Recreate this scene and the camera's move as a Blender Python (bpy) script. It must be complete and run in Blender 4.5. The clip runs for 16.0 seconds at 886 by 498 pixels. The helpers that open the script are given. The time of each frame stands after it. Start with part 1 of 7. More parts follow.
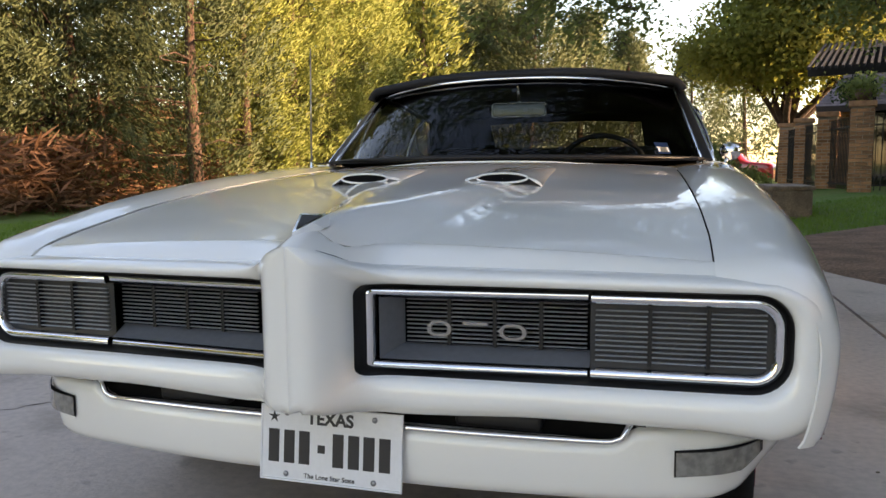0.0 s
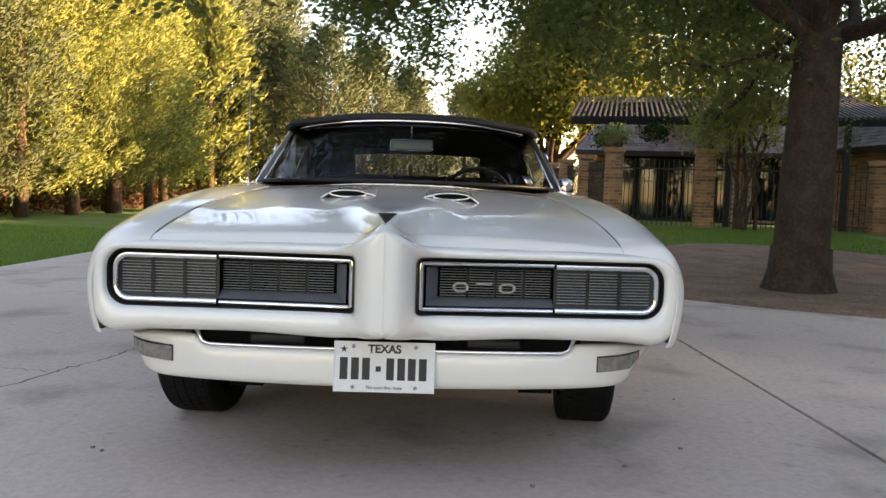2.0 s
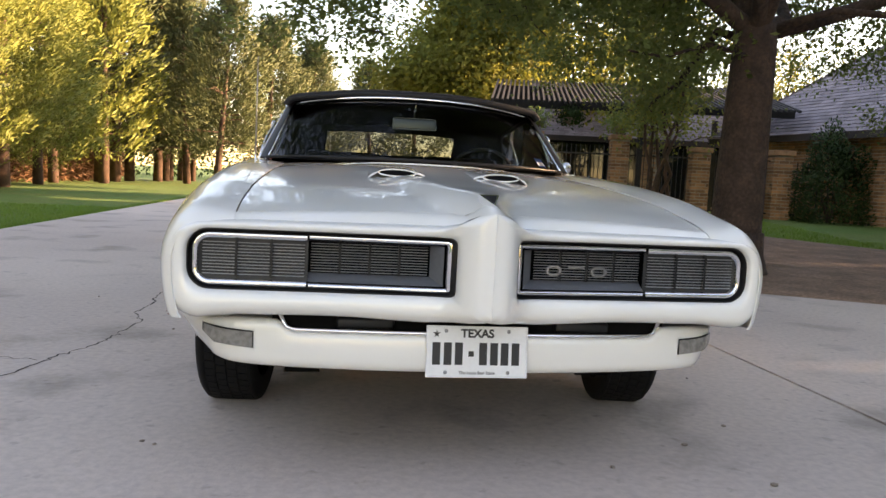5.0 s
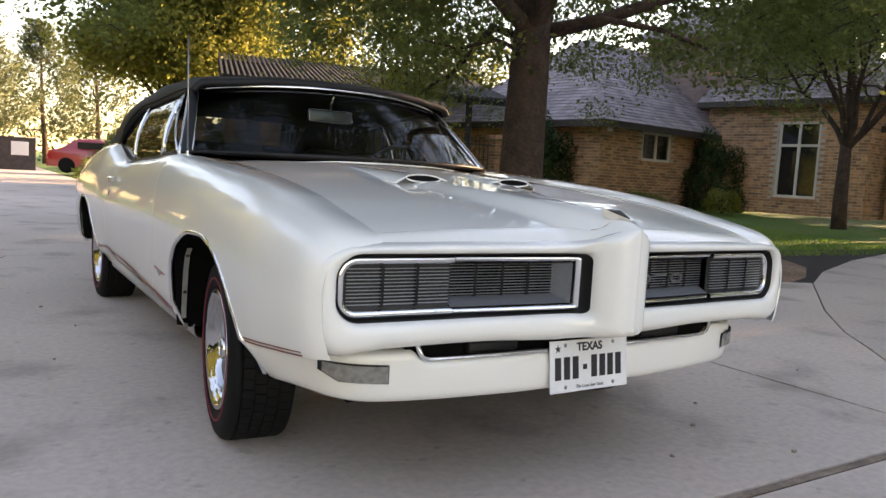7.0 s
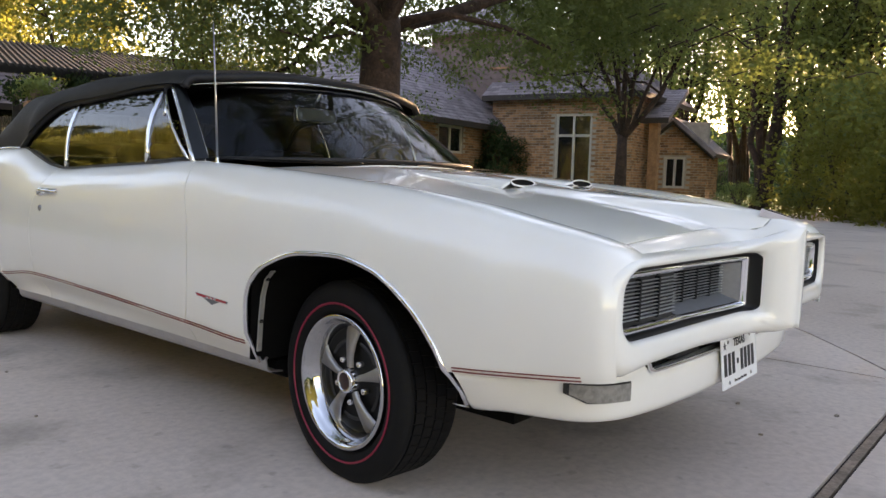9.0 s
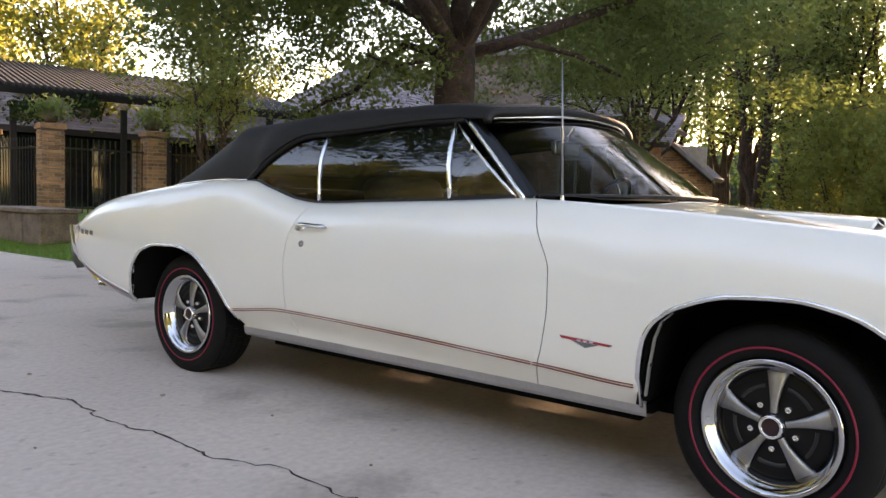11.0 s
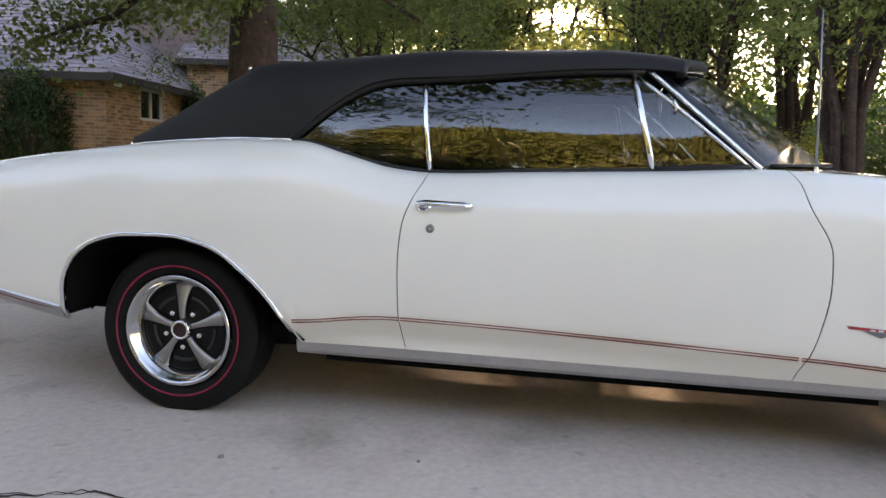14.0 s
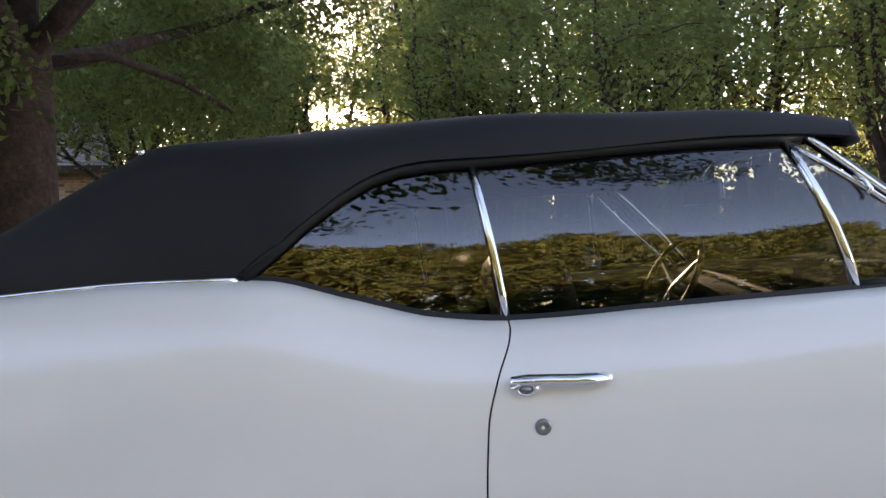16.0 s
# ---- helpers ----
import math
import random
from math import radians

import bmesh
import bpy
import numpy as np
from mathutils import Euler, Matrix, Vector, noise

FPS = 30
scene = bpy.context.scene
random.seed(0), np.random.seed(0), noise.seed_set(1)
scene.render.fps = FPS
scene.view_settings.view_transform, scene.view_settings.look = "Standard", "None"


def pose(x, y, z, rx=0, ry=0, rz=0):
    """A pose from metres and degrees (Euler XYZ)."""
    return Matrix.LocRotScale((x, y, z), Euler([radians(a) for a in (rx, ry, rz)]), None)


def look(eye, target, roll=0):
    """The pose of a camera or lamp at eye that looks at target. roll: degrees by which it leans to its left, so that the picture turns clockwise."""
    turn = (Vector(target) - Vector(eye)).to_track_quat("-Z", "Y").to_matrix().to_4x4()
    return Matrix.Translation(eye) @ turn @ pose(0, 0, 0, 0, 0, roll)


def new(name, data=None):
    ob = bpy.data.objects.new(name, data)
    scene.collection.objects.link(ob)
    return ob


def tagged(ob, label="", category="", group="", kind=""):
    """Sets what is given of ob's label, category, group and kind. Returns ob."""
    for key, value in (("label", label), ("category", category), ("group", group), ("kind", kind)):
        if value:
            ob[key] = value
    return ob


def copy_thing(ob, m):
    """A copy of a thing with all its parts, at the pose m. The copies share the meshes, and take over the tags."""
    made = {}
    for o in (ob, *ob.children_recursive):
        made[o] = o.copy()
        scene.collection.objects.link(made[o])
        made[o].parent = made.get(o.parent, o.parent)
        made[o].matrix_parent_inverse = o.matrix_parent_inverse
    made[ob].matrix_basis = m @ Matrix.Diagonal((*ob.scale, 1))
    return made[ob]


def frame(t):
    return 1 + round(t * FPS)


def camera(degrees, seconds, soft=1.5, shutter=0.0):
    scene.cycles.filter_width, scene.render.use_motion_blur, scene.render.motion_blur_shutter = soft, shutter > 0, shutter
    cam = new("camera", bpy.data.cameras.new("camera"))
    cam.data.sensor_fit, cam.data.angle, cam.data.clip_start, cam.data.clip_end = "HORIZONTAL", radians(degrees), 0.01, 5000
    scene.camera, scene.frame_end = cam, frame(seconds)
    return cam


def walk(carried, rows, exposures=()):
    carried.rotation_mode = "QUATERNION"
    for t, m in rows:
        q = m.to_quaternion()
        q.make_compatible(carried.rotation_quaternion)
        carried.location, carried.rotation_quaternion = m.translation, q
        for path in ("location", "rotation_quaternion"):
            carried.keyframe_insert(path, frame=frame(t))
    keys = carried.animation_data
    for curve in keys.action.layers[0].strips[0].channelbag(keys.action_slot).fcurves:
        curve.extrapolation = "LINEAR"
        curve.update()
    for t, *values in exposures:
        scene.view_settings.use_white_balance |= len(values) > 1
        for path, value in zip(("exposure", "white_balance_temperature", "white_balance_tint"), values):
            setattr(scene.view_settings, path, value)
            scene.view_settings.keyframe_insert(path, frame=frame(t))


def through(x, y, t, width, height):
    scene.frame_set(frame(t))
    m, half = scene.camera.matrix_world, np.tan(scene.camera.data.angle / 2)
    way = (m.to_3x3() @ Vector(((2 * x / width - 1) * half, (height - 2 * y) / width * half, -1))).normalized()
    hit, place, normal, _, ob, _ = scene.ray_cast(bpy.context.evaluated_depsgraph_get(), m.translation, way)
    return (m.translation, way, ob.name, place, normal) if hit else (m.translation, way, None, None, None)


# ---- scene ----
cam = camera(60.7, 16.0)
PATH = [
    (0, (0.622, -2.18, 0.93), (0.064, -0.271, 0.714), -0.5),
    (0.5, (0.583, -2.423, 0.941), (0.26, -0.46, 0.733), -0.1),
    (1, (0.423, -2.659, 0.948), (0.223, -0.677, 0.761), 0.9),
    (1.5, (0.195, -2.894, 0.939), (0.121, -0.903, 0.77), 1.4),
    (2, (0.132, -3.107, 0.902), (0.161, -1.112, 0.761), 1.8),
    (2.5, (0.125, -3.202, 0.823), (0.198, -1.205, 0.735), 2.1),
    (3, (0.123, -3.195, 0.74), (0.212, -1.197, 0.714), 2.3),
    (5.5, (-0.72, -2.914, 0.906), (-0.269, -0.978, 0.689), 3.2),
    (6, (-1.021, -2.802, 0.914), (-0.372, -0.924, 0.682), 3.6),
    (6.5, (-1.327, -2.69, 0.933), (-0.46, -0.901, 0.714), 3.8),
    (7, (-1.558, -2.493, 0.921), (-0.504, -0.805, 0.722), 3.2),
    (7.5, (-1.791, -2.305, 0.924), (-0.591, -0.717, 0.732), 2.7),
    (8, (-2.023, -2.093, 0.921), (-0.679, -0.624, 0.729), 2.0),
    (10.5, (-2.91, -0.824, 0.914), (-1.304, 0.354, 0.739), 2.2),
    (11, (-3.172, -0.516, 0.935), (-1.574, 0.68, 0.799), 1.8),
    (11.5, (-3.331, -0.169, 0.914), (-1.712, 0.999, 0.795), 1.3),
    (12, (-3.432, 0.201, 0.928), (-1.757, 1.285, 0.801), 0.6),
    (12.5, (-3.516, 0.524, 0.923), (-1.731, 1.412, 0.764), 0.5),
    (13, (-3.444, 0.817, 0.901), (-1.581, 1.518, 0.707), 0.8),
    (13.5, (-3.374, 1.124, 0.921), (-1.46, 1.656, 0.685), 1.4),
    (14, (-3.313, 1.442, 0.953), (-1.361, 1.797, 0.707), 1.9),
    (14.5, (-3.148, 1.722, 0.937), (-1.168, 1.9, 0.719), 1.3),
    (15, (-2.958, 1.998, 0.962), (-0.964, 1.998, 0.802), 0.1),
    (15.5, (-2.664, 2.207, 1.02), (-0.673, 2.033, 0.956), -1.6),
    (16, (-2.23, 2.234, 1.032), (-0.244, 2.002, 1.034), -2.0),
]
walk(cam, [(t, look(eye, target, roll)) for t, eye, target, roll in PATH],
     [(0, 2.2, 8000, 26), (1.5, 2.4, 8200, 27), (3, 2.55, 8500, 28), (8, 2.6, 8500, 29), (11, 2.9, 8300, 29), (13, 2.95, 8250, 29), (14, 2.95, 8000, 29), (15, 2.85, 7900, 30), (15.5, 2.7, 7700, 30), (16, 2.62, 7400, 32)])

# ---- daylight: low sun behind the trees ----
SUN_AZ, SUN_EL = 3.4, 11.4
world = bpy.data.worlds.new("evening_sky")
scene.world = world
world.use_nodes = True
sky = world.node_tree.nodes.new("ShaderNodeTexSky")
sky.sky_type, sky.sun_disc = "NISHITA", False
sky.sun_elevation, sky.sun_rotation = radians(SUN_EL), radians(90 - SUN_AZ)
sky.air_density, sky.dust_density = 1.0, 0.3
world.node_tree.links.new(sky.outputs[0], world.node_tree.nodes["Background"].inputs[0])
world.node_tree.nodes["Background"].inputs[1].default_value = 0.15
sun_data = bpy.data.lights.new("sun", "SUN")
sun_data.energy, sun_data.angle, sun_data.color = 5.0, radians(0.6), (1.0, 0.79, 0.52)
sun = new("sun", sun_data)
toward = Vector((math.cos(radians(SUN_AZ)) * math.cos(radians(SUN_EL)), math.sin(radians(SUN_AZ)) * math.cos(radians(SUN_EL)), math.sin(radians(SUN_EL))))
sun.matrix_basis = look(tuple(toward * 60), (0, 0, 0))
# the low sun, seen through the trees; its glare is in the disc's size
disc = bmesh.new()
bmesh.ops.create_uvsphere(disc, u_segments=24, v_segments=12, radius=80.0)
glow = bpy.data.materials.new("sun_glow")
glow.use_nodes = True
glow_node = glow.node_tree.nodes.new("ShaderNodeEmission")
glow_node.inputs[0].default_value, glow_node.inputs[1].default_value = (1.0, 0.86, 0.62, 1), 30.0
glow.node_tree.links.new(glow_node.outputs[0], glow.node_tree.nodes["Material Output"].inputs[0])
me = bpy.data.meshes.new("sun_disc")
disc.to_mesh(me)
disc.free()
me.materials.append(glow)
disc = tagged(new("backdrop_sun", me), "low yellow-white evening sun, widened by its glare", "sun", kind="structure")
sunward = Vector((math.cos(radians(2.1)), math.sin(radians(2.1)), math.tan(radians(10.1)))).normalized()
disc.location = sunward * 4370


# ---- mesh tools ----
def curve_fn(*pairs):
    """A smooth function through (x, y) pairs, without overshoot."""
    xs, ys = np.array([p[0] for p in pairs], float), np.array([p[1] for p in pairs], float)
    d = np.diff(ys) / np.diff(xs)
    m = np.zeros(len(xs))
    m[0], m[-1] = d[0], d[-1]
    for i in range(1, len(xs) - 1):
        m[i] = 0 if d[i - 1] * d[i] <= 0 else 2 * d[i - 1] * d[i] / (d[i - 1] + d[i])

    def f(x):
        i = min(max(int(np.searchsorted(xs, x)) - 1, 0), len(xs) - 2)
        h = xs[i + 1] - xs[i]
        t = min(max((x - xs[i]) / h, 0.0), 1.0)
        return float((2 * t**3 - 3 * t**2 + 1) * ys[i] + (t**3 - 2 * t**2 + t) * h * m[i]
                     + (-2 * t**3 + 3 * t**2) * ys[i + 1] + (t**3 - t**2) * h * m[i + 1])
    return f


def make(name, verts, faces, material, parent=None, label="", smooth=False, place=None):
    """One mesh object from lists of vertices and faces."""
    me = bpy.data.meshes.new(name)
    me.from_pydata([tuple(v) for v in verts], [], faces)
    me.materials.append(material)
    if smooth:
        me.polygons.foreach_set("use_smooth", [True] * len(me.polygons))
    me.update()
    ob = new(name, me)
    if parent is not None:
        ob.parent = parent
    if place is not None:
        ob.matrix_basis = place
    if label:
        ob["label"] = label
    return ob


def part(name, bm, material, parent=None, label="", smooth=False, place=None):
    """Links a bmesh as one mesh object under a thing."""
    me = bpy.data.meshes.new(name)
    bm.normal_update()
    bm.to_mesh(me)
    bm.free()
    me.materials.append(material)
    if smooth:
        me.polygons.foreach_set("use_smooth", [True] * len(me.polygons))
    ob = new(name, me)
    if parent is not None:
        ob.parent = parent
    if place is not None:
        ob.matrix_basis = place
    if label:
        ob["label"] = label
    return ob


def thing(name, label, category, place=None, group="", kind=""):
    ob = new(name)
    if place is not None:
        ob.matrix_basis = place
    return tagged(ob, label, category, group, kind)


def grid(rows, close_u=False):
    """Vertices and quads of a net of rows of points."""
    n = len(rows[0])
    verts = [p for row in rows for p in row]
    faces = []
    for i in range(len(rows) - 1):
        for j in range(n if close_u else n - 1):
            k = (j + 1) % n
            faces.append((i * n + j, i * n + k, (i + 1) * n + k, (i + 1) * n + j))
    return verts, faces


def flip(faces):
    return [tuple(reversed(f)) for f in faces]


def join(*meshes):
    verts, faces = [], []
    for v, f in meshes:
        o = len(verts)
        verts += list(v)
        faces += [tuple(i + o for i in q) for q in f]
    return verts, faces


def box_mesh(x0, x1, y0, y1, z0, z1):
    v = [(x0, y0, z0), (x1, y0, z0), (x1, y1, z0), (x0, y1, z0), (x0, y0, z1), (x1, y0, z1), (x1, y1, z1), (x0, y1, z1)]
    f = [(0, 3, 2, 1), (4, 5, 6, 7), (0, 1, 5, 4), (1, 2, 6, 5), (2, 3, 7, 6), (3, 0, 4, 7)]
    return v, f


def soft_box(sx, sy, sz, r=0.006, seg=2):
    bm = bmesh.new()
    bmesh.ops.create_cube(bm, size=1.0)
    bmesh.ops.scale(bm, vec=(sx, sy, sz), verts=bm.verts)
    bmesh.ops.bevel(bm, geom=list(bm.edges), offset=min(r, 0.45 * min(sx, sy, sz)), segments=seg, affect="EDGES", profile=0.5)
    return bm


def tube_mesh(points, radii, sides=10, cap=True):
    """A tube along points; radii a number or one for each point."""
    pts = [Vector(p) for p in points]
    rs = [radii] * len(pts) if isinstance(radii, (int, float)) else list(radii)
    rows = []
    side = None
    for i, p in enumerate(pts):
        d = (pts[min(i + 1, len(pts) - 1)] - pts[max(i - 1, 0)]).normalized()
        if side is None:
            side = d.cross(Vector((0, 0, 1)) if abs(d.z) < 0.9 else Vector((1, 0, 0))).normalized()
        else:
            side = (side - d * side.dot(d)).normalized()
        up = side.cross(d)
        rows.append([p + float(rs[i]) * (math.cos(a) * side + math.sin(a) * up) for a in [2 * math.pi * k / sides for k in range(sides)]])
    v, f = grid(rows, close_u=True)
    if cap:
        f = f + [tuple(reversed(range(sides))), tuple(len(v) - sides + k for k in range(sides))]
    return v, flip(f)


def ribbon_mesh(points, half, thick, normals):
    """A flat strip along points: half width sideways, proud by thick along the normals."""
    pts = [Vector(p) for p in points]
    rows = []
    for i, p in enumerate(pts):
        d = (pts[min(i + 1, len(pts) - 1)] - pts[max(i - 1, 0)]).normalized()
        n = Vector(normals[i] if isinstance(normals, list) else normals).normalized()
        s = d.cross(n).normalized() * half
        rows.append([p - s - n * 0.002, p - s * 0.9 + n * thick, p + s * 0.9 + n * thick, p + s - n * 0.002])
    v, f = grid(rows)
    n = len(v)
    f = f + [(0, 3, 2, 1)[::-1], (n - 4, n - 3, n - 2, n - 1)[::-1]]
    return v, f


def lathe_mesh(profile, sides=48, axis="x"):
    """Turns (along, radius) pairs about the x axis."""
    rows = []
    for a, r in profile:
        rows.append([(a, r * math.cos(2 * math.pi * k / sides), r * math.sin(2 * math.pi * k / sides)) for k in range(sides)])
    return grid(rows, close_u=True)


def solid(ob, thickness, offset=-1):
    m = ob.modifiers.new("thickness", "SOLIDIFY")
    m.thickness, m.offset = thickness, offset
    e = ob.modifiers.new("crisp_edges", "EDGE_SPLIT")
    e.split_angle = radians(55)
    return ob


# ---- materials ----
def material(name, base, rough=0.5, metal=0.0, vary=0.0, scale=6.0, fine=0.0, fine_scale=80.0, bump=0.0, bump_scale=60.0, coat=0.0, spec=0.5,
             per_object=0.0, per_island=0.0, second=None, rough_vary=0.0, stains=0.0):
    """A principled surface with variation at two scales and a fine relief, in the object's own metres."""
    m = bpy.data.materials.new(name)
    m.use_nodes = True
    t = m.node_tree
    p = t.nodes["Principled BSDF"]
    p.inputs["Base Color"].default_value = (*base, 1)
    p.inputs["Roughness"].default_value = rough
    p.inputs["Metallic"].default_value = metal
    p.inputs["Specular IOR Level"].default_value = spec
    p.inputs["Coat Weight"].default_value = coat
    p.inputs["Coat Roughness"].default_value = 0.03
    co = t.nodes.new("ShaderNodeTexCoord")
    colour = None

    def rgb(c):
        n = t.nodes.new("ShaderNodeRGB")
        n.outputs[0].default_value = (*c, 1)
        return n.outputs[0]

    def noise_node(s, detail=4.0):
        n = t.nodes.new("ShaderNodeTexNoise")
        n.inputs["Scale"].default_value = s
        n.inputs["Detail"].default_value = detail
        t.links.new(co.outputs["Object"], n.inputs["Vector"])
        return n.outputs["Fac"]

    def mix(kind, fac, a, b):
        n = t.nodes.new("ShaderNodeMix")
        n.data_type, n.blend_type = "RGBA", kind
        if isinstance(fac, float):
            n.inputs[0].default_value = fac
        else:
            t.links.new(fac, n.inputs[0])
        t.links.new(a, n.inputs[6])
        t.links.new(b, n.inputs[7])
        return n.outputs[2]

    def ramp(fac, lo, hi, a=0.3, b=0.7):
        n = t.nodes.new("ShaderNodeMapRange")
        n.inputs[1].default_value, n.inputs[2].default_value, n.inputs[3].default_value, n.inputs[4].default_value = a, b, lo, hi
        t.links.new(fac, n.inputs[0])
        return n.outputs[0]

    colour = rgb(base)
    if vary:
        other = second or tuple(c * (1 - vary) for c in base)
        colour = mix("MIX", ramp(noise_node(scale, 5.0), 0.0, 1.0, 0.38, 0.62), colour, rgb(other))
    if fine:
        colour = mix("MIX", ramp(noise_node(fine_scale, 3.0), 0.0, 1.0, 0.35, 0.65), colour, mix("MULTIPLY", 1.0, colour, rgb((1 - fine,) * 3)))
    if stains:
        colour = mix("MIX", ramp(noise_node(1.6, 9.0), 0.0, 1.0, 0.55, 0.68), colour, mix("MULTIPLY", 1.0, colour, rgb((1 - stains, 1 - stains, 1 - stains * 1.05))))
        colour = mix("MIX", ramp(noise_node(14.0, 6.0), 0.0, 1.0, 0.62, 0.72), colour, mix("MULTIPLY", 1.0, colour, rgb((1 - stains * .8,) * 3)))
    if per_object or per_island:
        if per_object:
            src = t.nodes.new("ShaderNodeObjectInfo").outputs["Random"]
        else:
            src = t.nodes.new("ShaderNodeNewGeometry").outputs["Random Per Island"]
        amount = per_object or per_island
        hsv = t.nodes.new("ShaderNodeHueSaturation")
        t.links.new(ramp(src, 1 - amount, 1 + amount, 0.0, 1.0), hsv.inputs["Value"])
        t.links.new(colour, hsv.inputs["Color"])
        colour = hsv.outputs[0]
    t.links.new(colour, p.inputs["Base Color"])
    if rough_vary:
        t.links.new(ramp(noise_node(scale * 1.7, 4.0), max(0.02, rough - rough_vary), min(1.0, rough + rough_vary)), p.inputs["Roughness"])
    if bump:
        b = t.nodes.new("ShaderNodeBump")
        b.inputs["Strength"].default_value = 1.0
        b.inputs["Distance"].default_value = bump
        t.links.new(noise_node(bump_scale, 6.0), b.inputs["Height"])
        t.links.new(b.outputs[0], p.inputs["Normal"])
    return m


def glass(name, tint=(1, 1, 1), clear=0.7, rough=0.0, mirror=0.09):
    """A thin pane: it lets light straight through and mirrors by the angle of view."""
    m = bpy.data.materials.new(name)
    m.use_nodes = True
    t = m.node_tree
    t.nodes.remove(t.nodes["Principled BSDF"])
    see, shine, mix, facing, power, scale_ = (t.nodes.new(n) for n in ("ShaderNodeBsdfTransparent", "ShaderNodeBsdfGlossy", "ShaderNodeMixShader", "ShaderNodeLayerWeight", "ShaderNodeMath", "ShaderNodeMath"))
    see.inputs[0].default_value = (*[c * clear for c in tint], 1)
    shine.inputs["Roughness"].default_value = rough
    facing.inputs[0].default_value = 0.5
    power.operation, scale_.operation = "POWER", "MULTIPLY_ADD"
    t.links.new(facing.outputs["Facing"], power.inputs[0])
    power.inputs[1].default_value = 5.0
    t.links.new(power.outputs[0], scale_.inputs[0])
    scale_.inputs[1].default_value, scale_.inputs[2].default_value = 0.95 - mirror, mirror
    t.links.new(scale_.outputs[0], mix.inputs[0])
    t.links.new(see.outputs[0], mix.inputs[1])
    t.links.new(shine.outputs[0], mix.inputs[2])
    t.links.new(mix.outputs[0], t.nodes["Material Output"].inputs[0])
    return m


PAINT = material("white_paint", (0.79, 0.78, 0.742), rough=0.28, vary=0.03, scale=2.0, coat=1.0, spec=0.5)
CHROME = material("chrome", (0.86, 0.86, 0.87), rough=0.06, metal=1.0, fine=0.05, fine_scale=40)
SATIN = material("satin_metal", (0.30, 0.30, 0.31), rough=0.3, metal=1.0, fine=0.06)
# polished steel; the dark trees it mirrors are put into the colour
PILLAR = material("stainless_dark_reflection", (0.055, 0.058, 0.062), rough=0.32, metal=1.0, fine=0.08, fine_scale=30)
BRUSHED = material("brushed_sill", (0.55, 0.54, 0.54), rough=0.38, metal=0.9, vary=0.1, scale=9, fine=0.08)
BLACK = material("black_trim", (0.007, 0.007, 0.008), spec=0.35, rough=0.5, fine=0.2)
# near black: shade of cavities and underside in the colour; also cloth
VOID = material("shade_and_cloth_black", (0.005, 0.005, 0.005), spec=0.1, rough=0.9, vary=0.3)
FLANGE = material("arch_flange_grey", (0.30, 0.29, 0.28), rough=0.5, vary=0.2, scale=12, fine=0.15)
GREY = material("grille_grey", (0.16, 0.17, 0.19), rough=0.45, metal=0.3, fine=0.1)
VINYL = material("black_vinyl", (0.011, 0.011, 0.013), rough=0.62, spec=0.35, vary=0.2, scale=5, fine=0.15, fine_scale=300, bump=0.0006, bump_scale=500)
SEAT = material("seat_vinyl", (0.007, 0.007, 0.008), rough=0.6, spec=0.06, fine=0.2, fine_scale=200, bump=0.0006, bump_scale=200)
RUBBER = material("tyre_rubber", (0.0055, 0.0055, 0.006), spec=0.22, rough=0.72, vary=0.25, scale=14, fine=0.25, fine_scale=220, bump=0.0006, bump_scale=180)
RED = material("red_line", (0.24, 0.008, 0.035), rough=0.6, vary=0.15, scale=30)
RIM = material("rim_chrome", (0.56, 0.56, 0.57), rough=0.07, metal=1.0, fine=0.06, fine_scale=40)
SPOKE = material("satin_spoke", (0.40, 0.39, 0.385), rough=0.42, metal=1.0, vary=0.08, scale=30, fine=0.06)
WHEEL_BLACK = material("wheel_black", (0.004, 0.004, 0.0045), rough=0.38, spec=0.25, fine=0.2)
RED_BADGE = material("badge_red", (0.48, 0.02, 0.035), rough=0.35, fine=0.1, coat=0.5)
STRIPE = material("stripe_maroon", (0.20, 0.03, 0.03), rough=0.4, fine=0.1)
LENS = material("lamp_lens", (0.24, 0.23, 0.21), rough=0.12, fine=0.35, fine_scale=60, coat=1.0)
PLATE = material("plate_white", (0.74, 0.75, 0.77), rough=0.35, fine=0.04)
INK = material("plate_ink", (0.015, 0.015, 0.018), rough=0.5, fine=0.1)
BLUE = material("sticker_blue", (0.05, 0.13, 0.42), rough=0.4, fine=0.1)
PAPER = material("sticker_white", (0.75, 0.76, 0.78), rough=0.5, fine=0.05)
GLASS = glass("windscreen_glass", (0.92, 0.97, 0.95), 0.42, mirror=0.024)
LOUVRE = material("silver_louvre", (0.44, 0.45, 0.47), rough=0.3, metal=0.6, fine=0.06)
MIRROR_BACK = material("mirror_back", (0.30, 0.32, 0.32), rough=0.25, metal=0.6, fine=0.1)
DOOR_GREY = material("headlamp_door_grey", (0.018, 0.019, 0.022), rough=0.5, fine=0.15)
CAP_DARK = material("cap_dark", (0.03, 0.008, 0.010), rough=0.35, fine=0.2, fine_scale=200)
SIDE_GLASS = glass("side_glass", (0.9, 0.94, 0.93), 0.42, mirror=0.125)


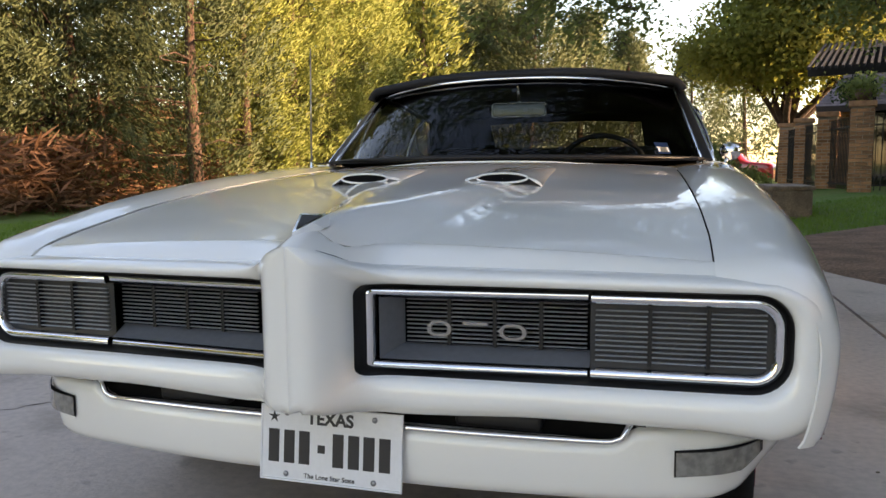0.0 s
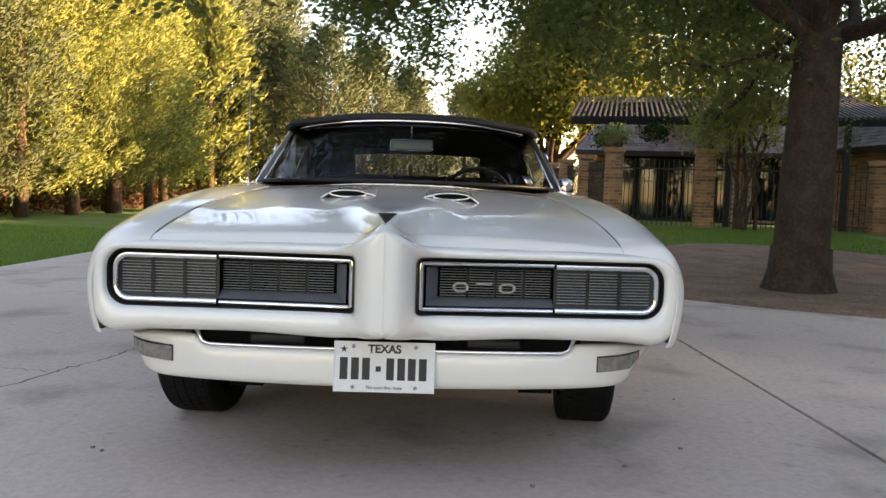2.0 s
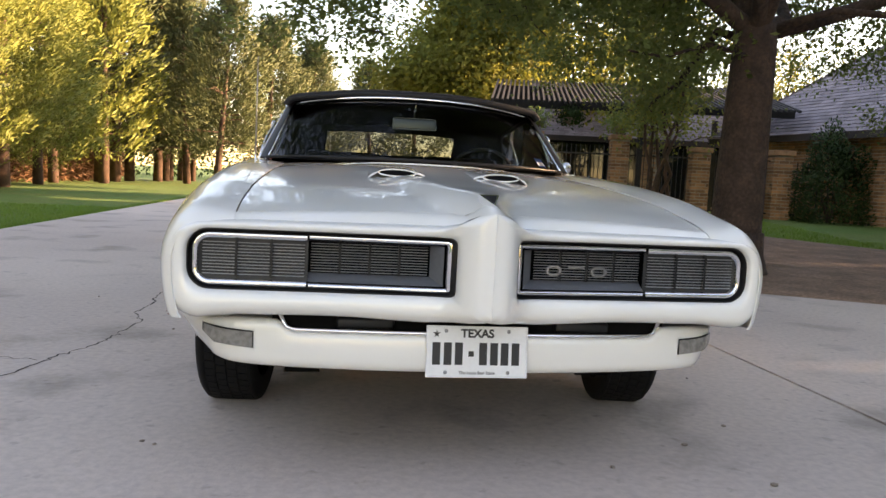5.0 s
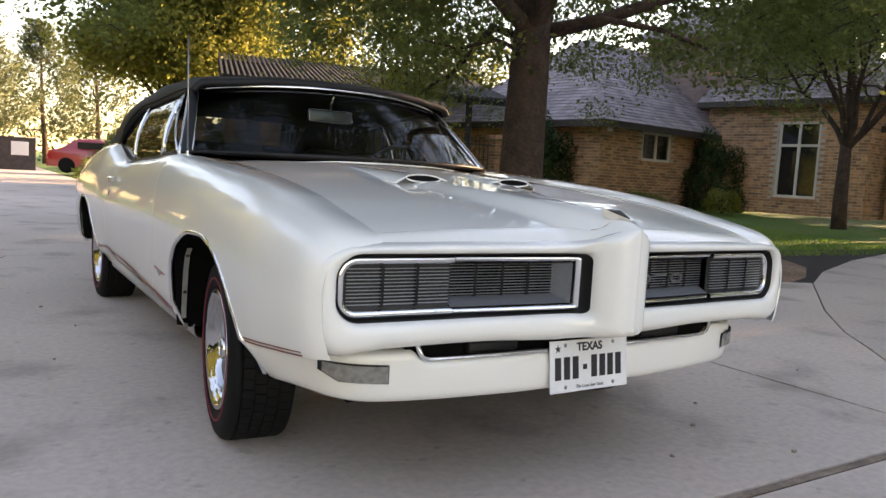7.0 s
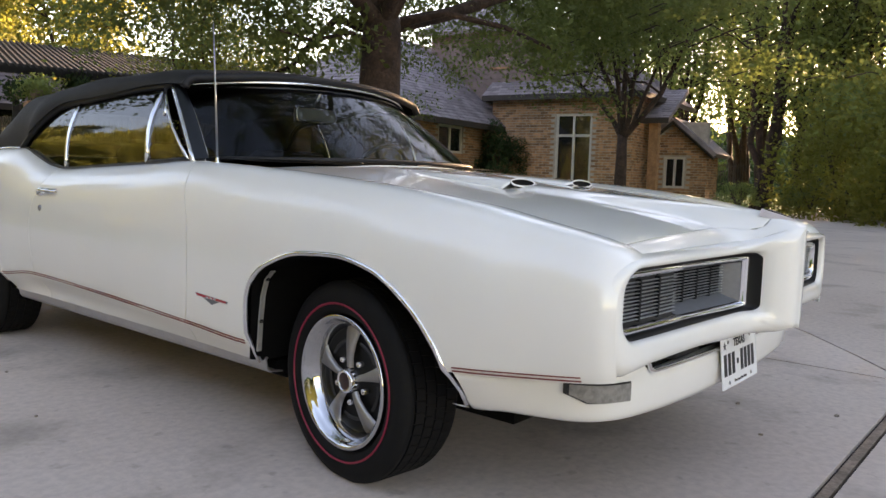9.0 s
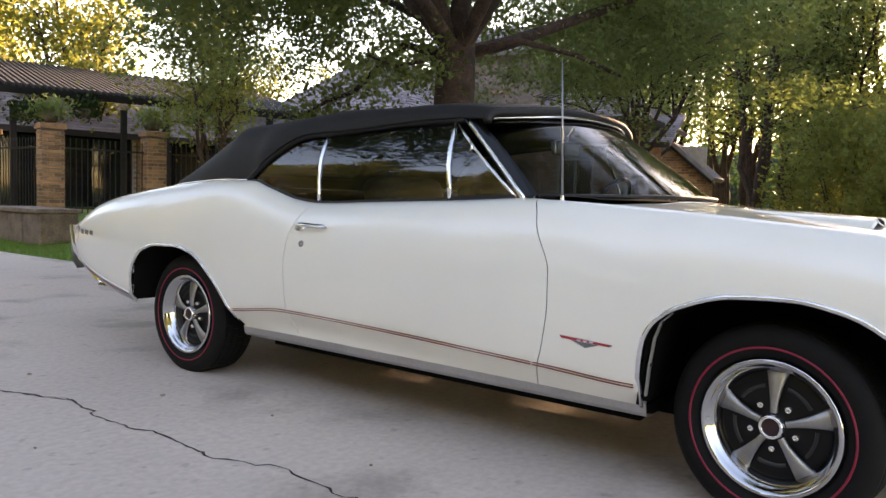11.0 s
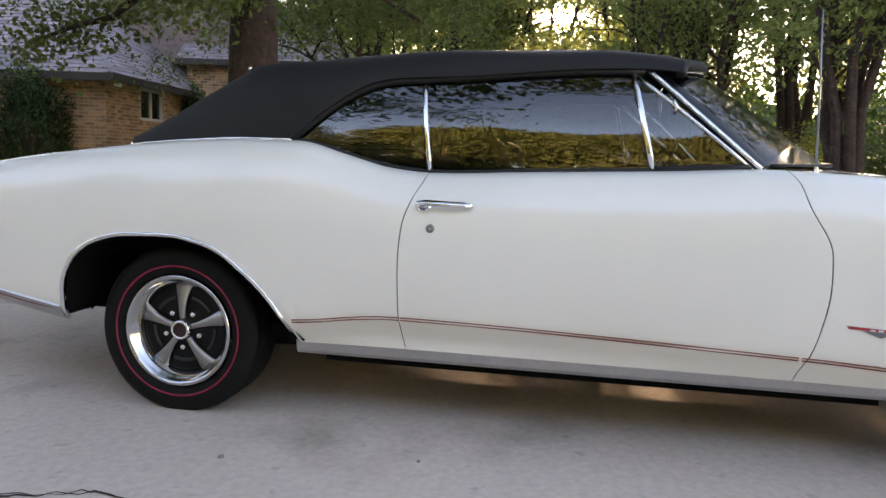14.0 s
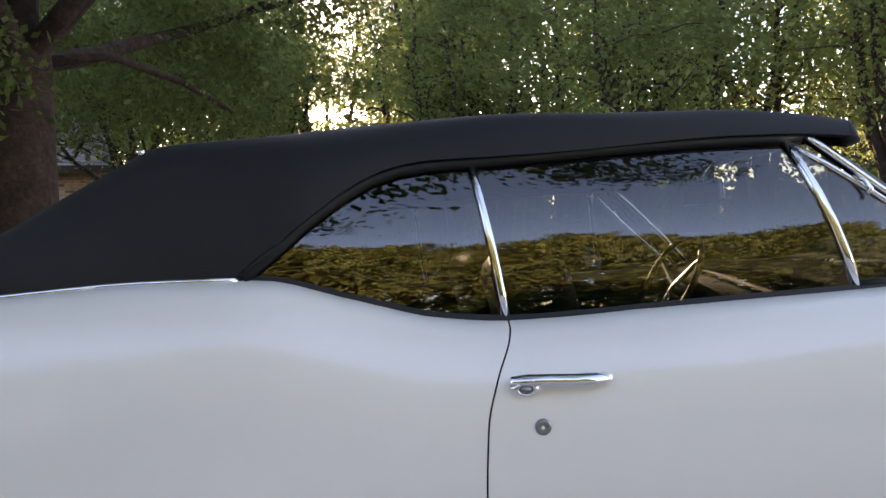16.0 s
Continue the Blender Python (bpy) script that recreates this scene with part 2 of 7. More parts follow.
# ---- foliage and trees ----
def leaf_material(name, colour, other, through=0.45, rough=0.6):
    m = bpy.data.materials.new(name)
    m.use_nodes = True
    t = m.node_tree
    p = t.nodes["Principled BSDF"]
    p.inputs["Roughness"].default_value = rough
    p.inputs["Specular IOR Level"].default_value = 0.25
    geo = t.nodes.new("ShaderNodeNewGeometry")
    co = t.nodes.new("ShaderNodeTexCoord")
    nz = t.nodes.new("ShaderNodeTexNoise")
    nz.inputs["Scale"].default_value = 0.9
    t.links.new(co.outputs["Object"], nz.inputs["Vector"])
    add = t.nodes.new("ShaderNodeMath")
    add.operation = "MULTIPLY_ADD"
    t.links.new(geo.outputs["Random Per Island"], add.inputs[0])
    add.inputs[1].default_value = 0.35
    sub = t.nodes.new("ShaderNodeMath")
    sub.operation = "SUBTRACT"
    t.links.new(nz.outputs["Fac"], sub.inputs[0])
    sub.inputs[1].default_value = 0.18
    t.links.new(sub.outputs[0], add.inputs[2])
    mix = t.nodes.new("ShaderNodeMix")
    mix.data_type = "RGBA"
    mix.inputs[6].default_value, mix.inputs[7].default_value = (*colour, 1), (*other, 1)
    t.links.new(add.outputs[0], mix.inputs[0])
    t.links.new(mix.outputs[2], p.inputs["Base Color"])
    tr = t.nodes.new("ShaderNodeBsdfTranslucent")
    t.links.new(mix.outputs[2], tr.inputs[0])
    ms = t.nodes.new("ShaderNodeMixShader")
    ms.inputs[0].default_value = through
    t.links.new(p.outputs[0], ms.inputs[1])
    t.links.new(tr.outputs[0], ms.inputs[2])
    t.links.new(ms.outputs[0], t.nodes["Material Output"].inputs[0])
    return m


NEEDLE = leaf_material("cedar_foliage", (0.105, 0.15, 0.034), (0.25, 0.25, 0.055), 0.3)
# pine green, darkened further: the near cedars' shade is in the colour
NEEDLE_DARK = leaf_material("pine_and_shaded_cedar_foliage", (0.05, 0.075, 0.034), (0.105, 0.115, 0.042), 0.25)
NEEDLE_OLIVE = leaf_material("olive_cedar_foliage", (0.075, 0.10, 0.028), (0.15, 0.16, 0.045), 0.25)
LEAF = leaf_material("green_leaves", (0.145, 0.20, 0.058), (0.245, 0.285, 0.082), 0.55)
LEAF_OLIVE = leaf_material("oak_leaves", (0.12, 0.168, 0.05), (0.20, 0.235, 0.072), 0.55)
# yellow-green; the evening sun's yellow is partly put into this colour
LEAF_YELLOW = leaf_material("yellow_green_leaves", (0.165, 0.195, 0.042), (0.31, 0.29, 0.06), 0.6)
SHRUB = leaf_material("shrub_leaves", (0.025, 0.055, 0.016), (0.055, 0.09, 0.025), 0.3)
BARK = material("bark", (0.078, 0.046, 0.034), rough=0.95, vary=0.45, scale=5, fine=0.45, fine_scale=28, bump=0.035, bump_scale=14)
BARK_RED = material("cedar_bark", (0.115, 0.062, 0.040), rough=0.95, vary=0.4, scale=4, fine=0.35, fine_scale=25, bump=0.015, bump_scale=18)


def leaf_mesh(name, centres, axes, sizes, slim=0.45, out=None, curl=0.35):
    """Many small pointed leaves: centres, their long axes and lengths; out: the way their sprig faces, towards which they turn."""
    rng = np.random.default_rng(len(centres))
    n = len(centres)
    axes = axes / np.linalg.norm(axes, axis=1, keepdims=True)
    side = np.cross(axes, rng.normal(size=(n, 3)))
    side /= np.linalg.norm(side, axis=1, keepdims=True) + 1e-9
    if out is not None:
        out = out / (np.linalg.norm(out, axis=1, keepdims=True) + 1e-9)
        facing = np.cross(axes, side)
        turn = np.where((facing * out).sum(1) < 0, -1.0, 1.0)[:, None]
        side, facing = side * turn, facing * turn
    a, s = axes * sizes[:, None] * 0.5, side * sizes[:, None] * slim * 0.5
    quad = np.stack([centres - a, centres - s - a * .1, centres + a, centres + s - a * .1], 1).reshape(-1, 3)
    if out is not None:
        quad = quad.reshape(n, 4, 3)[:, ::-1].reshape(-1, 3) if (np.cross(quad[2] - quad[0], quad[3] - quad[1]) @ facing[0]) < 0 else quad
    me = bpy.data.meshes.new(name)
    me.vertices.add(4 * n)
    me.vertices.foreach_set("co", quad.astype(np.float32).ravel())
    me.loops.add(4 * n)
    me.loops.foreach_set("vertex_index", np.arange(4 * n, dtype=np.int32))
    me.polygons.add(n)
    me.polygons.foreach_set("loop_start", np.arange(0, 4 * n, 4, dtype=np.int32))
    if out is not None:
        me.polygons.foreach_set("use_smooth", np.ones(n, bool))
    me.update(calc_edges=True)
    if out is not None:
        soft = out + curl * facing
        soft /= np.linalg.norm(soft, axis=1, keepdims=True)
        me.normals_split_custom_set_from_vertices(np.repeat(soft, 4, 0).tolist())
    return me


def conifer_meshes(seed, height, radius, bare, clumps, per, leaf, lean=0.0, droop=0.35, slim=.27):
    """Trunk and crown of a conifer with an uneven outline."""
    rng = np.random.default_rng(seed)
    ph = rng.uniform(0, 6.28, 6)
    cs, outs = [], []
    for _ in range(clumps):
        s = rng.uniform(0, 1) ** 0.85
        ang = rng.uniform(0, 2 * math.pi)
        lump = 1 + .22 * math.sin(3 * ang + ph[0] + 9 * s) + .16 * math.sin(5 * ang + ph[1] - 14 * s) + .12 * math.sin(17 * s + ph[2])
        r = radius * (1 - s) ** 0.62 * min(1.0, .45 + s * 5) * lump
        d = r * (.45 + .55 * rng.uniform(0, 1) ** .5)
        cs.append((d * math.cos(ang) + lean * s, d * math.sin(ang), bare + (height - bare) * s * .985))
        outs.append((math.cos(ang), math.sin(ang), -droop + .5 * s))
    cs, outs = np.array(cs), np.array(outs)
    # plumes: thick at the foot, drawn out to a feathered tip that points up and out
    along = rng.uniform(0, 1, clumps * per)[:, None]
    reach = np.repeat(rng.uniform(.5, 1.15, clumps), per)[:, None]
    lift_ = outs.copy()
    lift_[:, 2] = .75
    spread = np.repeat(rng.uniform(.17, .27, clumps), per)[:, None] * (1.15 - .85 * along)
    centres = np.repeat(cs - lift_ * .35, per, 0) + np.repeat(lift_, per, 0) * along * reach + rng.normal(size=(clumps * per, 3)) * spread
    axes = np.repeat(lift_, per, 0) + rng.normal(size=(clumps * per, 3)) * .38
    sizes = rng.uniform(.6, 1.4, clumps * per) * leaf
    mid = np.repeat(cs - lift_ * .35, per, 0) + np.repeat(lift_, per, 0) * along * reach
    out = (centres - mid) / spread * .5 + np.repeat(lift_, per, 0) * .8
    crown = leaf_mesh("crown", centres, axes, sizes, slim, out)
    pts = [(lean * k / 6 + .03 * math.sin(k + ph[3]), .03 * math.cos(k * 1.3 + ph[4]), height * .92 * k / 6) for k in range(7)]
    tv = [tube_mesh(pts, [.02 * height * (1 - k / 6.6) + .015 for k in range(7)], 10)]
    for _ in range(26):
        s = rng.uniform(.12, .75)
        ang = rng.uniform(0, 6.28)
        z = height * s
        ln = radius * (1 - s) ** .6 * rng.uniform(.6, .95)
        c, n = math.cos(ang), math.sin(ang)
        tv.append(tube_mesh([(lean * s, 0, z), (c * ln * .5 + lean * s, n * ln * .5, z + rng.uniform(-.1, .25)), (c * ln + lean * s, n * ln, z + rng.uniform(-.35, .4))], [.035, .022, .008], 5, cap=False))
    return crown, join(*tv)


def branching(seed, trunk, fork, limbs, reach, rise, levels=3, r0=.25, twig=.012, droop=0.0, sides=(9, 6, 4, 3)):
    """Tubes and the leafy points of a broad-leaved tree."""
    rng = np.random.default_rng(seed)
    tubes, tips = [], []

    def grow(p, d, length, r, level):
        pts, rs = [Vector(p)], [r]
        q, dd = Vector(p), Vector(d).normalized()
        steps = 5
        for k in range(steps):
            wob = Vector(rng.normal(size=3)) * .20
            dd = (dd + wob + Vector((0, 0, .06 - droop * level * .06))).normalized()
            q = q + dd * length / steps
            pts.append(q.copy())
            rs.append(max(twig * .6, r * (1 - .62 * (k + 1) / steps)))
            if level >= 2 or (level == 1 and k > 2):
                tips.append((tuple(q), tuple(dd), level))
        tubes.append(tube_mesh(pts, rs, sides[min(level, 3)], cap=False))
        if level < levels:
            n = (4, 4, 3)[min(level, 2)]
            for k in range(n):
                i = 2 + int(rng.integers(0, steps - 1))
                i = min(i, steps)
                out = Vector(rng.normal(size=3))
                out.z = abs(out.z) * .35 - droop * .4
                nd = (dd * .75 + out.normalized() * .95).normalized()
                grow(pts[i], nd, length * rng.uniform(.45, .68), max(twig, rs[i] * rng.uniform(.5, .7)), level + 1)

    base = [Vector(p) for p in trunk]
    tubes.append(tube_mesh(base, [r0 * f for f in np.linspace(1.45, 1.0, len(base)) ** 1.0], 16))
    for d, ln, rf in limbs:
        grow(base[-1] - Vector((0, 0, .12)), Vector(d), ln * reach, r0 * rf, 0)
    return join(*tubes), tips


def leaves_round(tips, seed, per, spread, leaf, flat=.7, above=0.0):
    tips = [t for t in tips if t[0][2] > above]
    rng = np.random.default_rng(seed)
    p = np.repeat(np.array([t[0] for t in tips]), per, 0)
    d = np.repeat(np.array([t[1] for t in tips]), per, 0)
    centres = p + rng.normal(size=p.shape) * spread * (1, 1, flat)
    axes = d * .4 + rng.normal(size=p.shape)
    return leaf_mesh("crown", centres, axes, rng.uniform(.6, 1.4, len(p)) * leaf, .55, (centres - p) / spread + (0, 0, .5))


def tree_thing(name, label, wood, crown, bark, leaf, place, group=""):
    t = thing(name, label, "tree", place, group)
    make("trunk", *wood, bark, t, "", True)
    crown.materials.append(leaf)
    ob = new("crown", crown)
    ob.parent = t
    return t


# ---- the white convertible: front axle at y = 0, nose towards -y ----
car = thing("convertible_car", "white two-door convertible car with closed black soft top, parked on concrete", "car")
CREST_Z = curve_fn((-.87, .735), (-.845, .756), (-.80, .775), (-.6, .815), (-.43, .845), (0, .89), (.4, .918), (.85, .938), (1.2, .922), (1.6, .905), (1.93, .890),
                   (2.08, .902), (2.24, .942), (2.42, .984), (2.6, .985), (2.82, .973), (3.08, .947), (3.51, .893), (3.79, .838), (3.95, .765), (3.99, .73))
CREST_X = curve_fn((-.87, .775), (-.80, .80), (0, .812), (1.2, .812), (2.4, .81), (3.0, .80), (3.5, .785), (3.95, .74))
WIDE = curve_fn((-.87, .868), (-.845, .892), (-.80, .908), (-.7, .922), (-.5, .940), (0, .947), (.5, .946), (1.9, .944), (2.8, .95), (3.4, .935), (3.75, .905), (3.97, .872))
CREASE = curve_fn((-.90, .475), (-.46, .43), (.41, .357), (.74, .372), (2.05, .407), (2.40, .373), (3.2, .355), (3.66, .42), (3.95, .50))
ARCH_F = curve_fn((-.47, .30), (-.452, .37), (-.41, .480), (-.32, .585), (-.185, .660), (-.044, .684), (.107, .677), (.27, .627), (.335, .58), (.371, .517), (.386, .41), (.392, .29))
ARCH_R = curve_fn((2.375, .29), (2.444, .416), (2.535, .52), (2.69, .625), (2.84, .652), (3.0, .647), (3.12, .618), (3.19, .573), (3.24, .50), (3.258, .44), (3.264, .32))
LOW_REAR = curve_fn((3.26, .315), (3.66, .392), (3.85, .45), (3.95, .53), (3.99, .68))
HOOD_Z = curve_fn((-1.02, .735), (-.90, .758), (-.8, .785), (-.5, .836), (-.1, .885), (.3, .928), (.62, .950))
RIDGE = curve_fn((-1.02, .062), (-.93, .088), (-.8, .060), (-.5, .028), (-.1, .012), (.4, .004))
FACE_Y = curve_fn((0, -1.022), (.012, -1.0217), (.03, -1.0165), (.05, -1.004), (.078, -.968), (.10, -.938), (.13, -.922), (.18, -.914), (.3, -.908), (.5, -.898), (.7, -.890), (.8, -.882), (.85, -.872), (.885, -.852), (.91, -.81))


def side_x(y, z):
    zc, xc, w, zs, zm = CREST_Z(y), CREST_X(y), WIDE(y), CREASE(y), 0.62
    if z >= zm:
        return xc + (w - xc) * math.sqrt(max(0.0, 1 - ((z - zm) / max(zc - zm, 0.05)) ** 2))
    if z >= zs:
        return w - 0.022 * ((zm - z) / (zm - zs)) ** 2
    return w - 0.022 - 0.062 * min(1.0, (zs - z) / 0.085) ** 0.8


def low_z(y):
    if -.47 < y < .392:
        return max(ARCH_F(y), CREASE(y) - .004 if y < -.4 else 0.0)
    if y <= -.47:
        return CREASE(y) - .004
    if 2.375 < y < 3.264:
        return ARCH_R(y)
    return LOW_REAR(y) if y >= 3.264 else 0.295


def stations(a, b, step, extra=()):
    n = max(2, int(round((b - a) / step)))
    ys = {round(a + (b - a) * i / n, 4) for i in range(n + 1)} | {round(e, 4) for e in extra if a < e < b}
    return sorted(ys)


def seam_x(y):
    """Half the bonnet's width; it flares towards the nose."""
    return .660 + .046 * min(1.0, max(0.0, (.50 - y) / 1.15))


def hood_z(x, y):
    a = abs(x)
    edge = CREST_Z(y) - 0.012
    z = edge + (HOOD_Z(y) - edge) * (1 - min(1.0, a / .70) ** 2)
    w = 0.020 + 0.25 * min(1.0, max(0.0, (y + .95) / 1.0)) ** 1.25
    k = min(1.0, max(0.0, (w + .085 - a) / .135))
    z += RIDGE(y) * (k * k * (3 - 2 * k))
    return z


def fender_top(x, y):
    """Height between the bonnet's seam and the crest."""
    s = seam_x(y)
    t = min(1.0, max(0.0, (abs(x) - s) / (CREST_X(y) - s)))
    return CREST_Z(y) - 0.012 * (1 - t) ** 1.5


def door_front(z):
    return FRONT_SEAM(z)


FRONT_SEAM = curve_fn((.28, .775), (.32, .768), (.44, .73), (.6, .708), (.70, .712), (.84, .778), (.90, .80), (.95, .84))
REAR_SEAM = curve_fn((.28, 2.0), (.32, 2.012), (.45, 2.02), (.6, 2.022), (.72, 2.014), (.80, 1.99), (.86, 1.96), (.90, 1.945))


def side_panel(ys, ya, yb, sign, rows=30, top=()):
    """A net of a side panel between two seams; top: (how far in, as x) rows inward of the crest."""
    a, b = ys[0], ys[-1]
    net = []
    for y in ys:
        zc, zl = CREST_Z(y), low_z(y)
        col = []
        for t in top:
            yy = y + (ya(zc) - a) * max(0.0, 1 - (y - a) / .30) + (yb(zc) - b) * max(0.0, 1 - (b - y) / .30)
            x = seam_x(yy) + .0025 + (CREST_X(yy) - seam_x(yy)) * t if t < .5 else min(t, CREST_X(yy) - (.82 - t) * .5)
            col.append(Vector((sign * x, yy, fender_top(x, yy))))
        for j in range(rows + 1):
            t = j / rows
            t = t * t * (0.45) + t * 0.55
            z = zc + (zl - zc) * t
            yy = y + (ya(z) - a) * max(0.0, 1 - (y - a) / .30) + (yb(z) - b) * max(0.0, 1 - (b - y) / .30)
            col.append(Vector((sign * side_x(yy, z), yy, z)))
        net.append(col)
    return grid(net)


for sign in (-1, 1):
    arch_f = (-.47, -.462, -.452, -.44, -.425, -.41, .33, .345, .355, .363, .371, .377, .383, .387, .3905, .392)
    arch_r = (2.375, 2.385, 3.19, 3.21, 3.225, 3.24, 3.248, 3.254, 3.259, 3.262, 3.264)
    # front wing
    v, f = side_panel(stations(-.87, .745, .035, arch_f + (-.862, -.855, -.845, -.83, -.815)), lambda z: -.87, lambda z: FRONT_SEAM(z) - .002, sign, top=(0.0, .2, .4, .49))
    wing = make("front_wing", v, f if sign < 0 else flip(f), PAINT, car, "", True)
    solid(wing, .004, -1)
    # door
    v, f = side_panel(stations(.80, 1.96, .045), lambda z: FRONT_SEAM(z) + .002, lambda z: REAR_SEAM(z) - .0018, sign, top=(.765, .785, .80))
    door = make("door", v, f if sign < 0 else flip(f), PAINT, car, "", True)
    solid(door, .004, -1)
    # rear quarter
    v, f = side_panel(stations(1.95, 3.97, .04, arch_r), lambda z: REAR_SEAM(z) + .0018, lambda z: 3.97, sign, top=(.765, .785, .80))
    quarter = make("rear_quarter", v, f if sign < 0 else flip(f), PAINT, car, "", True)
    solid(quarter, .004, -1)
    # bright lips round the wheel arches
    for lip_fn, a, b, extra in ((ARCH_F, -.462, .392, arch_f), (ARCH_R, 2.40, 3.264, arch_r)):
        pts, nrm = [], []
        for y in stations(a, b, .03, extra):
            z = lip_fn(y)
            pts.append(Vector((sign * (side_x(y, z) + .001), y, z - .001)))
        v, f = tube_mesh(pts, .0085, 8)
        make("arch_trim", v, f, CHROME, car, "bright wheel arch trim", True)
    # narrow grey flange inside the front arch, with two bolts
    flange = [Vector((sign * .893, y, z)) for y, z in ((.300, .600), (.332, .570), (.352, .515), (.364, .430), (.372, .330))]
    v, f = ribbon_mesh(flange, .009, .003, Vector((0, -1, 0)))
    flange_ob = make("arch_flange", v, f, FLANGE, car, "grey inner arch flange")
    for k in (1, 3):
        v, f = lathe_mesh([(0, .007), (.004, .006), (.005, .001)], 10)
        make("flange_bolt", [(flange[k].x + c, flange[k].y - .003 - a, flange[k].z + b) for a, b, c in v], f, BLACK, flange_ob)
    # sill
    rows = []
    for y in stations(.385, 2.40, .1):
        rows.append([Vector((sign * (.845 + dx), y, z)) for dx, z in ((.0, .297), (.006, .292), (.0, .262), (-.01, .25), (-.06, .245))])
    v, f = grid(rows)
    solid(make("sill_trim", v, f if sign < 0 else flip(f), BRUSHED, car, "brushed bright sill trim", False), .004)
    # twin pinstripes
    for a, b in ((.40, .765), (.775, 2.012), (2.02, 2.39), (3.28, 3.80), (-.805, -.46)):
        for dz in (.0045, -.0045):
            pts, nrm = [], []
            for y in stations(a, b, .06):
                z = CREASE(y) + dz + .004
                pts.append(Vector((sign * (side_x(y, z) + .004), y, z)))
                nrm.append(Vector((sign, 0, .05)))
            v, f = ribbon_mesh(pts, .0018, .0012, nrm)
            make("pinstripe", v, f, STRIPE, car, "thin maroon pinstripe")

# bonnet
rows = []
for i in range(61):
    u = -1 + 2 * i / 60
    front, back = -.8005, .50 + .19 * u * u
    front -= .125 * math.exp(-(.70 * u / .085) ** 4)
    row = []
    for j in range(71):
        y = front + (back - front) * j / 70
        x = (seam_x(y) - .0005) * u
        row.append(Vector((x, y, hood_z(x, y))))
    rows.append(row)
v, f = grid(rows)
solid(make("bonnet", v, flip(f), PAINT, car, "white bonnet with two scoops", True), .004)
# bonnet scoops
for s in (-.2, .2):
    rows = []
    for j in range(15):
        q = j / 14
        y = -.150 + .46 * q ** 1.6
        half, high = .098 - .012 * q, .0215 * (1 - q ** 1.5) + .0005
        base = hood_z(s, y) - .003
        row = []
        for k in range(17):
            a = math.pi * k / 16
            c, n = math.cos(a), math.sin(a)
            px = s + half * (1.12 - .12 * n) * (abs(c) ** .75) * (1 if c > 0 else -1)
            row.append(Vector((px, y, base + (hood_z(px, y) - hood_z(s, y)) * (1 - n) + high * n ** .8)))
        rows.append(row)
    z0 = hood_z(s, -.150)
    centre = Vector((s, -.160, z0 + .0095))
    def oval(wide, high_, deep, a):
        """A point of the mouth's oval, which faces forward and a little up."""
        return centre + Vector((wide * math.cos(a), .60 * high_ * math.sin(a) + deep * .8, .80 * high_ * math.sin(a) - deep * .3))
    funnel = []
    for q in (0, .35, .7, 1):
        funnel.append([oval(.0700, .0160, -.003 * math.sin(math.pi * q), math.pi * k / 16).lerp(p, q) for k, p in enumerate(rows[0])])
    v, f = grid(funnel + rows[1:])
    scoop = make("scoop", v, f, PAINT, car, "raised bonnet scoop", True)
    v, f = tube_mesh([oval(.0700, .0160, -.001, 2 * math.pi * k / 32) for k in range(33)], .0030, 8, cap=False)
    make("scoop_lip", v, f, PAINT, scoop, "", True)
    # shallow black oval; the hole's shade is its colour
    v, f = grid([[oval(.0700 * r, .0160 * r, -.0015 + .004 * (1 - r), 2 * math.pi * k / 32) for k in range(32)] for r in (1.0, .5, .01)], close_u=True)
    make("scoop_mouth", v, f, VOID, scoop, "black oval holding the scoop mouth's shade")
# cowl panel with wipers below the screen
rows = []
for i in range(31):
    u = -1 + 2 * i / 30
    x = .78 * u
    row = []
    for j in range(6):
        y = (.505 + .19 * u * u) + .10 * j / 5
        row.append(Vector((x, y, hood_z(min(abs(x), .65), .62) - .004 - .012 * j / 5)))
    rows.append(row)
v, f = grid(rows)
solid(make("cowl_panel", v, flip(f), PAINT, car, "", True), .004)

# nose: a ring round each grille opening
OPEN_IN, OPEN_OUT, OPEN_LO, OPEN_HI = .088, .832, .549, .719


def opening_loop(inset=0.0, n=(26, 14, 26, 14)):
    """Points (x, z) of the rounded grille opening: bottom, outer end, top, inner end."""
    x0, x1, z0, z1 = OPEN_IN + inset, OPEN_OUT - inset, OPEN_LO + inset, OPEN_HI - inset
    r1, r0 = .062 - inset * .6, .018
    def arc(cx, cz, r, a0, a1, m):
        return [(cx + r * math.cos(a0 + (a1 - a0) * k / m), cz + r * math.sin(a0 + (a1 - a0) * k / m)) for k in range(m + 1)]
    q = math.pi / 2
    loop = [(x0 + r0 + (x1 - r1 - x0 - r0) * k / 20, z0) for k in range(21)]
    loop += arc(x1 - r1, z0 + r1, r1, -q, 0, 7)[1:]
    loop += arc(x1 - r1, z1 - r1, r1, 0, q, 7)[0:]
    loop += [(x1 - r1 - (x1 - r1 - x0 - r0) * k / 20, z1) for k in range(1, 21)]
    loop += arc(x0 + r0, z1 - r0, r0, q, 2 * q, 4)[1:]
    loop += arc(x0 + r0, z0 + r0, r0, 2 * q, 3 * q, 4)[0:-1]
    return loop


OUT_BOTTOM = curve_fn((0, .486), (.06, .478), (.15, .464), (.43, .474), (.70, .472), (.80, .458), (.86, .462))
OUT_TOP = curve_fn((0, .797), (.04, .788), (.10, .752), (.3, .749), (.6, .746), (.78, .742), (.86, .728))


